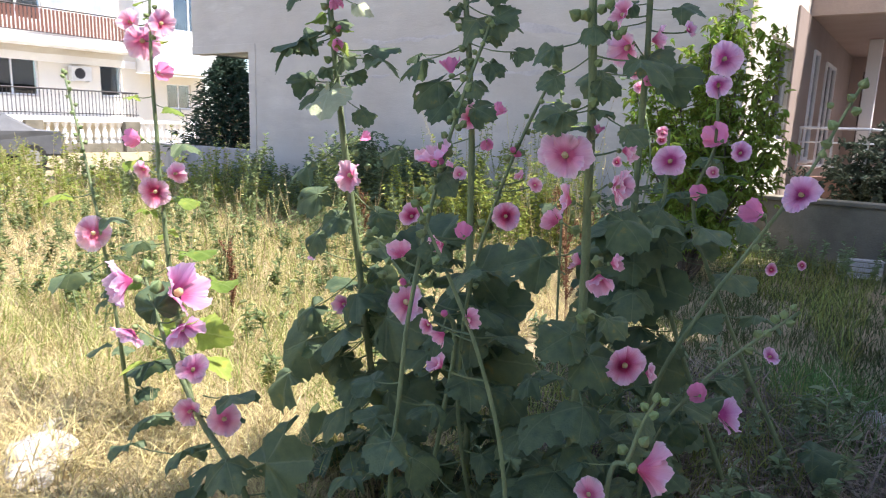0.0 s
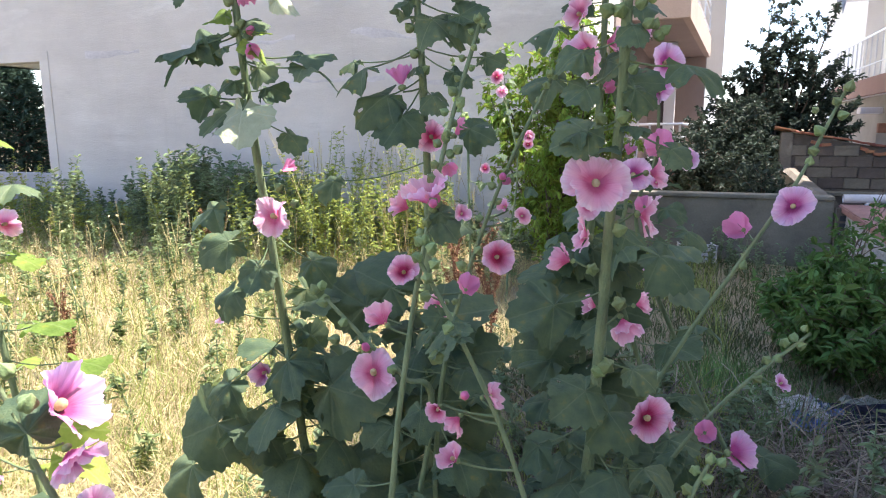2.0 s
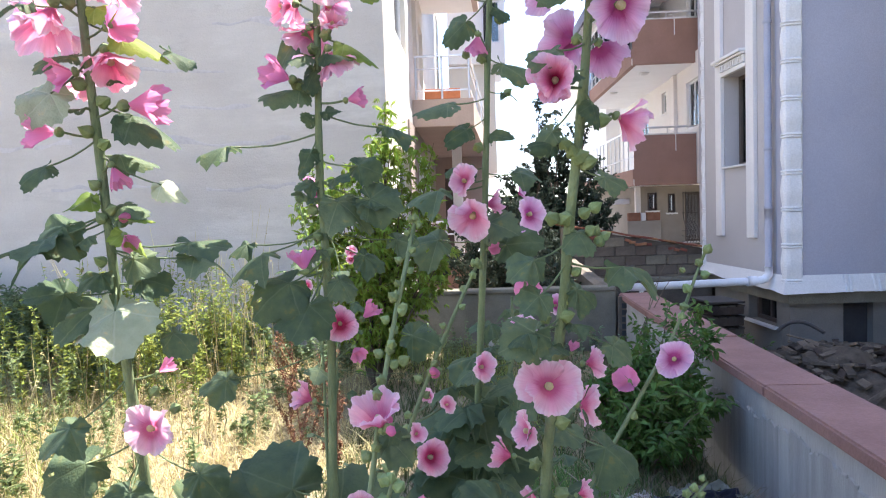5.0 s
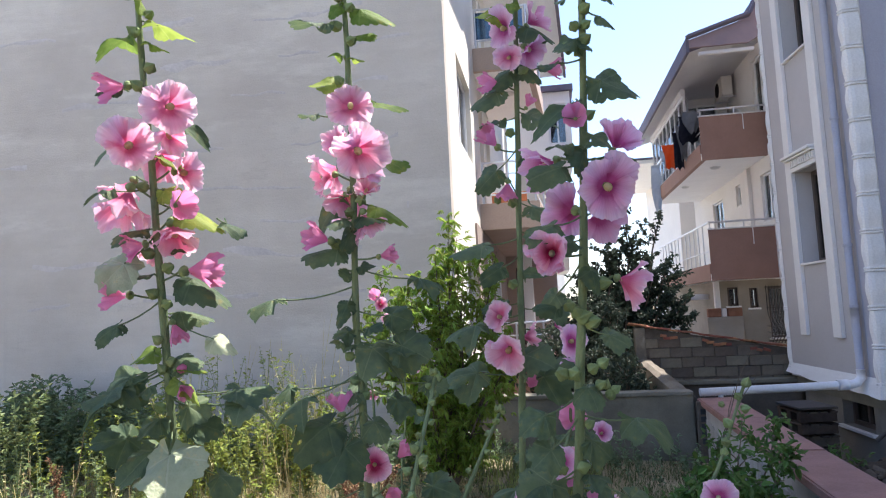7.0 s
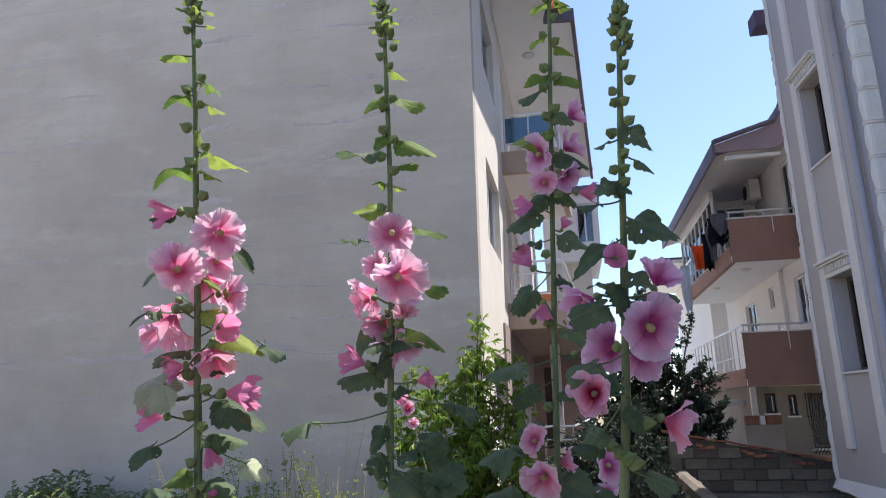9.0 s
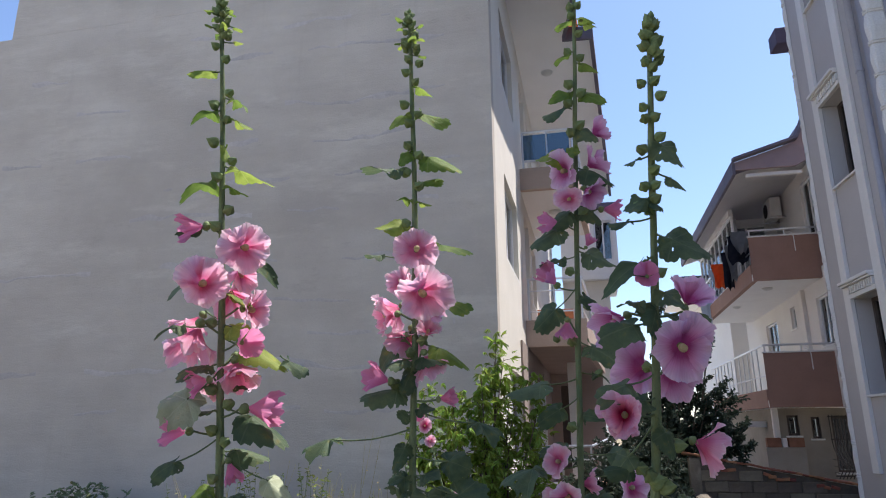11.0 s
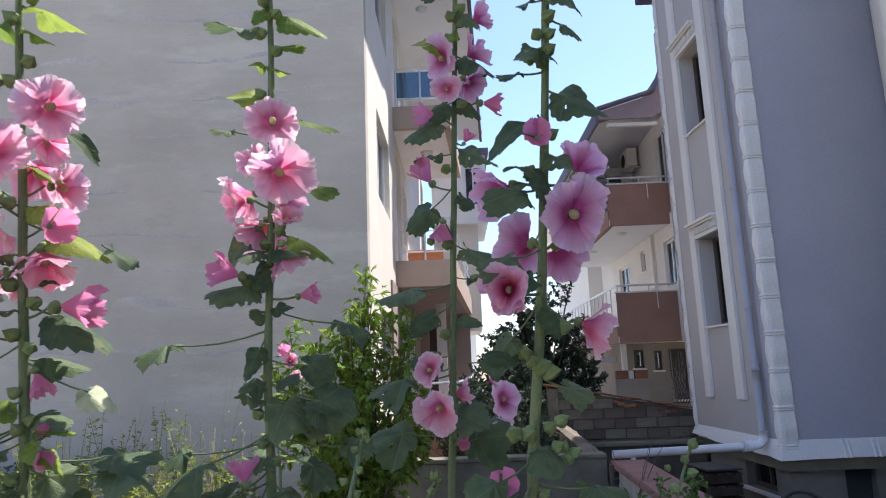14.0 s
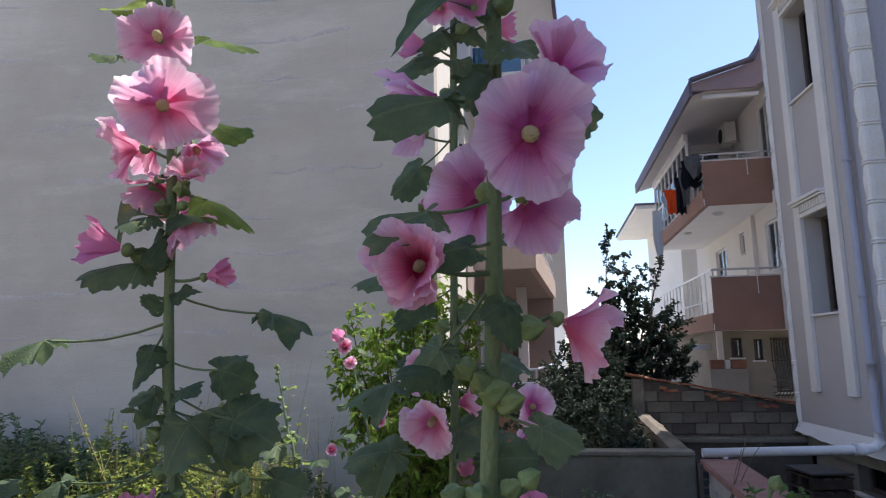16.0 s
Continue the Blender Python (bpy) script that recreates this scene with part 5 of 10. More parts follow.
cloth("trousers", 0.30, 1.15, M_navy, "dark navy trousers hanging on the balcony rail", (3.50, 19.6, 6.60), 3, 88)
cloth("grey_towel", 0.30, 1.05, M_greycloth, "grey towel hanging on the balcony rail", (3.50, 18.9, 6.62), 1, 88)
cloth("dark_shirt", 0.42, 0.62, M_greycloth, "dark grey shirt hanging on the balcony rail", (3.50, 17.75, 6.68), 6, 88)
cloth("socks", 0.30, 0.45, M_lightcloth, "pale small garments hanging on the balcony rail", (3.50, 21.6, 6.54), 7, 88)
cloth("jacket", 0.55, 0.80, M_navy, "dark navy jacket hanging on the balcony rail", (3.50, 18.1, 6.66), 4, 88)


# ---- house across the street, seen past the gable ----
M_railwood = mat("dark_red_rail_wood", (0.13, 0.055, 0.04), (0.18, 0.08, 0.055), 8, 0.7, 0.1, 60)


def street_house():
    h = tagged(empty("street_house"), "cream apartment house with railed balconies across the street", "house")
    X = -28.0
    holes = [(9.5, 12.2, 1.9, 3.4), (14.6, 15.5, 2.0, 3.3), (9.0, 12.5, 4.7, 7.0)]
    part("facade", wall_with_holes("y", 3.0, 16.2, -0.1, 11.0, X - 0.3, X, holes), M_cream, h)
    window(h, "y", 9.5, 12.2, 1.9, 3.4, X - 0.1, 1, 3, M_frame, curtain=False)
    window(h, "y", 14.6, 15.5, 2.0, 3.3, X - 0.1, 1, 1, M_frame, curtain=False)
    window(h, "y", 9.0, 12.5, 4.7, 7.0, X - 0.1, 1, 4, M_frame, curtain=False, sill=False, name="balcony_door")
    part("bay_wall", wall_with_holes("y", 16.2, 19.6, 3.1, 11.0, X - 0.3, X + 1.2, [(17.3, 18.9, 4.9, 6.6)]), M_white, h)
    window(h, "y", 17.3, 18.9, 4.9, 6.6, X + 1.05, 1, 2, M_frame, curtain=False)
    part("bay_underwall", wall_with_holes("y", 16.2, 19.6, -0.1, 3.05, X - 0.3, X, [(17.6, 18.8, 1.6, 2.7)]), M_cream, h)
    window(h, "y", 17.6, 18.8, 1.6, 2.7, X - 0.1, 1, 2, M_frame, curtain=False)
    for z0, z1, rail in ((3.75, 4.05, "wood"), (0.95, 1.15, "iron")):
        b = empty("balcony")
        b.parent = h
        part("slab", box(X + 0.003, X + 1.3, 3.0, 15.6, z0, z1, 0.01), M_white, b)
        part("top_rail", tube([(X + 1.24, 3.0, z1 + 1.0), (X + 1.24, 15.5, z1 + 1.0), (X + 0.1, 15.5, z1 + 1.0)], 0.03, 6), M_iron, b)
        part("low_rail", tube([(X + 1.24, 3.0, z1 + 0.12), (X + 1.24, 15.5, z1 + 0.12)], 0.02, 6), M_iron, b)
        me = bpy.data.meshes.new("baluster")
        bm = box(-0.012, 0.012, -0.012, 0.012, 0, 1.0) if rail == "iron" else box(-0.01, 0.01, -0.05, 0.05, 0.1, 0.95)
        bm.to_mesh(me)
        bm.free()
        me.materials.append(M_iron if rail == "iron" else M_railwood)
        for i in range(90):
            share("baluster", me, b, pose(X + 1.24, 3.1 + i * 0.138, z1))
    c = cloth("awning", 3.4, 1.6, M_lightcloth, "pale blue striped curtain hanging over the balcony", (X + 0.9, 13.4, 6.6), 8)
    c["category"] = "curtain"
    c["group"] = ""
    part("floor_band", box(X + 0.003, X + 0.1, 3.0, 16.1, 3.2, 3.5), M_white, h)


street_house()
ac = ac_unit()
ac.matrix_basis = pose(-27.8, 13.7, 2.55, 0, 0, 90)


def balustrade():
    b = tagged(empty("balustrade"), "white balustrade wall with turned posts on a stone base", "balustrade")
    X = -23.5
    part("base_wall", box(X - 0.15, X + 0.15, 4.0, 16.5, -0.1, 0.28), M_concrete, b)
    part("hand_rail", box(X - 0.12, X + 0.12, 4.0, 16.5, 0.98, 1.10, 0.02), M_white, b)
    bm = bmesh.new()
    prof = [(0.0, 0.09), (0.06, 0.09), (0.10, 0.05), (0.22, 0.10), (0.35, 0.085), (0.5, 0.045), (0.58, 0.06), (0.64, 0.09), (0.70, 0.09)]
    add_tube(bm, [(0, 0, z) for z, _ in prof], [r for _, r in prof], 10)
    me = bpy.data.meshes.new("turned_post")
    bm.to_mesh(me)
    bm.free()
    me.materials.append(M_white)
    for i in range(46):
        share("turned_post", me, b, pose(X, 4.2 + i * 0.27, 0.28))
    for y in (9.9, 13.2, 16.4):
        part("pillar", box(X - 0.28, X + 0.28, y - 0.28, y + 0.28, -0.1, 1.05, 0.02), M_concrete, b)


balustrade()


def parked_car():
    c = tagged(empty("car", (-17.6, 5.75, -0.03), 84), "dark grey saloon car parked by the street", "car")
    prof = [(-2.1, 0.35), (-2.1, 0.72), (-1.5, 0.88), (-0.95, 0.95), (-0.35, 1.38), (0.75, 1.40), (1.45, 0.98), (2.05, 0.92), (2.12, 0.35)]
    bm = bmesh.new()
    a = [bm.verts.new((x, -0.80 if z < 1.0 else -0.62, z)) for x, z in prof]
    b = [bm.verts.new((x, 0.80 if z < 1.0 else 0.62, z)) for x, z in prof]
    bm.faces.new(a[::-1])
    bm.faces.new(b)
    for i in range(len(a)):
        bm.faces.new((a[i], a[(i + 1) % len(a)], b[(i + 1) % len(a)], b[i]))
    bmesh.ops.recalc_face_normals(bm, faces=bm.faces[:])
    bmesh.ops.bevel(bm, geom=bm.edges[:], offset=0.05, segments=2, affect="EDGES")
    part("body", bm, M_car, c, smooth=False)
    for s in (-1, 1):
        bm = bmesh.new()
        vs = [bm.verts.new(p) for p in ((-0.85, s * 0.785, 0.99), (-0.32, s * 0.645, 1.33), (0.70, s * 0.645, 1.35), (1.25, s * 0.775, 1.01))]
        bm.faces.new(vs)
        bmesh.ops.solidify(bm, geom=bm.faces[:], thickness=0.01)
        part("side_window", bm, M_dark, c, "dark side window")
        for x in (-1.35, 1.35):
            w = part("wheel", tube([(x, s * 0.62, 0.31), (x, s * 0.82, 0.31)], 0.31, 20), M_tyre, c)
            part("rim", tube([(x, s * 0.823, 0.31), (x, s * 0.83, 0.31)], 0.19, 16), M_metal, w)


parked_car()
# pale slab added, mostly unseen, to bounce light up to the balcony ceilings
tagged(mesh_ob("pavement", box(-1.45, 3.4, 11.25, 60.0, -0.2, -0.02), M_bounce_slab), "pale concrete slab added down the alley to bounce light upwards", "pavement", kind="structure")
# added out of view: a block shading the lot, a wall closing the rear
tagged(mesh_ob("neighbour_wall", add_prism(bmesh.new(), [(3.8, -14), (14, -14), (14, 8.3), (5.0, 8.3), (3.8, 6.4)], -1.1, 13.7), M_cream), "plain cream block added out of view to shade the lot", "wall", kind="structure")
tagged(mesh_ob("rear_wall", box(-30.0, 20.0, -22.0, -20.0, -0.1, 7.0), M_cream), "plain cream wall across the street behind", "wall", kind="structure")
tagged(mesh_ob("porch_wall", box(-16.0, -10.2, 9.6, 9.85, -0.1, 0.66), M_wallpaint), "low grey garden wall beyond the porch", "wall", kind="structure")


# ---- hollyhocks ----
def petal_mesh(name, opened, seed, material, R=0.053, ruffle=1.0):
    """One broad overlapping petal, its axis along +x, rising from the flower's centre; opened: 1 flat, 0 a furled tube."""
    rnd = random.Random(seed)
    nu, nv = 34, 10
    ph = [rnd.uniform(0, 6.28) for _ in range(4)]
    rows = []
    verts, faces = [], []
    tilt0 = radians(62 - 18 * opened)
    tilt1 = radians(72 - 78 * opened)
    for j in range(nv + 1):
        v = j / nv
        w = radians(42 + 9 * min(1, v * 1.6))
        s_r = s_z = 0.0
        k = 24
        for q in range(int(k * v) + 1):
            tt = q / k
            a = tilt0 + (tilt1 - tilt0) * min(1, tt * 1.35) ** 0.8
            s_r += math.cos(a) / k
            s_z += math.sin(a) / k
        for i in range(nu + 1):
            u = i / nu * 2 - 1
            notch = 1 - 0.035 * v ** 6 * math.exp(-(u / 0.22) ** 2) - 0.20 * abs(u) ** 2.6 * v + v ** 4 * (0.018 * math.sin(u * 6 + ph[1]) + 0.013 * math.sin(u * 14 + ph[2]) + 0.012 * math.sin(u * 33 + ph[0]))
            rad = 0.004 + R * s_r * notch * 1.12
            z = R * s_z * notch * 1.05
            ang = u * w
            ruf = ruffle * (0.0050 * v ** 2 * math.sin(u * 3.6 + ph[0]) + 0.0030 * v ** 4 * math.sin(u * 8.5 + ph[1]) + 0.0012 * v ** 7 * math.sin(u * 27 + ph[2]))
            ribs = 0.0003 * math.sin(u * 34 + ph[3]) * v
            side = 0.0016 * u
            verts.append((rad * math.cos(ang) - ruf * 0.3, rad * math.sin(ang), z + ruf + ribs + side))
    for j in range(nv):
        for i in range(nu):
            a = j * (nu + 1) + i
            faces.append((a, a + 1, a + nu + 2, a + nu + 1))
    me = bpy.data.meshes.new(name)
    me.from_pydata(verts, [], faces)
    me.materials.append(material)
    me.polygons.foreach_set("use_smooth", [True] * len(faces))
    return me


def lathe_mesh(name, prof, sides, material, ridge=0.0, smooth=True):
    bm = bmesh.new()
    prev = None
    for z, r in prof:
        ring = [bm.verts.new(((r * (1 + ridge * math.cos(5 * k))) * math.cos(k), (r * (1 + ridge * math.cos(5 * k))) * math.sin(k), z)) for k in [2 * math.pi * j / sides for j in range(sides)]]
        if prev:
            for j in range(sides):
                bm.faces.new((prev[j], prev[(j + 1) % sides], ring[(j + 1) % sides], ring[j]))
        else:
            bm.faces.new(ring[::-1])
        prev = ring
    bm.faces.new(prev)
    me = bpy.data.meshes.new(name)
    bm.to_mesh(me)
    bm.free()
    me.materials.append(material)
    if smooth:
        me.polygons.foreach_set("use_smooth", [True] * len(me.polygons))
    return me


PETALS = {}
for _key, _mat in (("pink", M_petal), ("mauve", M_petal_mauve), ("deep", M_petal_deep)):
    PETALS[_key, "open"] = [petal_mesh("petal", 0.80, 11 + s, _mat, 0.054, 1.65) for s in range(5)]
    PETALS[_key, "cup"] = [petal_mesh("petal", 0.62, 31 + s, _mat, 0.060, 1.5) for s in range(5)]
    PETALS[_key, "bell"] = [petal_mesh("petal", 0.40, 71 + s, _mat, 0.064, 1.35) for s in range(5)]
    PETALS[_key, "furled"] = [petal_mesh("petal", 0.16, 51 + s, M_petal_bud, 0.050, 0.9) for s in range(3)]
ME_STAMEN = lathe_mesh("stamen_column", [(0.0, 0.0035), (0.006, 0.0045), (0.009, 0.0074), (0.012, 0.0082), (0.015, 0.0076), (0.018, 0.0080), (0.021, 0.0064), (0.024, 0.003)], 9, M_stamen)
ME_CALYX = lathe_mesh("calyx", [(-0.016, 0.003), (-0.013, 0.008), (-0.008, 0.0105), (-0.003, 0.009), (0.0, 0.004)], 15, M_bud, 0.10)
ME_BUD = lathe_mesh("bud", [(-0.012, 0.003), (-0.010, 0.0085), (-0.004, 0.012), (0.002, 0.0115), (0.008, 0.0080), (0.013, 0.0038), (0.0175, 0.0008)], 20, M_bud, 0.17)
ME_BUDPINK = lathe_mesh("petal_tip", [(0.004, 0.009), (0.012, 0.0105), (0.020, 0.009), (0.027, 0.005), (0.029, 0.001)], 12, M_petal_bud, 0.06)


def blade_points(size, lobes, droop, fold, seed, curl, depth=0.84):
    """A rounded leaf with shallow lobes and toothed rim, folded along its veins; stalk joint at the origin, pointing along +x."""
    rnd = random.Random(seed)
    na, nr = 60, 7
    ph = rnd.uniform(0, 6.28)
    verts, faces = [(0, 0, 0)], []
    for r in range(1, nr + 1):
        rr = r / nr
        for k in range(na):
            a = -math.pi * 0.93 + 2 * math.pi * 0.93 * k / (na - 1)
            lobe = depth + (1 - depth) * abs(math.cos(a * lobes / 2)) ** 0.85 - 0.06 * abs(math.sin(a / 2)) ** 2
            tooth = 1 + (0.05 * math.sin(k * 2.1 + ph) + 0.025 * math.sin(k * 0.83 + 2 * ph)) * rr ** 3
            rad = size * 0.5 * rr * lobe * tooth * (1 + 0.30 * math.cos(a))
            x, y = rad * math.cos(a) * 1.02 + size * 0.04 * rr, rad * math.sin(a) * 1.02
            vein = abs(math.sin(a * lobes / 2))
            z = fold * size * 0.10 * rr * (vein - 0.5) - droop * (rad / size) ** 2 * size
            z += curl * size * 0.10 * math.sin(a * 3 + ph) * rr ** 2 + 0.018 * size * noise.noise(Vector((x / size * 6, y / size * 6, seed)))
            z -= 0.35 * abs(y) * fold * 0.5
            verts.append((x, y, z))
    for k in range(na - 1):
        faces.append((0, 1 + k, 2 + k))
    for r in range(nr - 1):
        for k in range(na - 1):
            a = 1 + r * na + k
            if rnd.random() < 0.006 and r > 1:
                continue
            faces.append((a, a + na, a + na + 1, a + 1))
    return verts, faces


def leaf_mesh(seed, material, droop, fold, curl, lobes=5, slim=1.0, depth=0.84):
    v, f = blade_points(1.0, lobes, droop, fold, seed, curl, depth)
    v = [(x * (1 + 0.5 * (1 - slim)) if x > 0 else x * slim, y * slim * (1 - 0.35 * (1 - slim) * max(0.0, x) * 4), z) for x, y, z in v]
    me = bpy.data.meshes.new("leaf")
    me.from_pydata(v, [], f)
    me.materials.append(material)
    me.polygons.foreach_set("use_smooth", [True] * len(f))
    return me


_r = random.Random(77)
LEAVES = [leaf_mesh(100 + i, M_leaf, _r.uniform(0.1, 0.9), _r.uniform(0.5, 2.2), _r.uniform(0.5, 1.8), (5, 5, 7)[i % 3], 1.0, (0.86, 0.78, 0.88)[i % 3]) for i in range(9)]
LEAVES_YOUNG_SUNLIT = [leaf_mesh(200 + i, M_leaf_sun, _r.uniform(0.0, 0.5), _r.uniform(0.8, 2.0), _r.uniform(0.3, 1.2), 3, 0.72) for i in range(7)]


LEAVES_TOP = [leaf_mesh(400 + i, M_leaf, _r.uniform(0.1, 0.7), _r.uniform(0.6, 2.0), _r.uniform(0.4, 1.4), 3, _r.uniform(0.66, 0.85), 0.72) for i in range(7)]
LEAVES_PALE = [leaf_mesh(300, M_leaf_pale, 0.2, 0.9, 0.8, 5), leaf_mesh(301, M_leaf_pale, 0.4, 1.4, 1.0, 3, 0.75)]


def aim(at, facing, spin=0.0, scale=1.0):
    """A pose at a point with its +z along facing."""
    q = Vector(facing).normalized().to_track_quat("Z", "Y")
    return Matrix.Translation(at) @ q.to_matrix().to_4x4() @ Matrix.Rotation(spin, 4, "Z") @ Matrix.Scale(scale, 4)


def aim_leaf(at, way, up, scale):
    """A pose with +x along way and +z as near up as can be."""
    x = Vector(way).normalized()
    y = Vector(up).cross(x)
    if y.length < 1e-3:
        y = Vector((0, 1, 0))
    y.normalize()
    z = x.cross(y)
    m = Matrix((x, y, z)).transposed().to_4x4()
    return Matrix.Translation(at) @ m @ Matrix.Scale(scale, 4)


BLOSSOMS = []


class Hollyhock:
    """A hollyhock: an empty at its foot with stem, leaves, flowers and buds as its parts."""

    def __init__(self, spine, radius, label, seed, top_radius=0.0045):
        self.pts = [Vector(p) for p in spine]
        self.foot = self.pts[0]
        self.ob = tagged(empty("hollyhock", self.foot), label, "hollyhock", group="hollyhocks on the vacant lot")
        self.rnd = random.Random(seed)
        self.n = 0
        fine, rad = [], []
        m = 44
        for i in range(m + 1):
            p = self.on(i / m)
            p = p + Vector((0.004 * noise.noise(p * 5), 0.004 * noise.noise(p * 5 + Vector((9, 0, 0))), 0))
            fine.append(p - self.foot)
            rad.append((radius + (top_radius - radius) * (i / m) ** 1.2) * (1 + 0.16 * noise.noise(p * 17) + (0.10 if i % 4 == 0 else 0)))
        self.radius = lambda s: radius + (top_radius - radius) * s ** 1.2
        part("stem", tube(fine, rad, 9), M_stem, self.ob, smooth=True)

    def on(self, s):
        """The point at share s of the stem, smoothly through the spine points."""
        k = s * (len(self.pts) - 1)
        i = min(int(k), len(self.pts) - 2)
        f = k - i
        p0, p1, p2, p3 = (self.pts[max(0, min(len(self.pts) - 1, i + d))] for d in (-1, 0, 1, 2))
        return 0.5 * ((2 * p1) + (p2 - p0) * f + (2 * p0 - 5 * p1 + 4 * p2 - p3) * f * f + (3 * p1 - p0 - 3 * p2 + p3) * f ** 3)

    def near(self, p):
        """The point of the stem a little below p."""
        best = min((self.on(i / 80) for i in range(81)), key=lambda q: (q - Vector(p)).length + 0.5 * abs(q.z - p[2] + 0.02))
        return best

    def stalk(self, a, b, r=0.0022, sag=0.1, name="stalk"):
        a, b = Vector(a), Vector(b)
        L = (b - a).length
        pts = [a + (b - a) * t + Vector((0, 0, -sag * L * math.sin(t * math.pi) * 0.5)) - self.foot for t in (0, 0.25, 0.5, 0.75, 1)]
        part(name, tube(pts, [r * 1.25, r, r, r, r], 6), M_petiole, self.ob, smooth=True)

    def flower(self, at, facing, size=0.10, form="open", hue="pink", stalk=True):
        at, facing = Vector(at), Vector(facing).normalized()
        k = size / {"open": 0.120, "cup": 0.124, "bell": 0.106, "furled": 0.066}[form]
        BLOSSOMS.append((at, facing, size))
        # 'at' is the middle of the blossom; its throat sits behind it
        f = new("flower")
        f.parent = self.ob
        f.empty_display_size = 0.05
        f.matrix_basis = Matrix.Translation(-self.foot) @ aim(at - facing * 0.012 * k, facing, self.rnd.uniform(0, 6.28), k) @ Matrix.Diagonal((self.rnd.uniform(0.86, 1.03), self.rnd.uniform(0.97, 1.04), self.rnd.uniform(0.85, 1.2), 1))
        if form == "furled":
            for i in range(4):
                share("petal", PETALS[hue, form][i % 3], f, pose(0, 0, 0, 0, 0, 90 * i + self.rnd.uniform(-10, 10)))
        else:
            for i in range(5):
                share("petal", self.rnd.choice(PETALS[hue, form]), f, pose(0, 0, 0.0006 * i, self.rnd.uniform(-8, 8), self.rnd.uniform(-15, 11), 72 * i + self.rnd.uniform(-8, 8)) @ Matrix.Scale(self.rnd.uniform(0.87, 1.10), 4))
            share("stamen_column", ME_STAMEN, f, pose(0, 0, 0.004))
        share("calyx", ME_CALYX, f, pose(0, 0, 0.0))
        if stalk:
            self.stalk(self.near(at), at - facing * 0.030 * k, 0.0024)

    def bud(self, at, facing, size=0.024, pink=False):
        k = size / 0.031
        b = share("bud", ME_BUD, self.ob, Matrix.Translation(-self.foot) @ aim(at, facing, self.rnd.uniform(0, 6), k))
        if pink:
            share("petal_tip", ME_BUDPINK, b, Matrix.Identity(4), "pink petals pushing out")

    def leaf(self, base, tip, size=None, up=(0, 0, 1), young=False, kind=None):
        """A leaf whose stalk springs from base and whose blade ends at tip."""
        base, tip = Vector(base), Vector(tip)
        d = tip - base
        size = size or d.length * 0.62
        way = d.normalized()
        joint = tip - way * size * 0.64
        pool = LEAVES_PALE if young == "pale" else LEAVES_TOP if young == "top" else LEAVES_YOUNG_SUNLIT if young else LEAVES
        me = pool[kind % len(pool)] if kind is not None else self.rnd.choice(pool)
        if (joint - base).length > 0.01:
            self.stalk(base, joint, 0.0014 + 0.005 * size, 0.12, "leaf_stalk")
        share("leaf", me, self.ob, Matrix.Translation(-self.foot) @ aim_leaf(joint, way, up, size))

    def scatter_leaves(self, s0, s1, n, reach, size, droop=0.35, young=False, toward=None, spread=math.pi):
        for i in range(n):
            s = s0 + (s1 - s0) * (i + self.rnd.uniform(0.1, 0.9)) / n
            a = self.n * 2.4 + self.rnd.uniform(-0.4, 0.4)
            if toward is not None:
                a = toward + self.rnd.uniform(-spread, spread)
            self.n += 1
            f = 1 - (s - s0) / max(1e-6, s1 - s0) * 0.35
            base = self.on(s)
            L = reach * f * self.rnd.uniform(0.75, 1.2)
            tip = base + Vector((math.cos(a) * L, math.sin(a) * L, L * self.rnd.uniform(-droop, 0.25)))
            z = size * f * self.rnd.uniform(0.8, 1.2)
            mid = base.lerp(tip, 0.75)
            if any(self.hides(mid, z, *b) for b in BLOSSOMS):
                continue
            self.leaf(base, tip, z, (self.rnd.uniform(-0.5, 0.5), self.rnd.uniform(-0.6, 0.4), 1), young)

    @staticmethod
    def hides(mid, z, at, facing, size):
        """Whether a leaf would crowd the open face of a blossom, or stand on its -y side, towards the camera."""
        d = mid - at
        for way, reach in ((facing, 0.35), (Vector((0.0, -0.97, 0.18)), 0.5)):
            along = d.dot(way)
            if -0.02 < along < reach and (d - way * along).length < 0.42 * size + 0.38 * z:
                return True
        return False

    def spike(self, s0, s1, n, size0=0.026, size1=0.014, out=0.016, leaves=True, lsize=0.045):
        """Buds in a spiral up the top of the stem, each with a small bract leaf."""
        for i in range(n):
            s = s0 + (s1 - s0) * (i / n) ** 0.85
            a = i * 2.4 + self.rnd.uniform(-0.3, 0.3)
            z = size0 + (size1 - size0) * i / n
            o = Vector((math.cos(a), math.sin(a), 0.55)).normalized()
            p = self.on(s)
            self.bud(p + o * (self.radius(s) + out * (1.1 - 0.6 * i / n)), o, z * self.rnd.uniform(0.85, 1.15))
            if leaves and i % 2 == 0 and i < n * 0.8:
                L = lsize * (1.3 - 0.7 * i / n) * self.rnd.uniform(0.8, 1.3)
                w = Vector((math.cos(a + 0.5), math.sin(a + 0.5), self.rnd.uniform(-0.35, 0.25)))
                self.leaf(p, p + w * (L + 0.02), L, (0, 0, 1), True)
        for i in range(5 if s1 > 0.99 else 0):
            a = i * 1.26
            self.bud(self.on(s1 - 0.003) + Vector((0.006 * math.cos(a), 0.006 * math.sin(a), 0.006 + 0.002 * i)), (math.cos(a) * 0.4, math.sin(a) * 0.4, 1), size1)


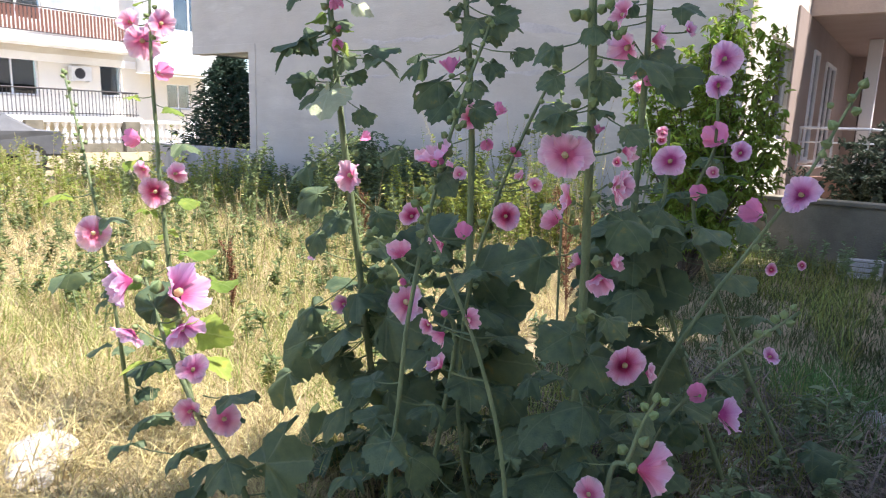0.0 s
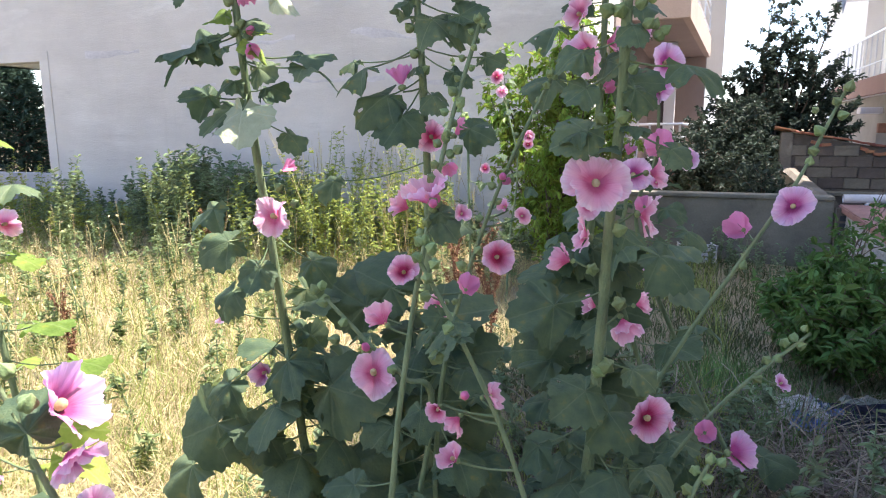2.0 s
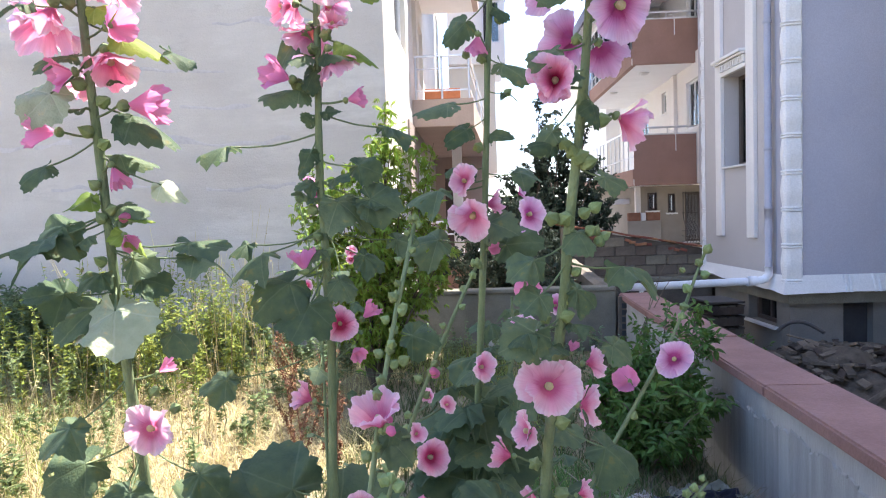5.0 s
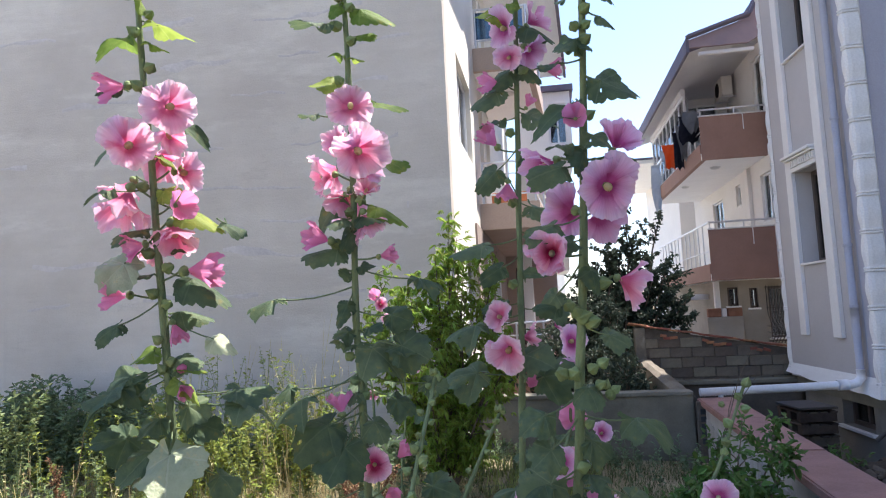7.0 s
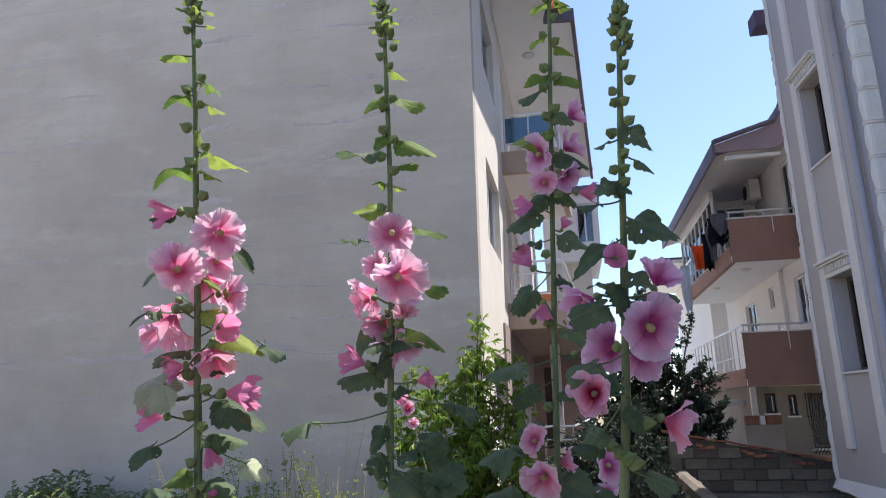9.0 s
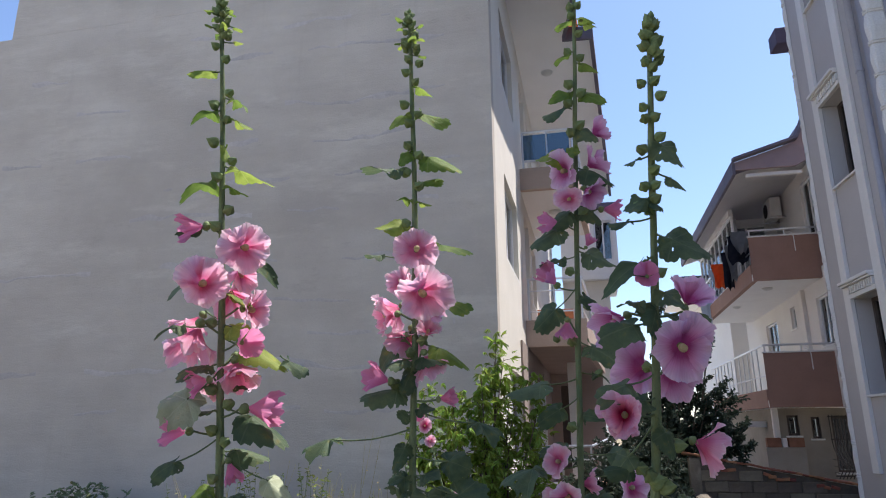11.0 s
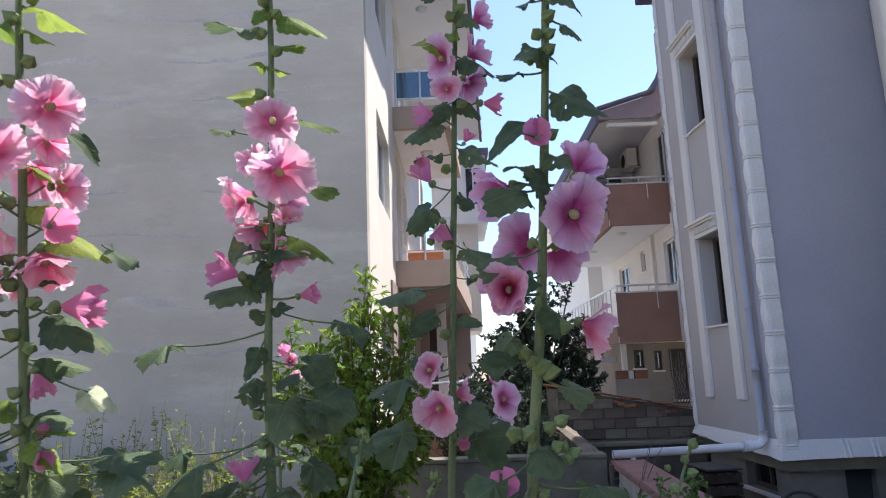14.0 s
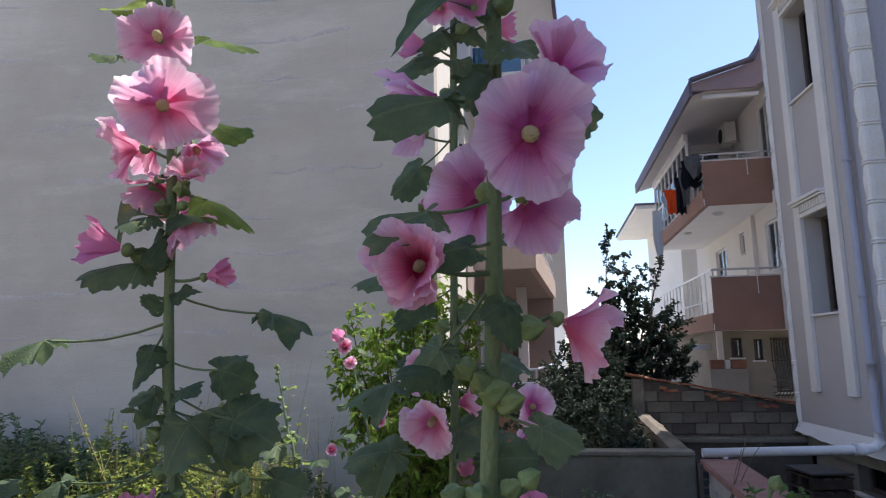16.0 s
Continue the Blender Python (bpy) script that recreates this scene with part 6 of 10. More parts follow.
# ---- the hollyhocks, one by one ----
first = Hollyhock([(-1.319, 1.752, -0.02), (-1.327, 1.69, 0.341), (-1.335, 1.626, 0.702), (-1.336, 1.563, 1.063), (-1.335, 1.496, 1.425), (-1.326, 1.43, 1.786), (-1.313, 1.365, 2.147), (-1.296, 1.29, 2.508), (-1.287, 1.222, 2.818)], 0.0145, "tall hollyhock stalk with sunlit pink flowers above broad leaves", 1, 0.0045)
first.spike(0.955, 1.0, 22, 0.020, 0.013, out=0.011, lsize=0.02)
first.flower((-1.23, 1.298, 2.252), (0.75, -0.63, -0.21), 0.121, "cup", "pink")
first.flower((-1.254, 1.335, 2.2), (0.68, -0.26, -0.69), 0.078, "bell", "pink")
first.flower((-1.328, 1.303, 2.177), (0.69, -0.73, -0.02), 0.133, "cup", "pink")
first.flower((-1.355, 1.339, 2.075), (-0.21, -0.27, -0.94), 0.120, "bell", "pink")
first.flower((-1.251, 1.382, 2.13), (0.97, 0.15, -0.18), 0.117, "cup", "pink")
first.flower((-1.241, 1.347, 2.051), (0.84, -0.54, -0.09), 0.069, "furled", "deep")
first.flower((-1.272, 1.381, 2), (0.39, -0.06, -0.92), 0.105, "bell", "pink")
first.flower((-1.358, 1.31, 2.312), (-0.86, -0.47, -0.17), 0.074, "furled", "pink")
first.flower((-1.345, 1.36, 1.971), (-0.72, -0.65, -0.23), 0.062, "furled", "pink")
first.flower((-1.23, 1.395, 1.912), (1, 0.05, 0), 0.081, "furled", "deep")
first.flower((-1.399, 1.379, 1.866), (-0.79, -0.62, 0), 0.064, "furled", "pink")
first.flower((-1.291, 1.415, 1.789), (0.43, -0.09, -0.9), 0.049, "furled", "deep")
first.leaf((-1.291, 1.256, 2.664), (-1.349, 1.226, 2.65), 0.066, (0, 0, 1), True, None)
first.leaf((-1.294, 1.275, 2.577), (-1.351, 1.247, 2.557), 0.067, (0, 0, 1), True, None)
first.leaf((-1.294, 1.278, 2.562), (-1.227, 1.279, 2.533), 0.060, (0, 0, 1), True, None)
first.leaf((-1.293, 1.269, 2.606), (-1.23, 1.268, 2.579), 0.054, (0, 0, 1), True, None)
first.leaf((-1.296, 1.29, 2.506), (-1.279, 1.286, 2.458), 0.051, (0, 0, 1), True, None)
first.leaf((-1.3, 1.308, 2.423), (-1.381, 1.278, 2.391), 0.092, (0, 0, 1), True, None)
first.leaf((-1.3, 1.311, 2.408), (-1.243, 1.309, 2.383), 0.063, (0, 0, 1), True, None)
first.leaf((-1.298, 1.302, 2.451), (-1.191, 1.315, 2.412), 0.114, (0, 0, 1), True, None)
first.leaf((-1.305, 1.33, 2.321), (-1.402, 1.313, 2.305), 0.070, (0.09, -0.39, 0.92), 'top', None)
first.leaf((-1.308, 1.342, 2.261), (-1.205, 1.408, 2.217), 0.092, (0.68, -0.56, 0.48), 'top', None)
first.leaf((-1.31, 1.351, 2.217), (-1.447, 1.361, 2.189), 0.102, (-0.11, -0.49, 0.87), 'top', None)
first.leaf((-1.315, 1.374, 2.1), (-1.435, 1.32, 2.088), 0.070, (0.09, -0.36, 0.93), 'top', None)
first.leaf((-1.312, 1.36, 2.173), (-1.245, 1.36, 2.147), 0.072, (0, 0, 1), True, None)
first.leaf((-1.315, 1.374, 2.1), (-1.236, 1.366, 2.077), 0.083, (0.41, -0.77, 0.48), True, None)
first.leaf((-1.316, 1.379, 2.071), (-1.176, 1.402, 2.019), 0.117, (0.25, -0.46, 0.85), True, None)
first.leaf((-1.188, 1.415, 2.028), (-1.127, 1.416, 1.993), 0.069, (0.24, -0.41, 0.88), 'top', None)
first.leaf((-1.319, 1.392, 1.998), (-1.414, 1.329, 1.885), 0.107, (-0.15, -0.98, 0.12), 'pale', None)
first.leaf((-1.318, 1.39, 2.013), (-1.398, 1.356, 1.997), 0.088, (0.11, -0.45, 0.89), 'top', None)
first.leaf((-1.32, 1.398, 1.969), (-1.249, 1.395, 1.958), 0.042, (0.07, -0.29, 0.95), 'top', None)
first.leaf((-1.321, 1.405, 1.926), (-1.171, 1.423, 1.864), 0.132, (0.17, -0.43, 0.89), 'top', None)
first.leaf((-1.322, 1.408, 1.911), (-1.354, 1.37, 1.908), 0.049, (0, 0, 1), 'top', None)
first.leaf((-1.324, 1.418, 1.853), (-1.452, 1.37, 1.774), 0.079, (-0.04, -0.79, 0.61), 'top', None)
first.leaf((-1.325, 1.423, 1.824), (-1.162, 1.429, 1.738), 0.076, (0.42, -0.65, 0.63), 'pale', None)
first.leaf((-1.325, 1.423, 1.824), (-1.244, 1.482, 1.825), 0.100, (0.12, -0.5, 0.86), 'top', None)
first.bud((-1.297, 1.215, 2.796), (-0.38, -0.7, 0.61), 0.022, False)
first.bud((-1.279, 1.231, 2.741), (0.78, -0.51, 0.38), 0.022, False)
first.bud((-1.3, 1.232, 2.716), (-0.49, -0.78, 0.39), 0.023, False)
first.bud((-1.278, 1.243, 2.686), (0.78, -0.51, 0.38), 0.025, False)
first.bud((-1.274, 1.262, 2.61), (0.85, -0.45, 0.26), 0.026, False)
first.bud((-1.308, 1.26, 2.584), (-0.64, -0.7, 0.32), 0.028, False)
first.bud((-1.281, 1.273, 2.55), (0.72, -0.64, 0.26), 0.025, False)
first.bud((-1.313, 1.278, 2.5), (-0.69, -0.66, 0.3), 0.031, False)
first.bud((-1.273, 1.296, 2.457), (0.85, -0.45, 0.26), 0.026, False)
first.bud((-1.309, 1.296, 2.423), (-0.49, -0.78, 0.39), 0.031, False)
first.bud((-1.285, 1.317, 2.348), (0.85, -0.45, 0.26), 0.031, False)
first.bud((-1.317, 1.319, 2.314), (-0.49, -0.78, 0.39), 0.031, False)
first.bud((-1.331, 1.36, 2.1), (-0.62, -0.76, 0.18), 0.030, False)
first.bud((-1.335, 1.386, 1.955), (-0.47, -0.85, 0.25), 0.033, False)
first.bud((-1.298, 1.401, 1.923), (0.91, -0.32, 0.28), 0.033, False)
first.bud((-1.335, 1.402, 1.868), (-0.55, -0.75, 0.36), 0.032, False)
first.bud((-1.307, 1.412, 1.843), (0.82, -0.45, 0.35), 0.030, False)
first.leaf((-1.328, 1.444, 1.708), (-1.45, 1.379, 1.663), 0.109, (-0.06, -0.82, 0.57), False, None)
first.leaf((-1.328, 1.444, 1.708), (-1.46, 1.33, 1.625), 0.139, (-0.04, -0.37, 0.93), 'top', None)
first.leaf((-1.328, 1.442, 1.723), (-1.249, 1.424, 1.714), 0.081, (0.39, -0.75, 0.54), 'top', None)
first.leaf((-1.33, 1.455, 1.65), (-1.104, 1.49, 1.64), 0.118, (0.09, -0.25, 0.96), False, None)
first.leaf((-1.33, 1.457, 1.635), (-1.231, 1.436, 1.595), 0.085, (0.36, -0.83, 0.43), False, None)
first.leaf((-1.327, 1.436, 1.752), (-1.383, 1.4, 1.72), 0.074, (-0.08, -0.77, 0.63), True, None)
first.bud((-1.296, 1.441, 1.695), (0.78, -0.58, 0.24), 0.033, True)
first.bud((-1.336, 1.422, 1.765), (-0.57, -0.6, 0.56), 0.028, False)
first.bud((-1.311, 1.436, 1.715), (0.75, -0.48, 0.46), 0.030, False)
first.bud((-1.347, 1.428, 1.727), (-0.56, -0.71, 0.43), 0.028, False)
first.flower((-1.317, 1.41, 2.174), (0.41, -0.59, -0.7), 0.096, "bell", "pink")
first.flower((-1.305, 1.431, 2.015), (0.16, -0.18, -0.97), 0.104, "bell", "pink")
first.flower((-1.399, 1.409, 2.114), (-0.48, -0.31, -0.82), 0.108, "bell", "pink")
first.flower((-1.366, 1.447, 1.967), (-0.26, -0.27, -0.93), 0.080, "bell", "pink")
first.leaf((-1.336, 1.559, 1.083), (-1.241, 1.681, 0.988), 0.134, (0.04, -0.78, 0.62), False, None)
first.leaf((-1.336, 1.58, 0.967), (-1.294, 1.726, 0.83), 0.124, (0.04, -0.78, 0.62), False, None)
first.leaf((-1.335, 1.62, 0.735), (-1.325, 1.649, 0.608), 0.179, (0.04, -0.78, 0.62), False, None)
first.leaf((-1.336, 1.595, 0.88), (-1.199, 1.802, 0.76), 0.140, (0.04, -0.78, 0.62), False, None)
first.leaf((-1.336, 1.615, 0.764), (-1.17, 1.735, 0.594), 0.157, (0.04, -0.78, 0.62), False, None)
first.flower((-1.281, 1.483, 1.255), (-0.02, -0.95, 0.31), 0.109, "open", "pink")
first.flower((-1.49, 1.543, 0.977), (-0.85, -0.43, 0.29), 0.094, "cup", "pink")
first.flower((-1.435, 1.618, 0.773), (-0.08, -0.99, 0.08), 0.063, "bell", "mauve")
first.flower((-1.269, 1.521, 1.371), (0.85, 0.1, 0.52), 0.039, "furled", "mauve")
first.flower((-1.274, 1.413, 1.659), (0.64, -0.58, -0.5), 0.040, "furled", "pink")
first.leaf((-1.329, 1.447, 1.694), (-1.482, 1.345, 1.639), 0.122, (-0.02, -0.05, 1), False, None)
first.leaf((-1.329, 1.449, 1.679), (-1.372, 1.391, 1.649), 0.051, (0, 0, 1), False, None)
first.leaf((-1.33, 1.457, 1.635), (-1.083, 1.462, 1.607), 0.118, (0.11, 0, 0.99), False, None)
first.leaf((-1.328, 1.444, 1.708), (-1.238, 1.433, 1.693), 0.076, (0, 0, 1), True, None)
first.leaf((-1.329, 1.447, 1.694), (-1.243, 1.416, 1.637), 0.091, (0, 0, 1), True, None)
first.leaf((-1.333, 1.473, 1.548), (-1.469, 1.387, 1.553), 0.105, (0.01, -0.79, 0.62), False, None)
first.leaf((-1.333, 1.473, 1.548), (-1.403, 1.378, 1.472), 0.137, (-0.11, -0.86, 0.5), False, None)
first.leaf((-1.332, 1.471, 1.563), (-1.224, 1.469, 1.575), 0.084, (0.28, -0.51, 0.82), False, None)
first.leaf((-1.332, 1.471, 1.563), (-1.271, 1.339, 1.454), 0.159, (0.11, -0.79, 0.61), 'pale', None)
first.leaf((-1.333, 1.479, 1.519), (-1.164, 1.443, 1.439), 0.079, (0.47, -0.47, 0.75), False, None)
first.leaf((-1.332, 1.465, 1.592), (-1.374, 1.409, 1.575), 0.072, (0.05, -0.56, 0.82), False, None)
first.leaf((-1.336, 1.508, 1.36), (-1.464, 1.389, 1.235), 0.110, (-0.35, -0.8, 0.49), False, None)
first.leaf((-1.336, 1.535, 1.214), (-1.493, 1.433, 1.159), 0.135, (-0.08, -0.88, 0.48), False, None)
first.leaf((-1.336, 1.543, 1.17), (-1.442, 1.431, 1), 0.110, (-0.08, -0.92, 0.39), False, None)
first.leaf((-1.336, 1.541, 1.185), (-1.333, 1.435, 1.069), 0.104, (0.23, -0.9, 0.37), False, None)
first.leaf((-1.336, 1.535, 1.214), (-1.144, 1.52, 1.105), 0.103, (0.5, -0.67, 0.55), False, None)
first.leaf((-1.336, 1.59, 0.909), (-1.515, 1.446, 0.723), 0.144, (-0.09, -0.87, 0.49), False, None)
first.leaf((-1.336, 1.595, 0.88), (-1.135, 1.654, 0.812), 0.171, (0.18, 0.01, 0.98), False, None)
first.leaf((-1.335, 1.62, 0.735), (-1.194, 1.608, 0.703), 0.100, (0.48, -0.43, 0.77), False, None)
first.leaf((-1.335, 1.63, 0.677), (-1.44, 1.526, 0.549), 0.130, (-0.01, -0.8, 0.6), False, None)
first.bud((-1.332, 1.431, 1.699), (-0.4, -0.52, 0.76), 0.029, False)
first.bud((-1.349, 1.449, 1.611), (-0.53, -0.62, 0.58), 0.029, False)
first.bud((-1.301, 1.443, 1.689), (0.75, -0.26, 0.61), 0.029, False)
first.bud((-1.285, 1.515, 1.326), (0.8, -0.3, 0.53), 0.028, False)
first.bud((-1.25, 1.532, 1.283), (0.84, -0.25, 0.48), 0.029, False)
first.bud((-1.216, 1.585, 1.057), (0.45, -0.3, 0.84), 0.031, False)
first.bud((-1.207, 1.591, 1.02), (0.69, -0.3, 0.65), 0.034, False)
first.leaf((-1.282, 1.549, 0.797), (-1.702, 1.549, 0.537), 0.261, (0.47, -0.68, 0.46), False, None)
first.leaf((-1.288, 1.567, 0.683), (-1.542, 1.567, 0.496), 0.243, (0.56, -0.79, 0.29), False, None)
first.leaf((-1.282, 1.575, 0.627), (-1.829, 1.575, 0.398), 0.243, (0.33, -0.49, 0.62), False, None)
first.leaf((-1.279, 1.608, 0.457), (-1.768, 1.608, 0.027), 0.346, (0.4, -0.59, 0.54), False, None)
first.leaf((-1.282, 1.549, 0.797), (-1.025, 1.549, 0.777), 0.241, (0.54, -0.77, 0.38), False, None)
first.leaf((-1.285, 1.603, 0.494), (-1.047, 1.603, 0.526), 0.244, (0.4, -0.59, 0.54), False, None)

second = Hollyhock([(-0.988, 1.799, -0.02), (-0.973, 1.76, 0.341), (-0.958, 1.72, 0.702), (-0.943, 1.678, 1.063), (-0.927, 1.633, 1.425), (-0.921, 1.572, 1.786), (-0.902, 1.522, 2.147), (-0.894, 1.461, 2.508), (-0.89, 1.405, 2.847)], 0.0135, "tall hollyhock stalk with a sunlit cluster of pink flowers", 2, 0.0045)
second.spike(0.955, 1.0, 22, 0.020, 0.013, out=0.011, lsize=0.02)
second.flower((-0.928, 1.58, 2.087), (0.08, -0.49, -0.87), 0.100, "bell", "pink")
second.flower((-0.96, 1.56, 2.147), (-0.66, -0.45, -0.59), 0.092, "bell", "pink")
second.flower((-0.888, 1.564, 2.138), (0.71, -0.28, -0.64), 0.087, "bell", "pink")
second.leaf((-0.943, 1.679, 1.054), (-1.11, 1.752, 1.045), 0.138, (0.04, -0.78, 0.62), False, None)
second.leaf((-0.948, 1.693, 0.938), (-1.109, 1.797, 0.873), 0.148, (0.04, -0.78, 0.62), False, None)
second.leaf((-0.957, 1.716, 0.735), (-1.04, 1.655, 0.655), 0.168, (0.04, -0.78, 0.62), False, None)
second.leaf((-0.952, 1.705, 0.836), (-1.163, 1.826, 0.692), 0.144, (0.04, -0.78, 0.62), False, None)
second.leaf((-0.959, 1.723, 0.677), (-0.888, 1.81, 0.528), 0.148, (0.04, -0.78, 0.62), False, None)
second.flower((-0.878, 1.435, 2.26), (0.31, -0.95, 0.04), 0.108, "open", "pink")
second.flower((-0.866, 1.434, 2.16), (0.47, -0.77, -0.44), 0.131, "open", "pink")
second.flower((-0.926, 1.488, 2.198), (-0.36, -0.86, 0.36), 0.084, "cup", "pink")
second.flower((-0.962, 1.513, 2.126), (-0.94, -0.33, -0.13), 0.106, "cup", "pink")
second.flower((-0.93, 1.528, 2.071), (-0.63, 0.45, -0.64), 0.082, "bell", "pink")
second.flower((-0.873, 1.518, 2.081), (0.45, -0.46, 0.76), 0.071, "cup", "pink")
second.flower((-0.876, 1.526, 2.022), (0.38, 0.22, -0.9), 0.086, "bell", "pink")
second.flower((-0.97, 1.492, 1.976), (-0.74, -0.64, 0.2), 0.067, "furled", "pink")
second.flower((-0.839, 1.537, 1.933), (0.98, -0.15, 0.11), 0.046, "furled", "deep")
second.leaf((-0.892, 1.433, 2.676), (-0.839, 1.432, 2.643), 0.062, (0, 0, 1), True, None)
second.leaf((-0.892, 1.444, 2.613), (-0.937, 1.425, 2.569), 0.065, (-0.04, -0.87, 0.49), True, None)
second.leaf((-0.892, 1.444, 2.613), (-0.813, 1.45, 2.576), 0.088, (0.27, -0.7, 0.66), True, None)
second.leaf((-0.894, 1.459, 2.52), (-0.913, 1.435, 2.475), 0.055, (0.21, -0.96, 0.2), True, None)
second.leaf((-0.894, 1.461, 2.506), (-0.789, 1.47, 2.477), 0.109, (0.27, -0.7, 0.66), True, None)
second.leaf((-0.895, 1.468, 2.464), (-0.992, 1.425, 2.467), 0.103, (0.03, -0.43, 0.9), 'top', None)
second.leaf((-0.895, 1.473, 2.435), (-0.835, 1.484, 2.444), 0.062, (0.39, -0.62, 0.69), True, None)
second.leaf((-0.896, 1.481, 2.392), (-0.925, 1.452, 2.397), 0.042, (0, 0, 1), True, None)
second.leaf((-0.896, 1.481, 2.392), (-0.856, 1.471, 2.381), 0.042, (0, 0, 1), True, None)
second.leaf((-0.897, 1.491, 2.333), (-0.968, 1.447, 2.323), 0.085, (0.09, -0.9, 0.43), True, None)
second.leaf((-0.898, 1.496, 2.304), (-0.776, 1.5, 2.268), 0.096, (0.17, -0.43, 0.89), True, None)
second.leaf((-0.899, 1.504, 2.26), (-1.009, 1.478, 2.268), 0.051, (0.08, -0.33, 0.94), 'top', None)
second.leaf((-0.901, 1.516, 2.187), (-0.777, 1.493, 2.134), 0.101, (0.17, -0.43, 0.89), True, None)
second.leaf((-0.906, 1.533, 2.071), (-0.788, 1.54, 2.021), 0.106, (0.17, -0.43, 0.89), True, None)
second.leaf((-0.904, 1.529, 2.1), (-0.988, 1.504, 2.008), 0.111, (-0.47, -0.88, -0.09), 'top', None)
second.leaf((-0.908, 1.539, 2.027), (-0.951, 1.48, 2.015), 0.067, (0.09, -0.39, 0.92), 'top', None)
second.leaf((-0.908, 1.539, 2.027), (-0.841, 1.502, 2.024), 0.077, (0.09, -0.39, 0.92), 'top', None)
second.leaf((-0.912, 1.549, 1.955), (-1.005, 1.487, 1.953), 0.110, (0.04, -0.51, 0.86), 'top', None)
second.leaf((-0.917, 1.56, 1.868), (-0.951, 1.534, 1.781), 0.074, (0.1, -0.95, 0.29), 'top', None)
second.leaf((-0.909, 1.541, 2.013), (-0.926, 1.511, 1.953), 0.069, (-0.12, -0.99, 0.09), 'top', None)
second.bud((-0.888, 1.398, 2.832), (-0.1, -0.6, 0.79), 0.023, False)
second.bud((-0.875, 1.408, 2.79), (0.78, -0.51, 0.38), 0.023, False)
second.bud((-0.9, 1.406, 2.769), (-0.52, -0.8, 0.3), 0.025, False)
second.bud((-0.873, 1.413, 2.761), (0.72, -0.57, 0.4), 0.023, False)
second.bud((-0.894, 1.413, 2.733), (-0.41, -0.81, 0.41), 0.025, False)
second.bud((-0.868, 1.42, 2.722), (0.81, -0.51, 0.29), 0.025, False)
second.bud((-0.901, 1.417, 2.701), (-0.62, -0.76, 0.18), 0.026, False)
second.bud((-0.878, 1.425, 2.677), (0.72, -0.57, 0.4), 0.023, False)
second.bud((-0.907, 1.429, 2.622), (-0.52, -0.8, 0.3), 0.029, False)
second.bud((-0.876, 1.439, 2.597), (0.81, -0.51, 0.29), 0.024, False)
second.bud((-0.9, 1.438, 2.577), (-0.27, -0.95, 0.13), 0.029, False)
second.bud((-0.902, 1.446, 2.522), (-0.39, -0.88, 0.27), 0.029, False)
second.bud((-0.877, 1.456, 2.499), (0.61, -0.79, 0.08), 0.030, False)
second.bud((-0.91, 1.456, 2.459), (-0.59, -0.76, 0.28), 0.032, False)
second.bud((-0.88, 1.469, 2.425), (0.81, -0.51, 0.29), 0.029, False)
second.bud((-0.915, 1.477, 2.338), (-0.36, -0.86, 0.36), 0.029, False)
second.bud((-0.917, 1.526, 2.037), (-0, -1, -0.04), 0.032, False)
second.bud((-0.887, 1.528, 2.065), (0.5, -0.86, -0.04), 0.032, False)
second.bud((-0.951, 1.529, 1.965), (-0.64, -0.7, 0.32), 0.034, False)
second.bud((-0.924, 1.536, 1.954), (-0.25, -0.94, 0.23), 0.031, False)
second.leaf((-0.917, 1.56, 1.868), (-1.177, 1.546, 1.837), 0.096, (0.02, -0.21, 0.98), False, None)
second.leaf((-0.915, 1.554, 1.911), (-0.715, 1.612, 1.867), 0.091, (0.2, -0.18, 0.96), False, None)
second.leaf((-0.92, 1.568, 1.81), (-0.789, 1.561, 1.788), 0.073, (0.36, -0.88, 0.29), False, None)
second.leaf((-0.922, 1.575, 1.766), (-0.97, 1.55, 1.751), 0.057, (-0.08, -0.77, 0.64), False, None)
second.leaf((-0.922, 1.575, 1.766), (-0.75, 1.561, 1.699), 0.105, (0.4, -0.88, 0.26), False, None)
second.leaf((-0.922, 1.575, 1.766), (-0.855, 1.523, 1.77), 0.057, (0.24, -0.73, 0.64), False, None)
second.leaf((-0.917, 1.558, 1.882), (-0.942, 1.531, 1.901), 0.042, (-0.18, -0.96, 0.2), 'top', None)
second.leaf((-0.915, 1.554, 1.911), (-0.867, 1.541, 1.912), 0.050, (0.46, -0.7, 0.55), 'top', None)
second.leaf((-0.924, 1.595, 1.65), (-1.13, 1.567, 1.628), 0.065, (0.01, -0.42, 0.91), False, None)
second.leaf((-0.924, 1.592, 1.664), (-0.718, 1.61, 1.624), 0.073, (0.24, -0.73, 0.64), False, None)
second.flower((-0.893, 1.586, 1.45), (0.19, -0.93, 0.3), 0.076, "cup", "deep")
second.flower((-0.84, 1.628, 1.462), (0.72, -0.03, 0.69), 0.046, "furled", "pink")
second.flower((-0.966, 1.573, 1.586), (-0.16, -0.06, 0.99), 0.063, "furled", "pink")
second.flower((-0.869, 1.635, 1.38), (0.51, -0.76, -0.41), 0.042, "furled", "pink")
second.flower((-0.978, 1.621, 1.272), (-0.91, -0.02, 0.42), 0.067, "bell", "pink")
second.leaf((-0.924, 1.592, 1.664), (-1.112, 1.508, 1.583), 0.120, (-0.08, -0.11, 0.99), False, None)
second.leaf((-0.928, 1.638, 1.389), (-1.184, 1.51, 1.332), 0.088, (-0.03, -0.64, 0.77), False, None)
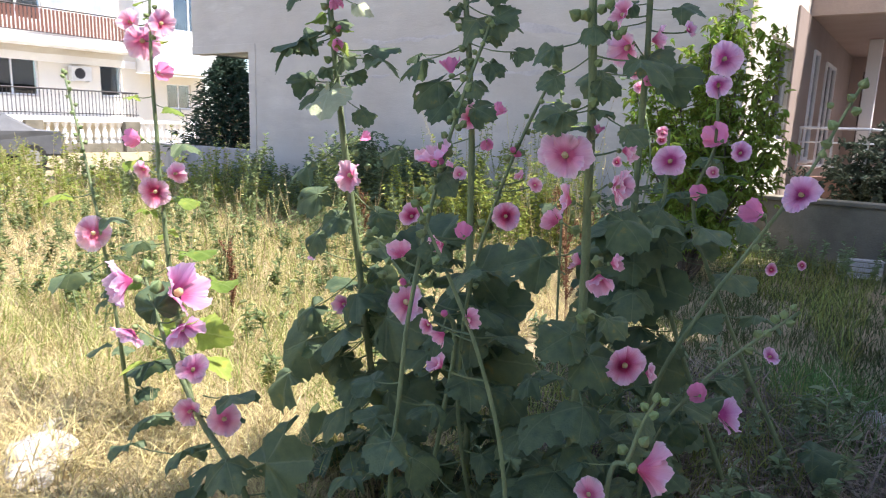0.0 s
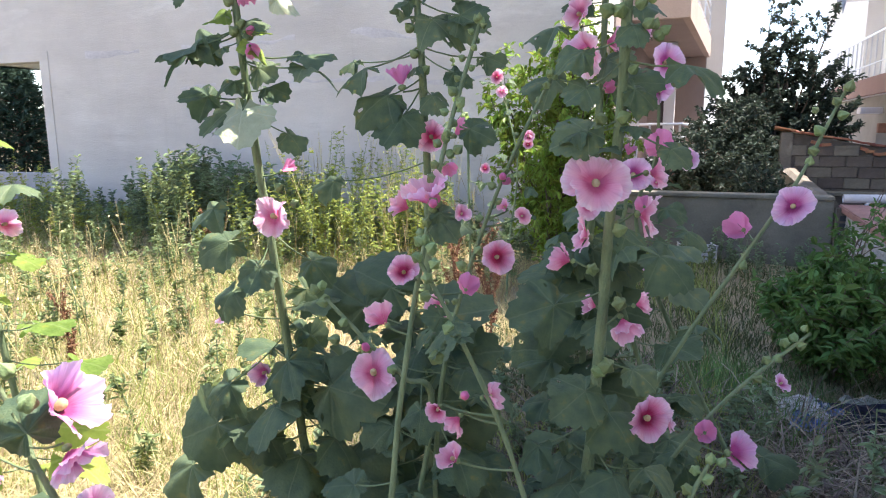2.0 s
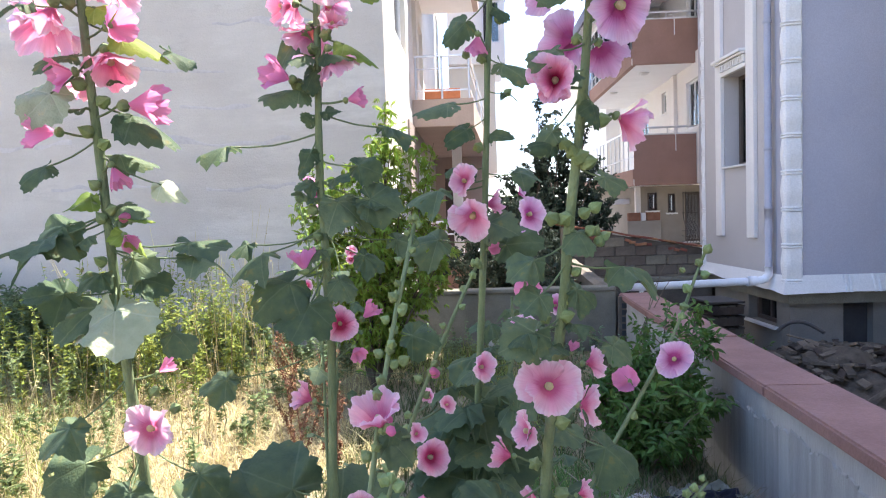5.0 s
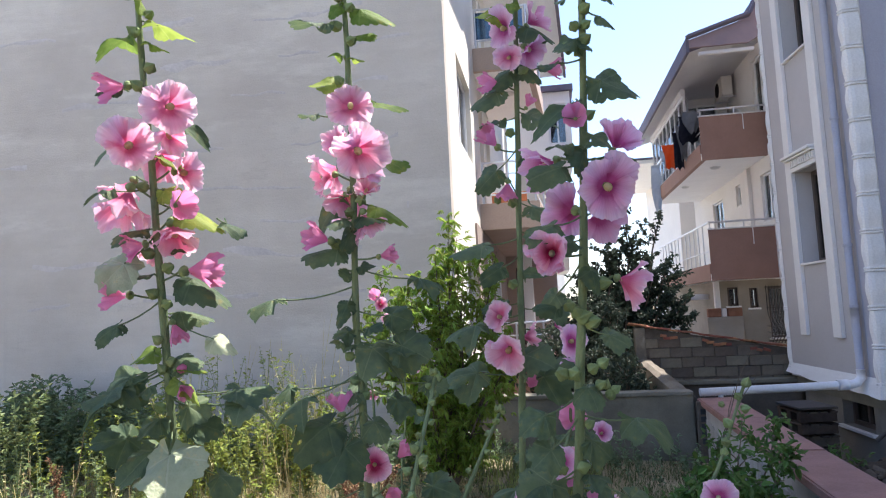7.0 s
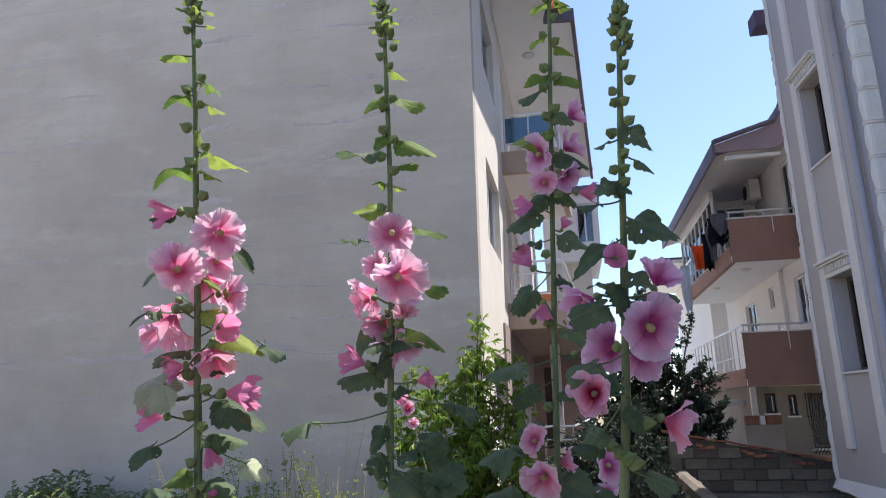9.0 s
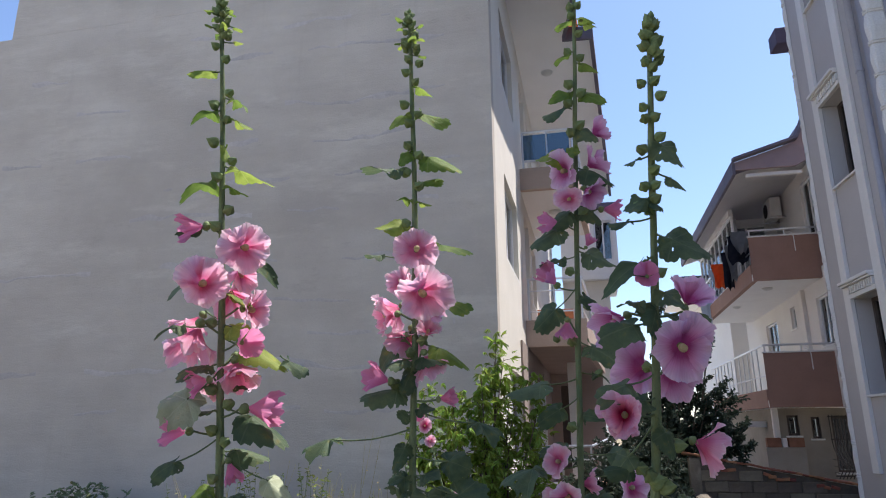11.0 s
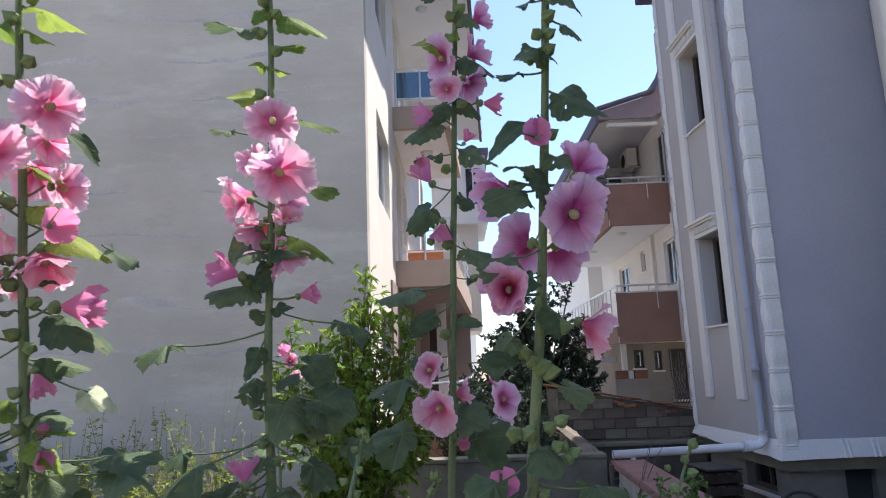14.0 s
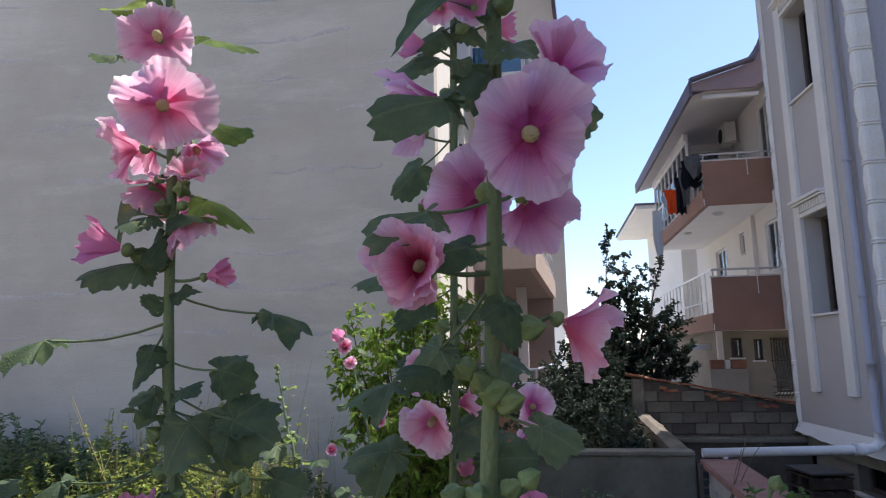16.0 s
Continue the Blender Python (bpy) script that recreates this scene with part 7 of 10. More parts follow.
second.leaf((-0.924, 1.605, 1.592), (-1.048, 1.495, 1.509), 0.133, (0.02, -0.85, 0.53), False, None)
second.leaf((-0.924, 1.608, 1.577), (-0.967, 1.486, 1.439), 0.127, (0.13, -0.91, 0.39), False, None)
second.leaf((-0.924, 1.595, 1.65), (-0.791, 1.572, 1.577), 0.074, (0.51, -0.65, 0.56), False, None)
second.leaf((-0.922, 1.58, 1.737), (-0.813, 1.555, 1.686), 0.124, (0.4, -0.64, 0.66), False, None)
second.leaf((-0.922, 1.58, 1.737), (-0.759, 1.615, 1.708), 0.113, (0, 0, 1), False, None)
second.leaf((-0.923, 1.582, 1.723), (-0.976, 1.552, 1.745), 0.065, (0, 0, 1), False, None)
second.leaf((-0.924, 1.6, 1.621), (-0.942, 1.56, 1.602), 0.048, (0, 0, 1), False, None)
second.leaf((-0.924, 1.608, 1.577), (-0.859, 1.561, 1.52), 0.073, (0.52, -0.77, 0.36), False, None)
second.bud((-0.939, 1.569, 1.703), (-0.5, -0.56, 0.65), 0.029, False)
second.bud((-0.933, 1.581, 1.645), (-0.53, -0.62, 0.58), 0.027, False)
second.bud((-0.911, 1.596, 1.609), (0.8, -0.3, 0.53), 0.028, False)
second.leaf((-0.989, 1.636, 1.042), (-1.163, 1.636, 1.098), 0.216, (0.1, -0.93, 0.47), False, None)
second.leaf((-0.992, 1.613, 0.966), (-1.217, 1.613, 1.05), 0.200, (0.1, -0.95, 0.37), False, None)
second.leaf((-0.997, 1.769, 0.797), (-0.8, 1.769, 0.874), 0.246, (0.53, -0.76, 0.48), False, None)
second.leaf((-0.989, 1.752, 0.919), (-0.826, 1.752, 1.002), 0.211, (0.54, -0.61, 0.57), False, None)
second.leaf((-0.993, 1.769, 0.638), (-0.815, 1.769, 0.682), 0.270, (0.53, -0.76, 0.48), False, None)
second.leaf((-0.982, 1.761, 0.521), (-1.171, 1.761, 0.425), 0.250, (0.46, -0.67, 0.56), False, None)

third = Hollyhock([(-0.654, 2.373, -0.05), (-0.63, 2.296, 0.376), (-0.606, 2.219, 0.801), (-0.582, 2.142, 1.227), (-0.558, 2.063, 1.652), (-0.537, 1.981, 2.078), (-0.52, 1.9, 2.504), (-0.495, 1.819, 2.929), (-0.472, 1.738, 3.355)], 0.0135, "tall hollyhock stalk with pink flowers in half shade", 3, 0.0045)
third.spike(0.9, 1.0, 14, 0.018, 0.012, lsize=0.03)
third.flower((-0.547, 1.857, 2.583), (-0.69, -0.68, -0.24), 0.121, "cup", "mauve")
third.flower((-0.468, 1.909, 2.615), (0.85, -0.24, 0.47), 0.104, "bell", "mauve")
third.flower((-0.484, 1.863, 2.519), (0.59, -0.38, -0.71), 0.107, "cup", "mauve")
third.flower((-0.536, 1.847, 2.494), (-0.26, -0.81, -0.52), 0.083, "cup", "pink")
third.flower((-0.453, 1.895, 2.705), (0.81, 0.34, 0.48), 0.074, "bell", "mauve")
third.flower((-0.579, 1.88, 2.433), (-0.9, -0.43, 0.05), 0.068, "furled", "pink")
third.flower((-0.43, 1.905, 2.472), (0.99, 0.03, -0.11), 0.065, "furled", "pink")
third.flower((-0.598, 1.899, 2.27), (-0.5, -0.7, 0.51), 0.071, "furled", "pink")
third.flower((-0.566, 1.94, 2.144), (-0.12, 0.03, -0.99), 0.064, "furled", "deep")
third.flower((-0.493, 1.911, 2.375), (0.53, -0.42, 0.73), 0.039, "furled", "pink")
third.leaf((-0.501, 1.839, 2.824), (-0.559, 1.803, 2.793), 0.075, (-0.02, -1, 0.1), True, None)
third.leaf((-0.501, 1.839, 2.824), (-0.425, 1.844, 2.79), 0.084, (0.4, -0.87, 0.28), True, None)
third.leaf((-0.503, 1.845, 2.79), (-0.589, 1.819, 2.743), 0.091, (0.03, -0.47, 0.88), 'top', None)
third.leaf((-0.489, 1.798, 3.039), (-0.543, 1.793, 3.015), 0.059, (0, 0, 1), True, None)
third.leaf((-0.489, 1.798, 3.039), (-0.436, 1.794, 3.018), 0.057, (0, 0, 1), True, None)
third.leaf((-0.494, 1.816, 2.944), (-0.553, 1.793, 2.904), 0.063, (0, 0, 1), True, None)
third.leaf((-0.496, 1.823, 2.91), (-0.435, 1.824, 2.876), 0.070, (0, 0, 1), True, None)
third.leaf((-0.513, 1.875, 2.636), (-0.609, 1.829, 2.614), 0.104, (0.09, -0.93, 0.35), True, None)
third.leaf((-0.515, 1.881, 2.602), (-0.415, 1.862, 2.557), 0.111, (0.39, -0.69, 0.62), 'top', None)
third.leaf((-0.508, 1.858, 2.722), (-0.45, 1.841, 2.677), 0.075, (0.42, -0.89, 0.19), 'top', None)
third.leaf((-0.511, 1.868, 2.671), (-0.525, 1.836, 2.621), 0.060, (-0.01, -0.98, 0.2), True, None)
third.leaf((-0.521, 1.904, 2.483), (-0.576, 1.853, 2.432), 0.090, (-0.03, -0.97, 0.25), 'top', None)
third.leaf((-0.523, 1.911, 2.448), (-0.641, 1.863, 2.375), 0.117, (-0.16, -0.78, 0.6), 'top', None)
third.leaf((-0.52, 1.901, 2.5), (-0.454, 1.888, 2.445), 0.087, (0.42, -0.84, 0.34), 'top', None)
third.leaf((-0.526, 1.927, 2.363), (-0.419, 1.92, 2.316), 0.117, (0.27, -0.7, 0.66), 'top', None)
third.leaf((-0.527, 1.93, 2.346), (-0.62, 1.885, 2.32), 0.083, (0.09, -0.39, 0.92), 'top', None)
third.leaf((-0.53, 1.946, 2.26), (-0.64, 1.902, 2.142), 0.102, (-0.2, -0.97, -0.13), 'top', None)
third.leaf((-0.536, 1.976, 2.106), (-0.43, 1.97, 2.054), 0.118, (0.41, -0.77, 0.48), 'top', None)
third.leaf((-0.53, 1.95, 2.243), (-0.486, 1.928, 2.2), 0.065, (0.53, -0.85, -0.02), 'top', None)
third.leaf((-0.54, 1.995, 2.003), (-0.731, 1.942, 1.971), 0.136, (0.03, -0.41, 0.91), 'top', None)
third.leaf((-0.54, 1.992, 2.02), (-0.462, 1.991, 2.007), 0.054, (0, 0, 1), 'top', None)
third.leaf((-0.543, 2.005, 1.952), (-0.648, 1.948, 1.885), 0.095, (0.09, -0.9, 0.43), 'top', None)
third.leaf((-0.545, 2.015, 1.9), (-0.501, 1.972, 1.899), 0.081, (0.43, -0.9, 0.09), 'top', None)
third.leaf((-0.55, 2.032, 1.815), (-0.646, 1.983, 1.801), 0.092, (-0.02, -0.91, 0.42), 'top', None)
third.bud((-0.501, 1.78, 3.068), (-0.2, -0.72, 0.67), 0.028, False)
third.bud((-0.478, 1.784, 3.071), (0.57, -0.52, 0.63), 0.028, False)
third.bud((-0.5, 1.785, 3.041), (-0.41, -0.81, 0.41), 0.028, False)
third.bud((-0.48, 1.801, 2.988), (0.81, -0.51, 0.29), 0.028, False)
third.bud((-0.516, 1.804, 2.934), (-0.52, -0.8, 0.3), 0.030, False)
third.bud((-0.481, 1.815, 2.916), (0.81, -0.51, 0.29), 0.030, False)
third.bud((-0.519, 1.822, 2.838), (-0.52, -0.8, 0.3), 0.036, False)
third.bud((-0.485, 1.835, 2.813), (0.81, -0.51, 0.29), 0.036, False)
third.bud((-0.524, 1.832, 2.783), (-0.52, -0.8, 0.3), 0.036, False)
third.bud((-0.494, 1.852, 2.719), (0.72, -0.57, 0.4), 0.036, False)
third.bud((-0.521, 1.85, 2.698), (-0.36, -0.86, 0.36), 0.036, False)
third.bud((-0.5, 1.9, 2.469), (0.72, -0.64, 0.26), 0.039, False)
third.bud((-0.549, 1.924, 2.301), (-0.36, -0.86, 0.36), 0.035, False)
third.bud((-0.504, 1.952, 2.205), (0.81, -0.57, 0.14), 0.035, False)
third.bud((-0.555, 1.962, 2.103), (-0.36, -0.86, 0.36), 0.035, False)
third.bud((-0.597, 1.95, 2.111), (-0.5, -0.7, 0.51), 0.027, False)
third.bud((-0.57, 2.006, 1.869), (-0.36, -0.86, 0.36), 0.038, False)
third.bud((-0.485, 1.994, 2.016), (0.75, -0.43, 0.5), 0.027, False)
third.flower((-0.61, 1.981, 1.775), (-0.45, -0.88, 0.13), 0.094, "cup", "pink")
third.flower((-0.59, 1.983, 1.68), (-0.23, -0.84, -0.5), 0.142, "cup", "pink")
third.flower((-0.542, 2.073, 1.709), (0.97, 0.22, 0.07), 0.074, "bell", "pink")
third.flower((-0.451, 2.108, 1.739), (0.83, -0.26, 0.5), 0.051, "cup", "mauve")
third.flower((-0.543, 2.049, 1.582), (0.55, -0.82, 0.15), 0.040, "furled", "pink")
third.leaf((-0.552, 2.042, 1.763), (-0.775, 2.016, 1.745), 0.140, (0, -0.27, 0.96), False, None)
third.leaf((-0.55, 2.035, 1.797), (-0.393, 2.034, 1.795), 0.095, (0.33, -0.57, 0.75), False, None)
third.leaf((-0.558, 2.061, 1.661), (-0.474, 2.012, 1.643), 0.128, (0.43, -0.84, 0.34), False, None)
third.leaf((-0.56, 2.071, 1.609), (-0.785, 2.044, 1.611), 0.144, (-0.1, -0.69, 0.72), False, None)
third.leaf((-0.562, 2.078, 1.575), (-0.401, 2.065, 1.613), 0.153, (0.42, -0.79, 0.45), False, None)
third.leaf((-0.602, 2.203, 0.833), (-0.782, 2.203, 0.876), 0.238, (0.53, -0.76, 0.48), False, None)
third.leaf((-0.594, 2.168, 0.987), (-0.805, 2.168, 1.03), 0.223, (0.54, -0.61, 0.57), False, None)
third.leaf((-0.606, 2.214, 0.737), (-0.863, 2.214, 0.72), 0.250, (0.53, -0.76, 0.48), False, None)
third.leaf((-0.596, 2.177, 1.093), (-0.433, 2.177, 1.079), 0.233, (0.46, -0.67, 0.56), False, None)
third.leaf((-0.611, 2.216, 0.902), (-0.406, 2.216, 0.895), 0.259, (0.39, -0.74, 0.46), False, None)
third.leaf((-0.62, 2.248, 0.593), (-0.417, 2.248, 0.628), 0.265, (0.39, -0.57, 0.64), False, None)

fourth = Hollyhock([(-0.561, 1.644, -0.03), (-0.529, 1.604, 0.295), (-0.497, 1.561, 0.62), (-0.473, 1.511, 0.945), (-0.449, 1.439, 1.27), (-0.424, 1.348, 1.596), (-0.402, 1.252, 1.921), (-0.386, 1.167, 2.246), (-0.371, 1.094, 2.548)], 0.0155, "thick hollyhock stalk in shade with large mauve-pink flowers", 4, 0.0045)
fourth.spike(0.96, 1.0, 16, 0.025, 0.016, out=0.010, leaves=False)
fourth.flower((-0.363, 1.166, 1.993), (0.24, -0.9, -0.37), 0.108, "open", "mauve")
fourth.flower((-0.42, 1.287, 1.972), (-0.46, 0.88, 0.09), 0.118, "cup", "mauve")
fourth.flower((-0.458, 1.187, 1.887), (-0.26, -0.97, -0.02), 0.080, "bell", "pink")
fourth.flower((-0.46, 1.18, 1.886), (-0.2, -0.97, -0.13), 0.057, "bell", "deep")
fourth.flower((-0.455, 1.225, 2.051), (-0.84, -0.34, -0.42), 0.092, "bell", "mauve")
fourth.flower((-0.333, 1.253, 2.084), (0.5, 0.14, 0.85), 0.084, "bell", "mauve")
fourth.flower((-0.331, 1.292, 1.838), (0.88, 0.2, -0.42), 0.082, "bell", "pink")
fourth.flower((-0.407, 1.166, 2.114), (-0.1, -0.99, -0.04), 0.044, "furled", "pink")
fourth.flower((-0.369, 1.291, 1.959), (0.33, 0.8, -0.5), 0.081, "bell", "mauve")
fourth.leaf((-0.381, 1.141, 2.354), (-0.336, 1.133, 2.299), 0.070, (0.51, -0.84, 0.19), 'top', None)
fourth.leaf((-0.382, 1.147, 2.325), (-0.429, 1.123, 2.302), 0.033, (0, 0, 1), 'top', None)
fourth.leaf((-0.383, 1.154, 2.297), (-0.333, 1.143, 2.263), 0.041, (0.19, -0.48, 0.86), 'top', None)
fourth.leaf((-0.389, 1.18, 2.193), (-0.308, 1.157, 2.147), 0.095, (0.4, -0.87, 0.28), 'top', None)
fourth.leaf((-0.39, 1.19, 2.155), (-0.465, 1.154, 2.111), 0.094, (-0.15, -0.87, 0.47), 'top', None)
fourth.leaf((-0.387, 1.174, 2.219), (-0.46, 1.142, 2.202), 0.045, (0.09, -0.39, 0.92), 'top', None)
fourth.leaf((-0.393, 1.204, 2.102), (-0.349, 1.171, 2.062), 0.068, (0.41, -0.77, 0.48), 'top', None)
fourth.leaf((-0.394, 1.21, 2.076), (-0.397, 1.16, 2.027), 0.071, (0.5, -0.86, -0.04), 'top', None)
fourth.leaf((-0.395, 1.217, 2.049), (-0.477, 1.135, 2.016), 0.095, (-0.02, -0.91, 0.42), 'top', None)
fourth.leaf((-0.4, 1.242, 1.957), (-0.492, 1.158, 1.921), 0.082, (-0.05, -0.76, 0.65), 'top', None)
fourth.leaf((-0.385, 1.164, 2.257), (-0.424, 1.123, 2.222), 0.066, (-0.01, -0.98, 0.2), 'top', None)
fourth.leaf((-0.386, 1.167, 2.244), (-0.379, 1.133, 2.222), 0.042, (0.42, -0.89, 0.19), 'top', None)
fourth.leaf((-0.396, 1.221, 2.036), (-0.3, 1.291, 2.05), 0.103, (0.65, -0.71, 0.28), 'top', None)
fourth.leaf((-0.394, 1.21, 2.076), (-0.452, 1.168, 2.071), 0.053, (0.11, -0.45, 0.89), 'top', None)
fourth.leaf((-0.404, 1.26, 1.892), (-0.381, 1.23, 1.827), 0.056, (0.5, -0.87, 0.05), 'top', None)
fourth.leaf((-0.402, 1.253, 1.918), (-0.445, 1.195, 1.9), 0.062, (-0.13, -0.93, 0.33), 'top', None)
fourth.leaf((-0.41, 1.287, 1.8), (-0.488, 1.25, 1.799), 0.056, (-0.03, -0.83, 0.55), 'top', None)
fourth.bud((-0.376, 1.084, 2.543), (-0.2, -0.6, 0.77), 0.021, False)
fourth.bud((-0.365, 1.087, 2.538), (0.53, -0.42, 0.73), 0.021, False)
fourth.bud((-0.383, 1.087, 2.522), (-0.54, -0.72, 0.44), 0.023, False)
fourth.bud((-0.365, 1.094, 2.512), (0.8, -0.43, 0.43), 0.023, False)
fourth.bud((-0.383, 1.092, 2.503), (-0.41, -0.81, 0.41), 0.023, False)
fourth.bud((-0.362, 1.1, 2.489), (0.84, -0.43, 0.34), 0.023, False)
fourth.bud((-0.384, 1.099, 2.476), (-0.45, -0.84, 0.32), 0.021, False)
fourth.bud((-0.372, 1.103, 2.468), (0.53, -0.81, 0.24), 0.023, False)
fourth.bud((-0.394, 1.106, 2.44), (-0.64, -0.7, 0.32), 0.021, False)
fourth.bud((-0.371, 1.109, 2.445), (0.72, -0.64, 0.26), 0.023, False)
fourth.bud((-0.363, 1.117, 2.419), (0.88, -0.37, 0.31), 0.023, False)
fourth.bud((-0.393, 1.116, 2.4), (-0.52, -0.8, 0.3), 0.021, False)
fourth.bud((-0.391, 1.121, 2.381), (-0.27, -0.95, 0.13), 0.023, False)
fourth.bud((-0.375, 1.124, 2.383), (0.75, -0.64, 0.16), 0.023, False)
fourth.bud((-0.4, 1.132, 2.329), (-0.62, -0.76, 0.18), 0.025, False)
fourth.bud((-0.368, 1.134, 2.35), (0.78, -0.51, 0.38), 0.023, False)
fourth.bud((-0.381, 1.145, 2.295), (0.64, -0.76, 0.12), 0.025, False)
fourth.bud((-0.4, 1.148, 2.267), (-0.52, -0.8, 0.3), 0.023, False)
fourth.bud((-0.381, 1.151, 2.269), (0.81, -0.51, 0.29), 0.021, False)
fourth.bud((-0.412, 1.154, 2.234), (-0.5, -0.85, 0.16), 0.029, False)
fourth.bud((-0.383, 1.157, 2.246), (0.72, -0.64, 0.26), 0.025, False)
fourth.bud((-0.393, 1.16, 2.228), (0.21, -0.98, 0.06), 0.027, False)
fourth.bud((-0.381, 1.19, 2.124), (0.78, -0.51, 0.38), 0.023, False)
fourth.bud((-0.371, 1.274, 1.835), (0.96, -0.28, 0.09), 0.031, False)
fourth.bud((-0.394, 1.29, 1.767), (0.81, -0.57, 0.14), 0.035, False)
fourth.bud((-0.435, 1.272, 1.798), (-0.47, -0.85, 0.25), 0.029, False)
fourth.leaf((-0.412, 1.299, 1.761), (-0.329, 1.291, 1.725), 0.059, (0.44, -0.65, 0.61), False, None)
fourth.leaf((-0.424, 1.349, 1.591), (-0.249, 1.372, 1.57), 0.112, (0.14, -0.24, 0.96), False, None)
fourth.leaf((-0.432, 1.38, 1.486), (-0.298, 1.38, 1.406), 0.072, (0.32, -0.64, 0.7), False, None)
fourth.leaf((-0.432, 1.38, 1.486), (-0.54, 1.319, 1.441), 0.103, (-0.08, -0.87, 0.48), False, None)
fourth.leaf((-0.42, 1.33, 1.656), (-0.39, 1.285, 1.622), 0.064, (0.43, -0.89, 0.14), False, None)
fourth.leaf((-0.405, 1.264, 1.879), (-0.482, 1.26, 1.787), 0.061, (-0.28, -0.95, 0.17), 'top', None)
fourth.bud((-0.409, 1.285, 1.776), (0.82, -0.45, 0.36), 0.035, False)
fourth.bud((-0.421, 1.28, 1.785), (-0.21, -0.83, 0.52), 0.030, False)
fourth.bud((-0.454, 1.312, 1.672), (-0.56, -0.76, 0.33), 0.033, False)
fourth.bud((-0.43, 1.315, 1.671), (0.33, -0.91, 0.25), 0.035, False)
fourth.bud((-0.396, 1.315, 1.68), (0.73, -0.48, 0.48), 0.027, False)
fourth.bud((-0.378, 1.313, 1.69), (0.73, -0.48, 0.48), 0.027, False)
fourth.bud((-0.384, 1.328, 1.648), (0.67, -0.53, 0.52), 0.025, False)
fourth.bud((-0.423, 1.371, 1.49), (0.76, -0.6, 0.27), 0.032, False)
fourth.bud((-0.464, 1.366, 1.486), (-0.54, -0.73, 0.42), 0.028, False)
fourth.flower((-0.465, 1.33, 1.368), (0.19, -0.93, 0.3), 0.120, "open", "pink")
fourth.flower((-0.371, 1.448, 1.383), (0.99, 0.1, 0.1), 0.079, "cup", "pink")
fourth.flower((-0.413, 1.384, 1.423), (0.32, -0.29, 0.9), 0.024, "furled", "pink")
fourth.flower((-0.383, 1.446, 1.298), (0.99, 0.1, -0.12), 0.090, "cup", "pink")
fourth.flower((-0.497, 1.433, 1.252), (-0.92, -0.36, 0.17), 0.088, "cup", "pink")
fourth.flower((-0.535, 1.457, 1.195), (-0.97, 0.23, 0.06), 0.061, "bell", "pink")
fourth.flower((-0.482, 1.496, 1.089), (-0.81, -0.5, 0.32), 0.044, "bell", "pink")
fourth.flower((-0.388, 1.475, 1.106), (0.96, -0.04, 0.29), 0.052, "bell", "pink")
fourth.flower((-0.417, 1.472, 1.067), (0.48, -0.48, -0.73), 0.071, "bell", "pink")
fourth.leaf((-0.422, 1.338, 1.63), (-0.524, 1.262, 1.586), 0.070, (-0.09, -0.84, 0.53), False, None)
fourth.leaf((-0.424, 1.349, 1.591), (-0.508, 1.261, 1.515), 0.069, (0.02, -0.87, 0.48), False, None)
fourth.leaf((-0.433, 1.384, 1.473), (-0.531, 1.324, 1.457), 0.061, (-0.01, -0.09, 1), False, None)
fourth.leaf((-0.449, 1.437, 1.277), (-0.285, 1.398, 1.188), 0.115, (0.49, -0.65, 0.58), False, None)
fourth.leaf((-0.459, 1.472, 1.133), (-0.631, 1.367, 1.084), 0.146, (0.03, -0.88, 0.47), False, None)
fourth.leaf((-0.436, 1.395, 1.434), (-0.481, 1.331, 1.432), 0.079, (0, 0, 1), False, None)
fourth.leaf((-0.427, 1.361, 1.552), (-0.364, 1.37, 1.516), 0.074, (0.51, -0.65, 0.56), False, None)
fourth.leaf((-0.433, 1.384, 1.473), (-0.377, 1.366, 1.473), 0.059, (0, 0, 1), False, None)
fourth.leaf((-0.475, 1.517, 0.911), (-0.536, 1.419, 0.861), 0.138, (0.13, -0.87, 0.47), False, None)
fourth.leaf((-0.478, 1.524, 0.872), (-0.376, 1.482, 0.792), 0.140, (0.51, -0.73, 0.45), False, None)
fourth.leaf((-0.471, 1.505, 0.976), (-0.346, 1.478, 0.946), 0.079, (0.4, -0.64, 0.66), False, None)
fourth.bud((-0.417, 1.366, 1.518), (0.75, -0.26, 0.61), 0.024, False)
fourth.bud((-0.408, 1.346, 1.573), (0.75, -0.26, 0.61), 0.023, False)
fourth.bud((-0.366, 1.341, 1.629), (0.72, -0.03, 0.69), 0.026, False)
fourth.bud((-0.356, 1.339, 1.637), (0.82, -0.03, 0.57), 0.022, False)
fourth.bud((-0.374, 1.336, 1.647), (0.39, -0.07, 0.92), 0.022, False)
fourth.bud((-0.429, 1.436, 1.267), (0.83, -0.45, 0.33), 0.035, False)
fourth.bud((-0.482, 1.448, 1.18), (-0.08, -0.92, 0.39), 0.033, False)
fourth.bud((-0.426, 1.476, 1.105), (0.52, -0.77, 0.36), 0.039, False)
fourth.bud((-0.452, 1.505, 0.954), (0.43, -0.82, 0.38), 0.048, False)
fourth.bud((-0.469, 1.504, 0.941), (-0.44, -0.82, 0.37), 0.041, False)
fourth.flower((-0.365, 1.562, 0.821), (0.47, -0.82, 0.33), 0.114, "cup", "deep")
fourth.flower((-0.321, 1.618, 0.795), (0.97, 0.15, 0.17), 0.062, "cup", "pink")

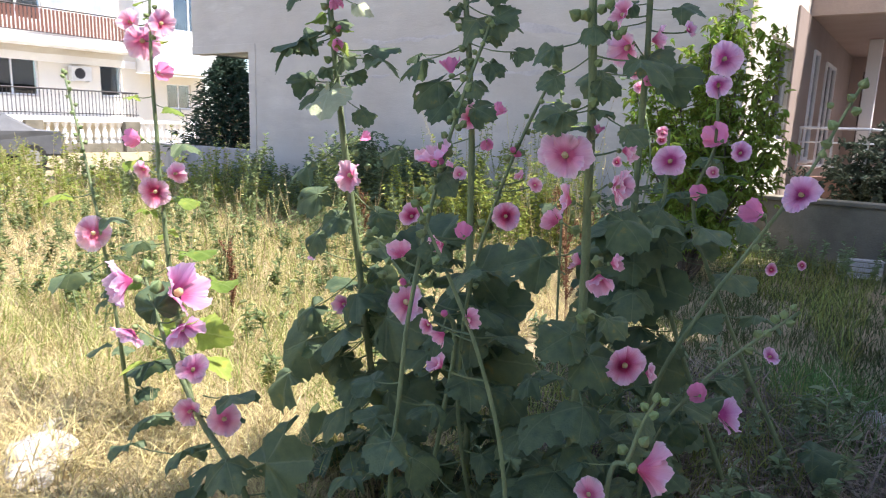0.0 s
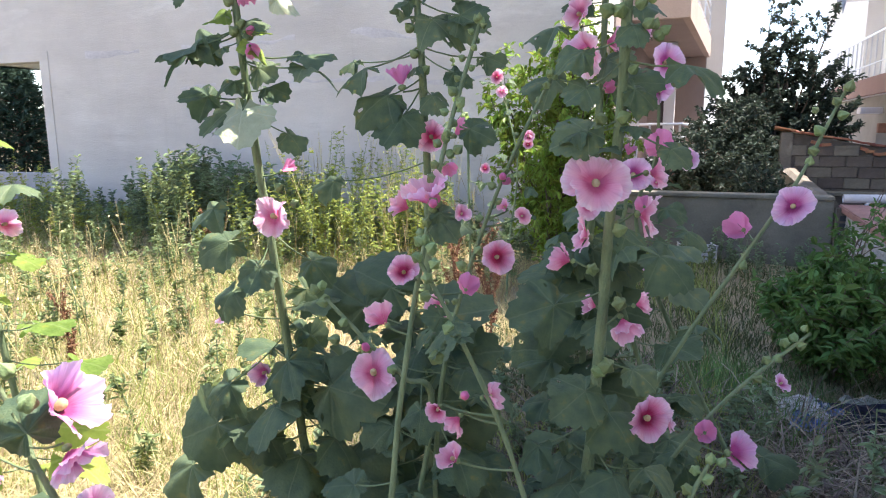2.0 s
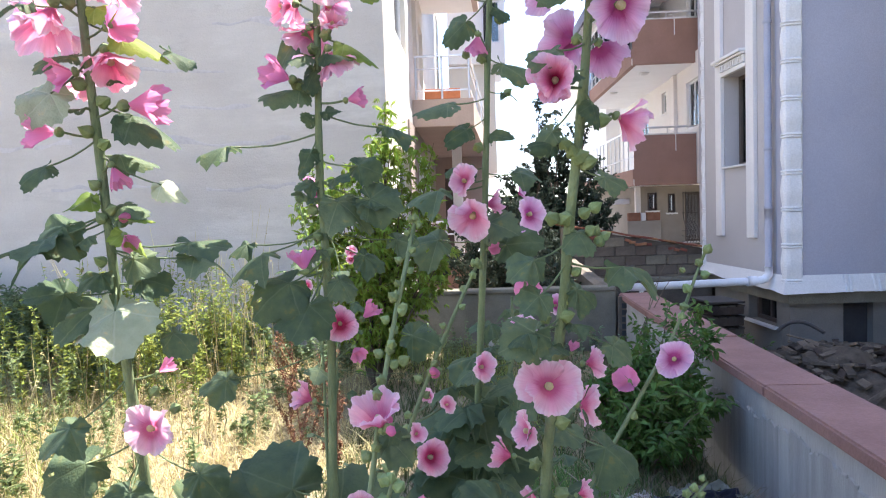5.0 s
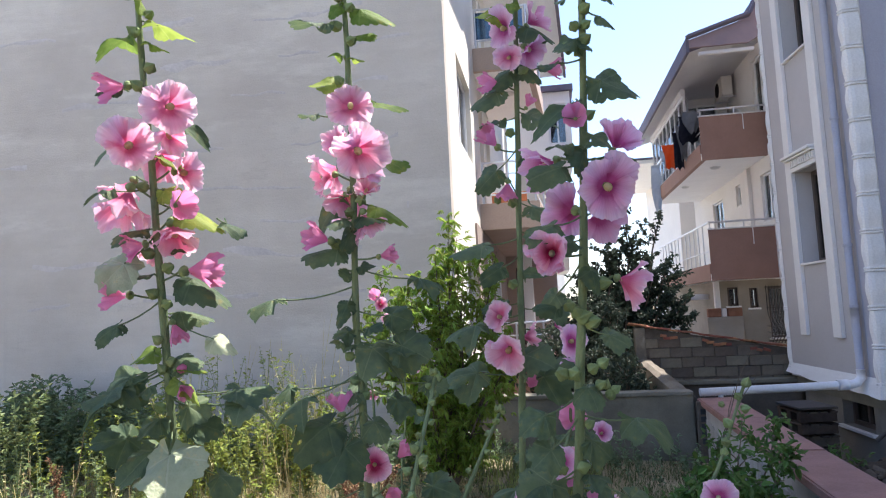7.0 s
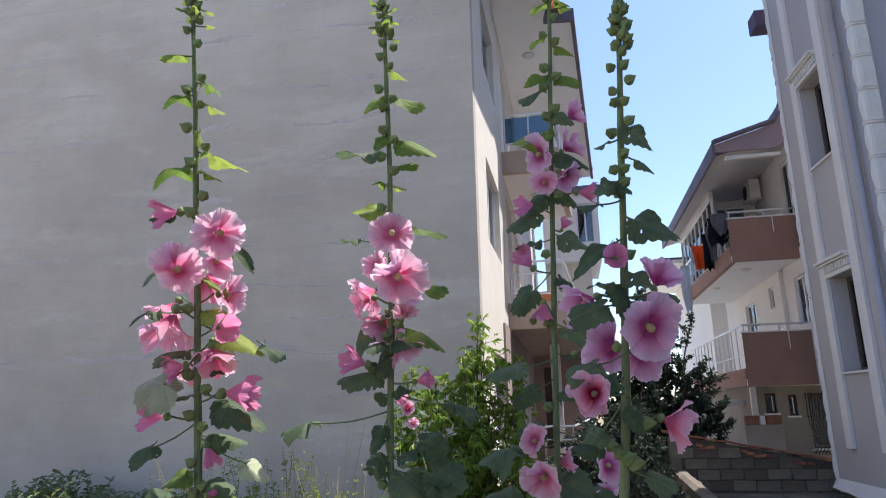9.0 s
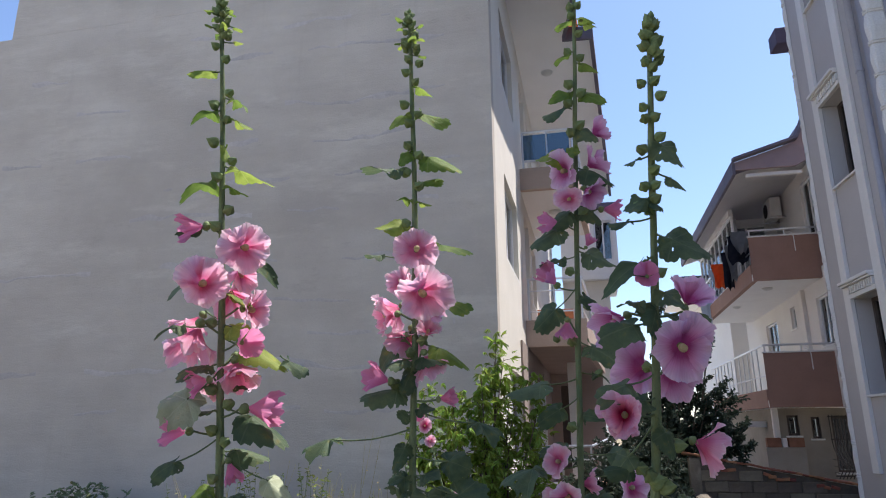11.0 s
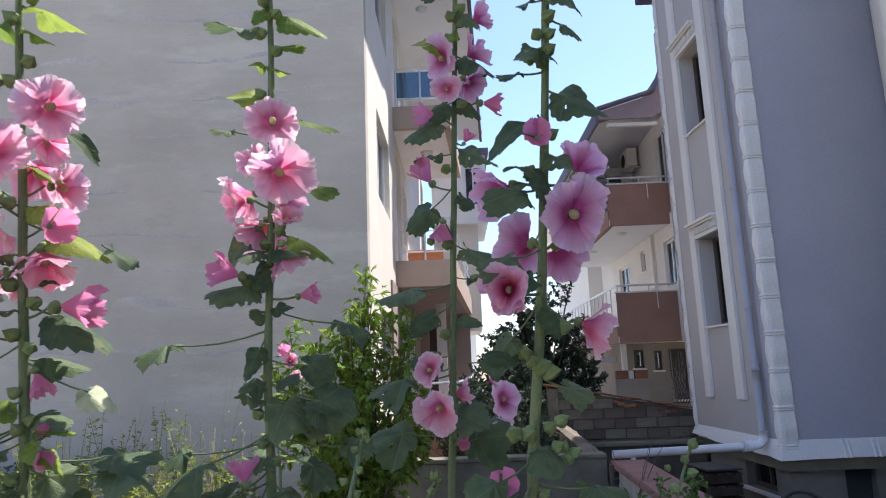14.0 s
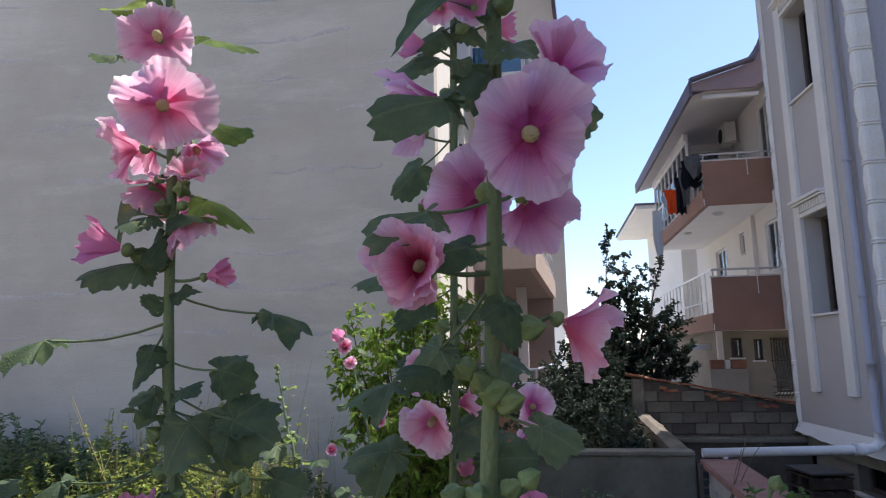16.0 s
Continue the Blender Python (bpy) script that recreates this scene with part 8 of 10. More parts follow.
fifth = Hollyhock([(-1.079, 1.461, -0.04), (-0.982, 1.348, 0.174), (-0.913, 1.272, 0.388), (-0.865, 1.228, 0.601), (-0.831, 1.212, 0.815), (-0.805, 1.221, 1.029), (-0.779, 1.251, 1.242), (-0.747, 1.298, 1.456), (-0.701, 1.358, 1.67)], 0.0078, "leaning hollyhock stalk with pale pink flowers and a bud spike", 5, 0.004)
fifth.flower((-0.761, 1.239, 1.335), (-0.24, -0.37, 0.9), 0.086, "bell", "pink")
fifth.flower((-0.701, 1.25, 1.311), (0.5, -0.67, 0.55), 0.039, "cup", "pink")
fifth.flower((-0.795, 1.19, 1.204), (0.33, -0.88, 0.33), 0.060, "cup", "deep")
fifth.flower((-0.86, 1.232, 1.09), (-0.83, 0.24, 0.51), 0.066, "bell", "pink")
fifth.flower((-0.731, 1.228, 1.138), (-0.38, -0.86, -0.35), 0.060, "bell", "pink")
fifth.flower((-0.701, 1.28, 1.16), (0.41, -0.72, 0.57), 0.047, "furled", "pink")
fifth.bud((-0.74, 1.203, 1.336), (0.33, -0.94, -0.02), 0.025, True)
fifth.bud((-0.767, 1.266, 1.376), (-0.21, -0.85, 0.49), 0.026, False)
fifth.bud((-0.746, 1.287, 1.451), (-0.43, -0.58, 0.7), 0.022, False)
fifth.bud((-0.722, 1.289, 1.43), (0.77, -0.16, 0.62), 0.024, False)
fifth.bud((-0.739, 1.308, 1.541), (-0.56, -0.49, 0.67), 0.024, False)
fifth.bud((-0.723, 1.307, 1.516), (0.77, -0.16, 0.62), 0.022, False)
fifth.leaf((-0.77, 1.264, 1.309), (-0.711, 1.232, 1.286), 0.071, (0.42, -0.78, 0.47), False, None)
fifth.bud((-0.747, 1.24, 1.332), (0.1, -0.55, 0.83), 0.024, True)
fifth.bud((-0.77, 1.3, 1.374), (-0.67, -0.61, 0.43), 0.024, False)
fifth.leaf((-0.751, 1.25, 1.316), (-0.711, 1.25, 1.295), 0.059, (0.08, -0.7, 0.63), False, None)
fifth.leaf((-0.729, 1.32, 1.474), (-0.661, 1.32, 1.457), 0.076, (0.09, -0.83, 0.45), False, None)
fifth.spike(0.74, 1.0, 22, 0.025, 0.016, leaves=False)

sixth = Hollyhock([(-0.805, 1.678, -0.04), (-0.848, 1.626, 0.162), (-0.871, 1.582, 0.364), (-0.874, 1.547, 0.565), (-0.857, 1.521, 0.767), (-0.82, 1.504, 0.969), (-0.762, 1.496, 1.171), (-0.685, 1.496, 1.372), (-0.587, 1.506, 1.574)], 0.007, "slender hollyhock stalk with deep pink flowers and buds", 6, 0.004)
sixth.flower((-0.695, 1.47, 1.189), (0.57, -0.79, 0.21), 0.078, "cup", "deep")
sixth.flower((-0.698, 1.55, 1.291), (-0.45, -0.64, 0.62), 0.039, "bell", "pink")
sixth.flower((-0.661, 1.561, 1.271), (0.63, -0.69, 0.36), 0.042, "cup", "pink")
sixth.bud((-0.685, 1.476, 1.365), (0.34, -0.9, 0.28), 0.025, True)
sixth.bud((-0.675, 1.5, 1.359), (-0.36, -0.9, -0.26), 0.026, True)
sixth.spike(0.62, 1.0, 16, 0.025, 0.018, leaves=False)

seventh = Hollyhock([(-0.596, 1.302, -0.04), (-0.557, 1.294, 0.12), (-0.535, 1.283, 0.281), (-0.529, 1.269, 0.442), (-0.54, 1.251, 0.602), (-0.567, 1.23, 0.762), (-0.611, 1.205, 0.923), (-0.672, 1.177, 1.083), (-0.749, 1.146, 1.244)], 0.0065, "short leaning hollyhock stalk topped with green buds", 7, 0.004)
seventh.flower((-0.722, 1.175, 0.949), (-0.16, -0.92, -0.35), 0.055, "cup", "deep")
seventh.flower((-0.688, 1.186, 0.929), (-0.53, -0.61, -0.59), 0.055, "bell", "pink")
seventh.flower((-0.637, 1.213, 0.971), (0.93, -0.04, 0.35), 0.052, "bell", "pink")
seventh.flower((-0.697, 1.192, 0.843), (-0.59, -0.54, 0.59), 0.060, "bell", "pink")
seventh.bud((-0.664, 1.159, 0.99), (0.33, -0.86, 0.38), 0.025, True)
seventh.bud((-0.743, 1.143, 1.274), (-0.47, -0.68, 0.56), 0.025, False)
seventh.bud((-0.733, 1.146, 1.278), (0.28, -0.57, 0.77), 0.022, False)
seventh.bud((-0.721, 1.146, 1.264), (0.67, -0.39, 0.63), 0.025, False)
seventh.bud((-0.746, 1.137, 1.246), (-0.31, -0.87, 0.38), 0.025, False)
seventh.bud((-0.715, 1.145, 1.235), (0.7, -0.63, 0.34), 0.027, False)
seventh.bud((-0.729, 1.144, 1.208), (0.34, -0.94, -0.04), 0.027, False)
seventh.bud((-0.734, 1.146, 1.174), (-0.31, -0.87, 0.38), 0.026, False)
seventh.bud((-0.694, 1.16, 1.115), (0.61, -0.65, 0.45), 0.032, False)
seventh.bud((-0.719, 1.158, 1.056), (-0.45, -0.85, 0.27), 0.034, False)
seventh.bud((-0.801, 1.141, 1.029), (-0.35, -0.8, 0.49), 0.023, False)
seventh.leaf((-0.694, 1.168, 1.132), (-0.671, 1.149, 1.113), 0.035, (0.42, -0.78, 0.47), False, None)
seventh.leaf((-0.694, 1.168, 1.132), (-0.733, 1.138, 1.138), 0.050, (0.42, -0.78, 0.47), False, None)
seventh.leaf((-0.709, 1.16, 1.124), (-0.743, 1.16, 1.079), 0.045, (0, 0, 1), False, None)
seventh.leaf((-0.7, 1.16, 1.09), (-0.73, 1.16, 1.05), 0.046, (0, 0, 1), False, None)
seventh.leaf((-0.691, 1.16, 1.1), (-0.649, 1.16, 1.098), 0.036, (0, 0, 1), False, None)

eighth = Hollyhock([(-1.02, 1.52, -0.04), (-0.867, 1.5, 0.766), (-0.914, 1.45, 0.887), (-0.998, 1.42, 0.978), (-1.092, 1.4, 1.079)], 0.008, "low side-leaning hollyhock stalk with buds", 8, 0.004)
eighth.flower((-0.964, 1.389, 0.913), (0.26, -0.77, 0.58), 0.118, "open", "pink")
eighth.bud((-0.991, 1.413, 0.96), (-0.01, -0.74, 0.67), 0.029, True)
eighth.bud((-1.12, 1.4, 1.097), (-0.33, -0.4, 0.86), 0.030, False)
eighth.bud((-1.099, 1.4, 1.109), (0.22, -0.38, 0.9), 0.028, False)
eighth.bud((-1.099, 1.4, 1.066), (-0.66, -0.75, 0.11), 0.030, False)
eighth.bud((-1.046, 1.4, 1.024), (0.62, -0.26, 0.74), 0.028, False)
eighth.bud((-1.077, 1.41, 0.975), (-0.73, -0.62, 0.28), 0.033, False)
eighth.bud((-1, 1.42, 0.955), (0.42, -0.32, 0.85), 0.028, False)

ninth = Hollyhock([(-0.25, 2.05, -0.06), (-0.391, 2.035, 0.142), (-0.443, 2.021, 0.344), (-0.426, 2.007, 0.546), (-0.358, 1.995, 0.748), (-0.258, 1.985, 0.951), (-0.145, 1.98, 1.153), (-0.04, 1.978, 1.355), (0.041, 1.982, 1.557)], 0.009, "slanting hollyhock stalk with one open mauve flower", 9, 0.004)
ninth.flower((-0.055, 1.95, 1.272), (-0.24, -0.95, 0.21), 0.103, "open", "mauve")
ninth.flower((-0.167, 2, 1.203), (-0.45, -0.82, 0.34), 0.075, "furled", "mauve")
ninth.bud((0.048, 1.98, 1.567), (0.3, -0.46, 0.84), 0.032, False)
ninth.bud((0.024, 1.98, 1.531), (-0.65, -0.41, 0.64), 0.027, False)
ninth.bud((0.04, 1.98, 1.498), (0.74, -0.64, 0.19), 0.030, False)
ninth.bud((-0.021, 1.98, 1.511), (-0.7, -0.39, 0.6), 0.021, False)
ninth.bud((-0.009, 1.98, 1.461), (-0.64, -0.41, 0.66), 0.033, False)
ninth.bud((-0.018, 1.98, 1.411), (-0.71, -0.66, 0.24), 0.033, False)
ninth.bud((-0.024, 1.98, 1.384), (0.15, -0.46, 0.88), 0.027, False)
ninth.bud((-0.159, 1.98, 1.108), (0.26, -0.33, 0.91), 0.029, False)

tenth = Hollyhock([(-0.309, 1.95, -0.06), (-0.36, 1.915, 0.07), (-0.386, 1.886, 0.2), (-0.386, 1.863, 0.33), (-0.361, 1.846, 0.459), (-0.311, 1.834, 0.589), (-0.235, 1.828, 0.719), (-0.134, 1.827, 0.849), (-0.008, 1.832, 0.979)], 0.008, "low slanting hollyhock stalk with side-on pink flowers", 10, 0.004)
tenth.flower((-0.16, 1.8, 0.659), (0.83, 0.55, 0.05), 0.108, "bell", "mauve")
tenth.flower((-0.065, 1.83, 0.844), (0.68, -0.52, 0.52), 0.051, "cup", "mauve")
tenth.flower((-0.23, 1.82, 0.691), (0.02, -0.88, 0.48), 0.060, "furled", "pink")
tenth.bud((-0.064, 1.83, 0.95), (-0.45, -0.65, 0.61), 0.030, False)
tenth.bud((-0.044, 1.83, 0.965), (0.02, -0.24, 0.97), 0.027, False)
tenth.bud((-0.028, 1.83, 0.946), (0.92, -0.04, 0.39), 0.027, False)
tenth.bud((-0.1, 1.83, 0.9), (-0.44, -0.65, 0.62), 0.031, False)
tenth.bud((-0.119, 1.83, 0.85), (-0.46, -0.85, 0.25), 0.034, False)
tenth.bud((-0.076, 1.83, 0.908), (0.35, -0.21, 0.91), 0.027, False)
tenth.bud((-0.024, 1.83, 0.989), (0.45, -0.13, 0.88), 0.021, False)
tenth.leaf((-0.281, 1.82, 0.597), (-0.234, 1.82, 0.533), 0.107, (0.54, -0.77, 0.38), False, None)
tenth.leaf((-0.276, 1.85, 0.615), (-0.359, 1.85, 0.609), 0.099, (0, 0, 1), False, None)

eleventh = Hollyhock([(-0.33, 1.42, -0.03), (-0.331, 1.42, 0.55), (-0.288, 1.42, 0.637), (-0.264, 1.42, 0.733), (-0.229, 1.42, 0.815)], 0.0075, "small hollyhock side stalk with pink flowers near the ground", 11, 0.004)
eleventh.flower((-0.243, 1.4, 0.636), (0.87, 0.48, -0.12), 0.122, "bell", "pink")
eleventh.flower((-0.351, 1.35, 0.553), (0.11, -0.58, 0.8), 0.086, "cup", "pink")
eleventh.bud((-0.259, 1.42, 0.785), (-0.39, -0.62, 0.68), 0.027, False)
eleventh.bud((-0.231, 1.42, 0.815), (0.08, -0.2, 0.98), 0.027, False)
eleventh.bud((-0.211, 1.42, 0.811), (0.61, 0.07, 0.79), 0.024, False)
eleventh.bud((-0.234, 1.42, 0.771), (0.73, -0.36, 0.58), 0.029, False)
eleventh.bud((-0.272, 1.42, 0.741), (-0.39, -0.62, 0.68), 0.030, False)
eleventh.bud((-0.251, 1.42, 0.698), (0.55, 0.02, 0.84), 0.033, False)
eleventh.bud((-0.302, 1.42, 0.661), (-0.38, -0.61, 0.7), 0.033, False)

twelfth = Hollyhock([(-2.305, 1.579, 0), (-2.32, 1.547, 0.255), (-2.334, 1.522, 0.511), (-2.349, 1.503, 0.766), (-2.363, 1.492, 1.022), (-2.377, 1.487, 1.277), (-2.39, 1.488, 1.532), (-2.403, 1.497, 1.788), (-2.416, 1.512, 2.043)], 0.013, "sunlit hollyhock with pale pink flowers among dry grass", 12, 0.0045)
twelfth.flower((-2.441, 1.48, 1.716), (0.83, -0.5, -0.27), 0.148, "open", "pink")
twelfth.flower((-2.335, 1.5, 1.779), (0.99, -0.11, 0.08), 0.111, "cup", "pink")
twelfth.flower((-2.553, 1.5, 1.795), (0.38, -0.91, 0.18), 0.105, "cup", "pink")
twelfth.flower((-2.381, 1.47, 1.106), (0.83, -0.49, 0.26), 0.121, "cup", "deep")
twelfth.flower((-2.28, 1.5, 1.187), (0.98, -0.03, 0.21), 0.093, "cup", "pink")
twelfth.flower((-2.551, 1.5, 1.319), (0.41, -0.91, 0.02), 0.085, "furled", "pink")
twelfth.flower((-2.506, 1.5, 1.19), (0.5, -0.83, -0.23), 0.092, "cup", "pink")
twelfth.flower((-2.358, 1.5, 1.592), (0.99, -0.12, 0.05), 0.080, "furled", "pink")
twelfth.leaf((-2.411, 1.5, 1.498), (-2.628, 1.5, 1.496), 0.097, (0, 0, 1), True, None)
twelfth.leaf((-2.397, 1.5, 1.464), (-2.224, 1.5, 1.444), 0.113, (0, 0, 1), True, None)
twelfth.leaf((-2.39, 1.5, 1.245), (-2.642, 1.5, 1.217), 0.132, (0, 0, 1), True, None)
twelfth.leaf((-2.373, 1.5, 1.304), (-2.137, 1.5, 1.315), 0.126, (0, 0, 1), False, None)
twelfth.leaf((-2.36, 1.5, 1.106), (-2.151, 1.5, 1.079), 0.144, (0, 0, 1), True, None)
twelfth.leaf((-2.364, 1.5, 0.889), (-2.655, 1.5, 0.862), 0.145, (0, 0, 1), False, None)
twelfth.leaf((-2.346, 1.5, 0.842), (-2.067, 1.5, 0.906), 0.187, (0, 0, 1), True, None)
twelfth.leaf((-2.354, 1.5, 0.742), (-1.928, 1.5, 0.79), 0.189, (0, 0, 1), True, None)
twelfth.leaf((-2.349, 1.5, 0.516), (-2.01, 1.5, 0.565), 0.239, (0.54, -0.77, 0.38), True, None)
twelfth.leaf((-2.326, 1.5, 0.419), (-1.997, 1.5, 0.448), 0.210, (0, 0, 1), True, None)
twelfth.spike(0.84, 1.0, 10, 0.024, 0.018, lsize=0.04)

thirteenth = Hollyhock([(-2.731, 1.492, 0), (-2.685, 1.459, 0.198), (-2.661, 1.432, 0.397), (-2.657, 1.412, 0.595), (-2.675, 1.398, 0.793), (-2.714, 1.391, 0.992), (-2.774, 1.39, 1.19), (-2.856, 1.396, 1.389), (-2.959, 1.408, 1.587)], 0.01, "slender hollyhock with a bud spike in dry grass", 13, 0.004)
thirteenth.flower((-2.713, 1.37, 0.901), (0.82, -0.5, 0.27), 0.150, "cup", "pink")
thirteenth.spike(0.66, 1.0, 16, 0.028, 0.02, leaves=False)
thirteenth.leaf((-2.74, 1.4, 1.078), (-3.169, 1.4, 1.027), 0.182, (0, 0, 1), True, None)
thirteenth.leaf((-2.669, 1.4, 0.784), (-3.106, 1.4, 0.635), 0.189, (0, 0, 1), False, None)
thirteenth.leaf((-2.721, 1.4, 0.955), (-2.53, 1.4, 1.001), 0.135, (0, 0, 1), False, None)

fourteenth = Hollyhock([(-1.22, 1.1, -0.02), (-1.247, 1.02, 0.376), (-1.414, 1, 0.558), (-1.51, 0.97, 0.752), (-1.592, 0.95, 0.962)], 0.011, "low hollyhock with a dense cluster of mauve-pink flowers", 14, 0.005)
fourteenth.flower((-1.646, 0.93, 0.943), (-0.33, -0.94, -0.05), 0.160, "cup", "mauve")
fourteenth.flower((-1.432, 0.95, 0.94), (0.79, 0.32, 0.51), 0.153, "bell", "mauve")
fourteenth.flower((-1.643, 0.93, 0.788), (0.02, -0.75, -0.66), 0.113, "cup", "mauve")
fourteenth.flower((-1.38, 0.93, 0.858), (0.75, -0.08, -0.65), 0.124, "cup", "mauve")
fourteenth.flower((-1.381, 0.96, 0.727), (0.65, -0.32, 0.69), 0.085, "cup", "mauve")
fourteenth.flower((-1.415, 0.97, 0.59), (0.34, -0.94, 0.09), 0.084, "cup", "pink")
fourteenth.flower((-1.301, 1, 0.589), (0.79, -0.45, 0.4), 0.103, "open", "pink")
fourteenth.leaf((-1.488, 0.9, 0.939), (-1.514, 0.9, 0.967), 0.135, (0.57, -0.8, 0.19), False, None)
fourteenth.leaf((-1.396, 0.95, 0.751), (-1.647, 0.95, 0.689), 0.130, (0, 0, 1), False, None)
fourteenth.leaf((-1.396, 0.98, 0.606), (-1.719, 0.98, 0.473), 0.140, (0, 0, 1), False, None)
fourteenth.leaf((-1.396, 1, 0.633), (-1.191, 1, 0.691), 0.124, (0, 0, 1), False, None)
fourteenth.leaf((-1.349, 1, 0.508), (-1.553, 1, 0.404), 0.141, (0, 0, 1), False, None)
fourteenth.leaf((-1.323, 1, 0.499), (-1.891, 1, 0.321), 0.122, (0, 0, 1), False, None)
fourteenth.leaf((-1.301, 1.02, 0.427), (-1.014, 1.02, 0.561), 0.230, (0.47, -0.68, 0.46), False, None)
fourteenth.leaf((-1.249, 1, 0.42), (-1.5, 1, 0.309), 0.155, (0, 0, 1), False, None)
fourteenth.bud((-1.442, 0.9, 0.967), (0.58, -0.02, 0.81), 0.046, False)
fourteenth.bud((-1.533, 0.93, 1.008), (0.04, -0.48, 0.88), 0.041, False)

fifteenth = Hollyhock([(0.02, 2.75, -0.06), (-0.448, 2.5, 1.019), (-0.418, 2.45, 1.38), (-0.422, 2.4, 1.65)], 0.009, "hollyhock stalk with mauve flowers behind the others", 15, 0.004)
fifteenth.flower((-0.401, 2.38, 1.676), (0.6, -0.79, 0.13), 0.125, "cup", "mauve")
fifteenth.flower((-0.416, 2.4, 1.593), (0.32, -0.76, -0.57), 0.101, "cup", "mauve")
fifteenth.flower((-0.32, 2.4, 1.362), (0.44, -0.82, 0.36), 0.083, "cup", "mauve")
fifteenth.flower((-0.4, 2.45, 1.405), (-0.18, -0.94, 0.3), 0.097, "furled", "mauve")
fifteenth.flower((-0.414, 2.45, 1.287), (0.21, -0.94, 0.25), 0.050, "cup", "pink")
fifteenth.flower((-0.449, 2.45, 1.204), (0.06, -0.97, 0.25), 0.066, "furled", "deep")

sixteenth = Hollyhock([(-0.15, 2.4, -0.06), (-0.499, 2.2, 0.951), (-0.484, 2.15, 1.231), (-0.482, 2.12, 1.434)], 0.009, "hollyhock stalk with a ragged mauve flower", 16, 0.004)
sixteenth.flower((-0.462, 2.1, 1.336), (0.07, -0.99, -0.14), 0.114, "cup", "mauve")
sixteenth.flower((-0.58, 2, 1.25), (0.6, -0.77, 0.2), 0.094, "cup", "pink")

seventeenth = Hollyhock([(-1.72, 5.35, -0.04), (-1.7, 5.4, 0.6), (-1.66, 5.45, 1.2), (-1.8, 5.5, 1.75), (-1.86, 5.5, 2.02)], 0.009, "hollyhock with small red-pink flowers beside the sapling", 17, 0.004)
seventeenth.flower((-1.828, 5.4, 1.883), (0.09, -0.99, 0.09), 0.114, "cup", "deep")
seventeenth.flower((-1.787, 5.4, 1.769), (0.52, -0.84, -0.19), 0.094, "cup", "pink")
seventeenth.flower((-1.868, 5.42, 1.952), (0, -0.96, 0.26), 0.109, "furled", "deep")
seventeenth.flower((-1.559, 5.4, 1.391), (0.23, -0.96, 0.17), 0.074, "cup", "deep")
seventeenth.flower((-1.562, 5.4, 1.346), (0.19, -0.97, 0.18), 0.087, "cup", "deep")
seventeenth.flower((-1.56, 5.4, 1.409), (0.29, -0.94, 0.16), 0.103, "cup", "deep")
seventeenth.flower((-1.924, 5.4, 1.148), (0.07, -0.97, 0.22), 0.093, "cup", "deep")
seventeenth.flower((-0.449, 5.5, 0.465), (0.1, -0.96, 0.27), 0.076, "cup", "deep")
seventeenth.flower((-0.576, 5, 0.489), (0.1, -0.91, 0.4), 0.094, "cup", "deep")

eighteenth = Hollyhock([(-1.28, 3.1, -0.04), (-1.269, 3, 1.32), (-1.303, 3, 1.555), (-1.346, 3, 1.768)], 0.007, "slender hollyhock shoot set with pale green buds", 18, 0.003)
eighteenth.spike(0.4, 1.0, 11, 0.028, 0.018, leaves=True, lsize=0.05)

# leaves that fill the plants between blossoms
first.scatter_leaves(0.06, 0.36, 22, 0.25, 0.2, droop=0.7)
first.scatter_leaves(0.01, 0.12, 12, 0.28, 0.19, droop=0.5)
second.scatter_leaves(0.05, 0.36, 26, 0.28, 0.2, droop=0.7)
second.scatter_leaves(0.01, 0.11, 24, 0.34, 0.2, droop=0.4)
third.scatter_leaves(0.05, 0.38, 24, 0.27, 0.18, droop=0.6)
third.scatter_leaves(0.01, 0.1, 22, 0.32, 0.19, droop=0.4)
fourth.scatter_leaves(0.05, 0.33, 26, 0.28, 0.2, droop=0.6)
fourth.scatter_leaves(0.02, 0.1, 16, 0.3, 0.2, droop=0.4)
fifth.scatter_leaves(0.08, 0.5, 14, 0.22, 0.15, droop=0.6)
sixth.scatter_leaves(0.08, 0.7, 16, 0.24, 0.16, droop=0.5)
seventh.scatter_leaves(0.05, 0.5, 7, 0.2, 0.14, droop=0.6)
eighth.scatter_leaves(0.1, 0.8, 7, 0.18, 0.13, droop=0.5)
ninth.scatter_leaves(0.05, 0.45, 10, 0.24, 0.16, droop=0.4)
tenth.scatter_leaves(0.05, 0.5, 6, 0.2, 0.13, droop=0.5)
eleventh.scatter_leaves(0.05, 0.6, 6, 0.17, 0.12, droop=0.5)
# sunlit plant: its broad leaves take the sun-brightened colour too
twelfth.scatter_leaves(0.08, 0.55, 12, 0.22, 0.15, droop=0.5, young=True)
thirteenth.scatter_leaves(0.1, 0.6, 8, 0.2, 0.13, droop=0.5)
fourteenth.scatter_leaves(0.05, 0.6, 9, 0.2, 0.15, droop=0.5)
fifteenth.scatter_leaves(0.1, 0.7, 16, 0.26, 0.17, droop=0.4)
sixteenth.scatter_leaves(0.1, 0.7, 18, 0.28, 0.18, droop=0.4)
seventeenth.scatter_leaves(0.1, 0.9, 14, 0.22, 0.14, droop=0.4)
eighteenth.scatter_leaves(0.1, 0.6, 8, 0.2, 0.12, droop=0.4)


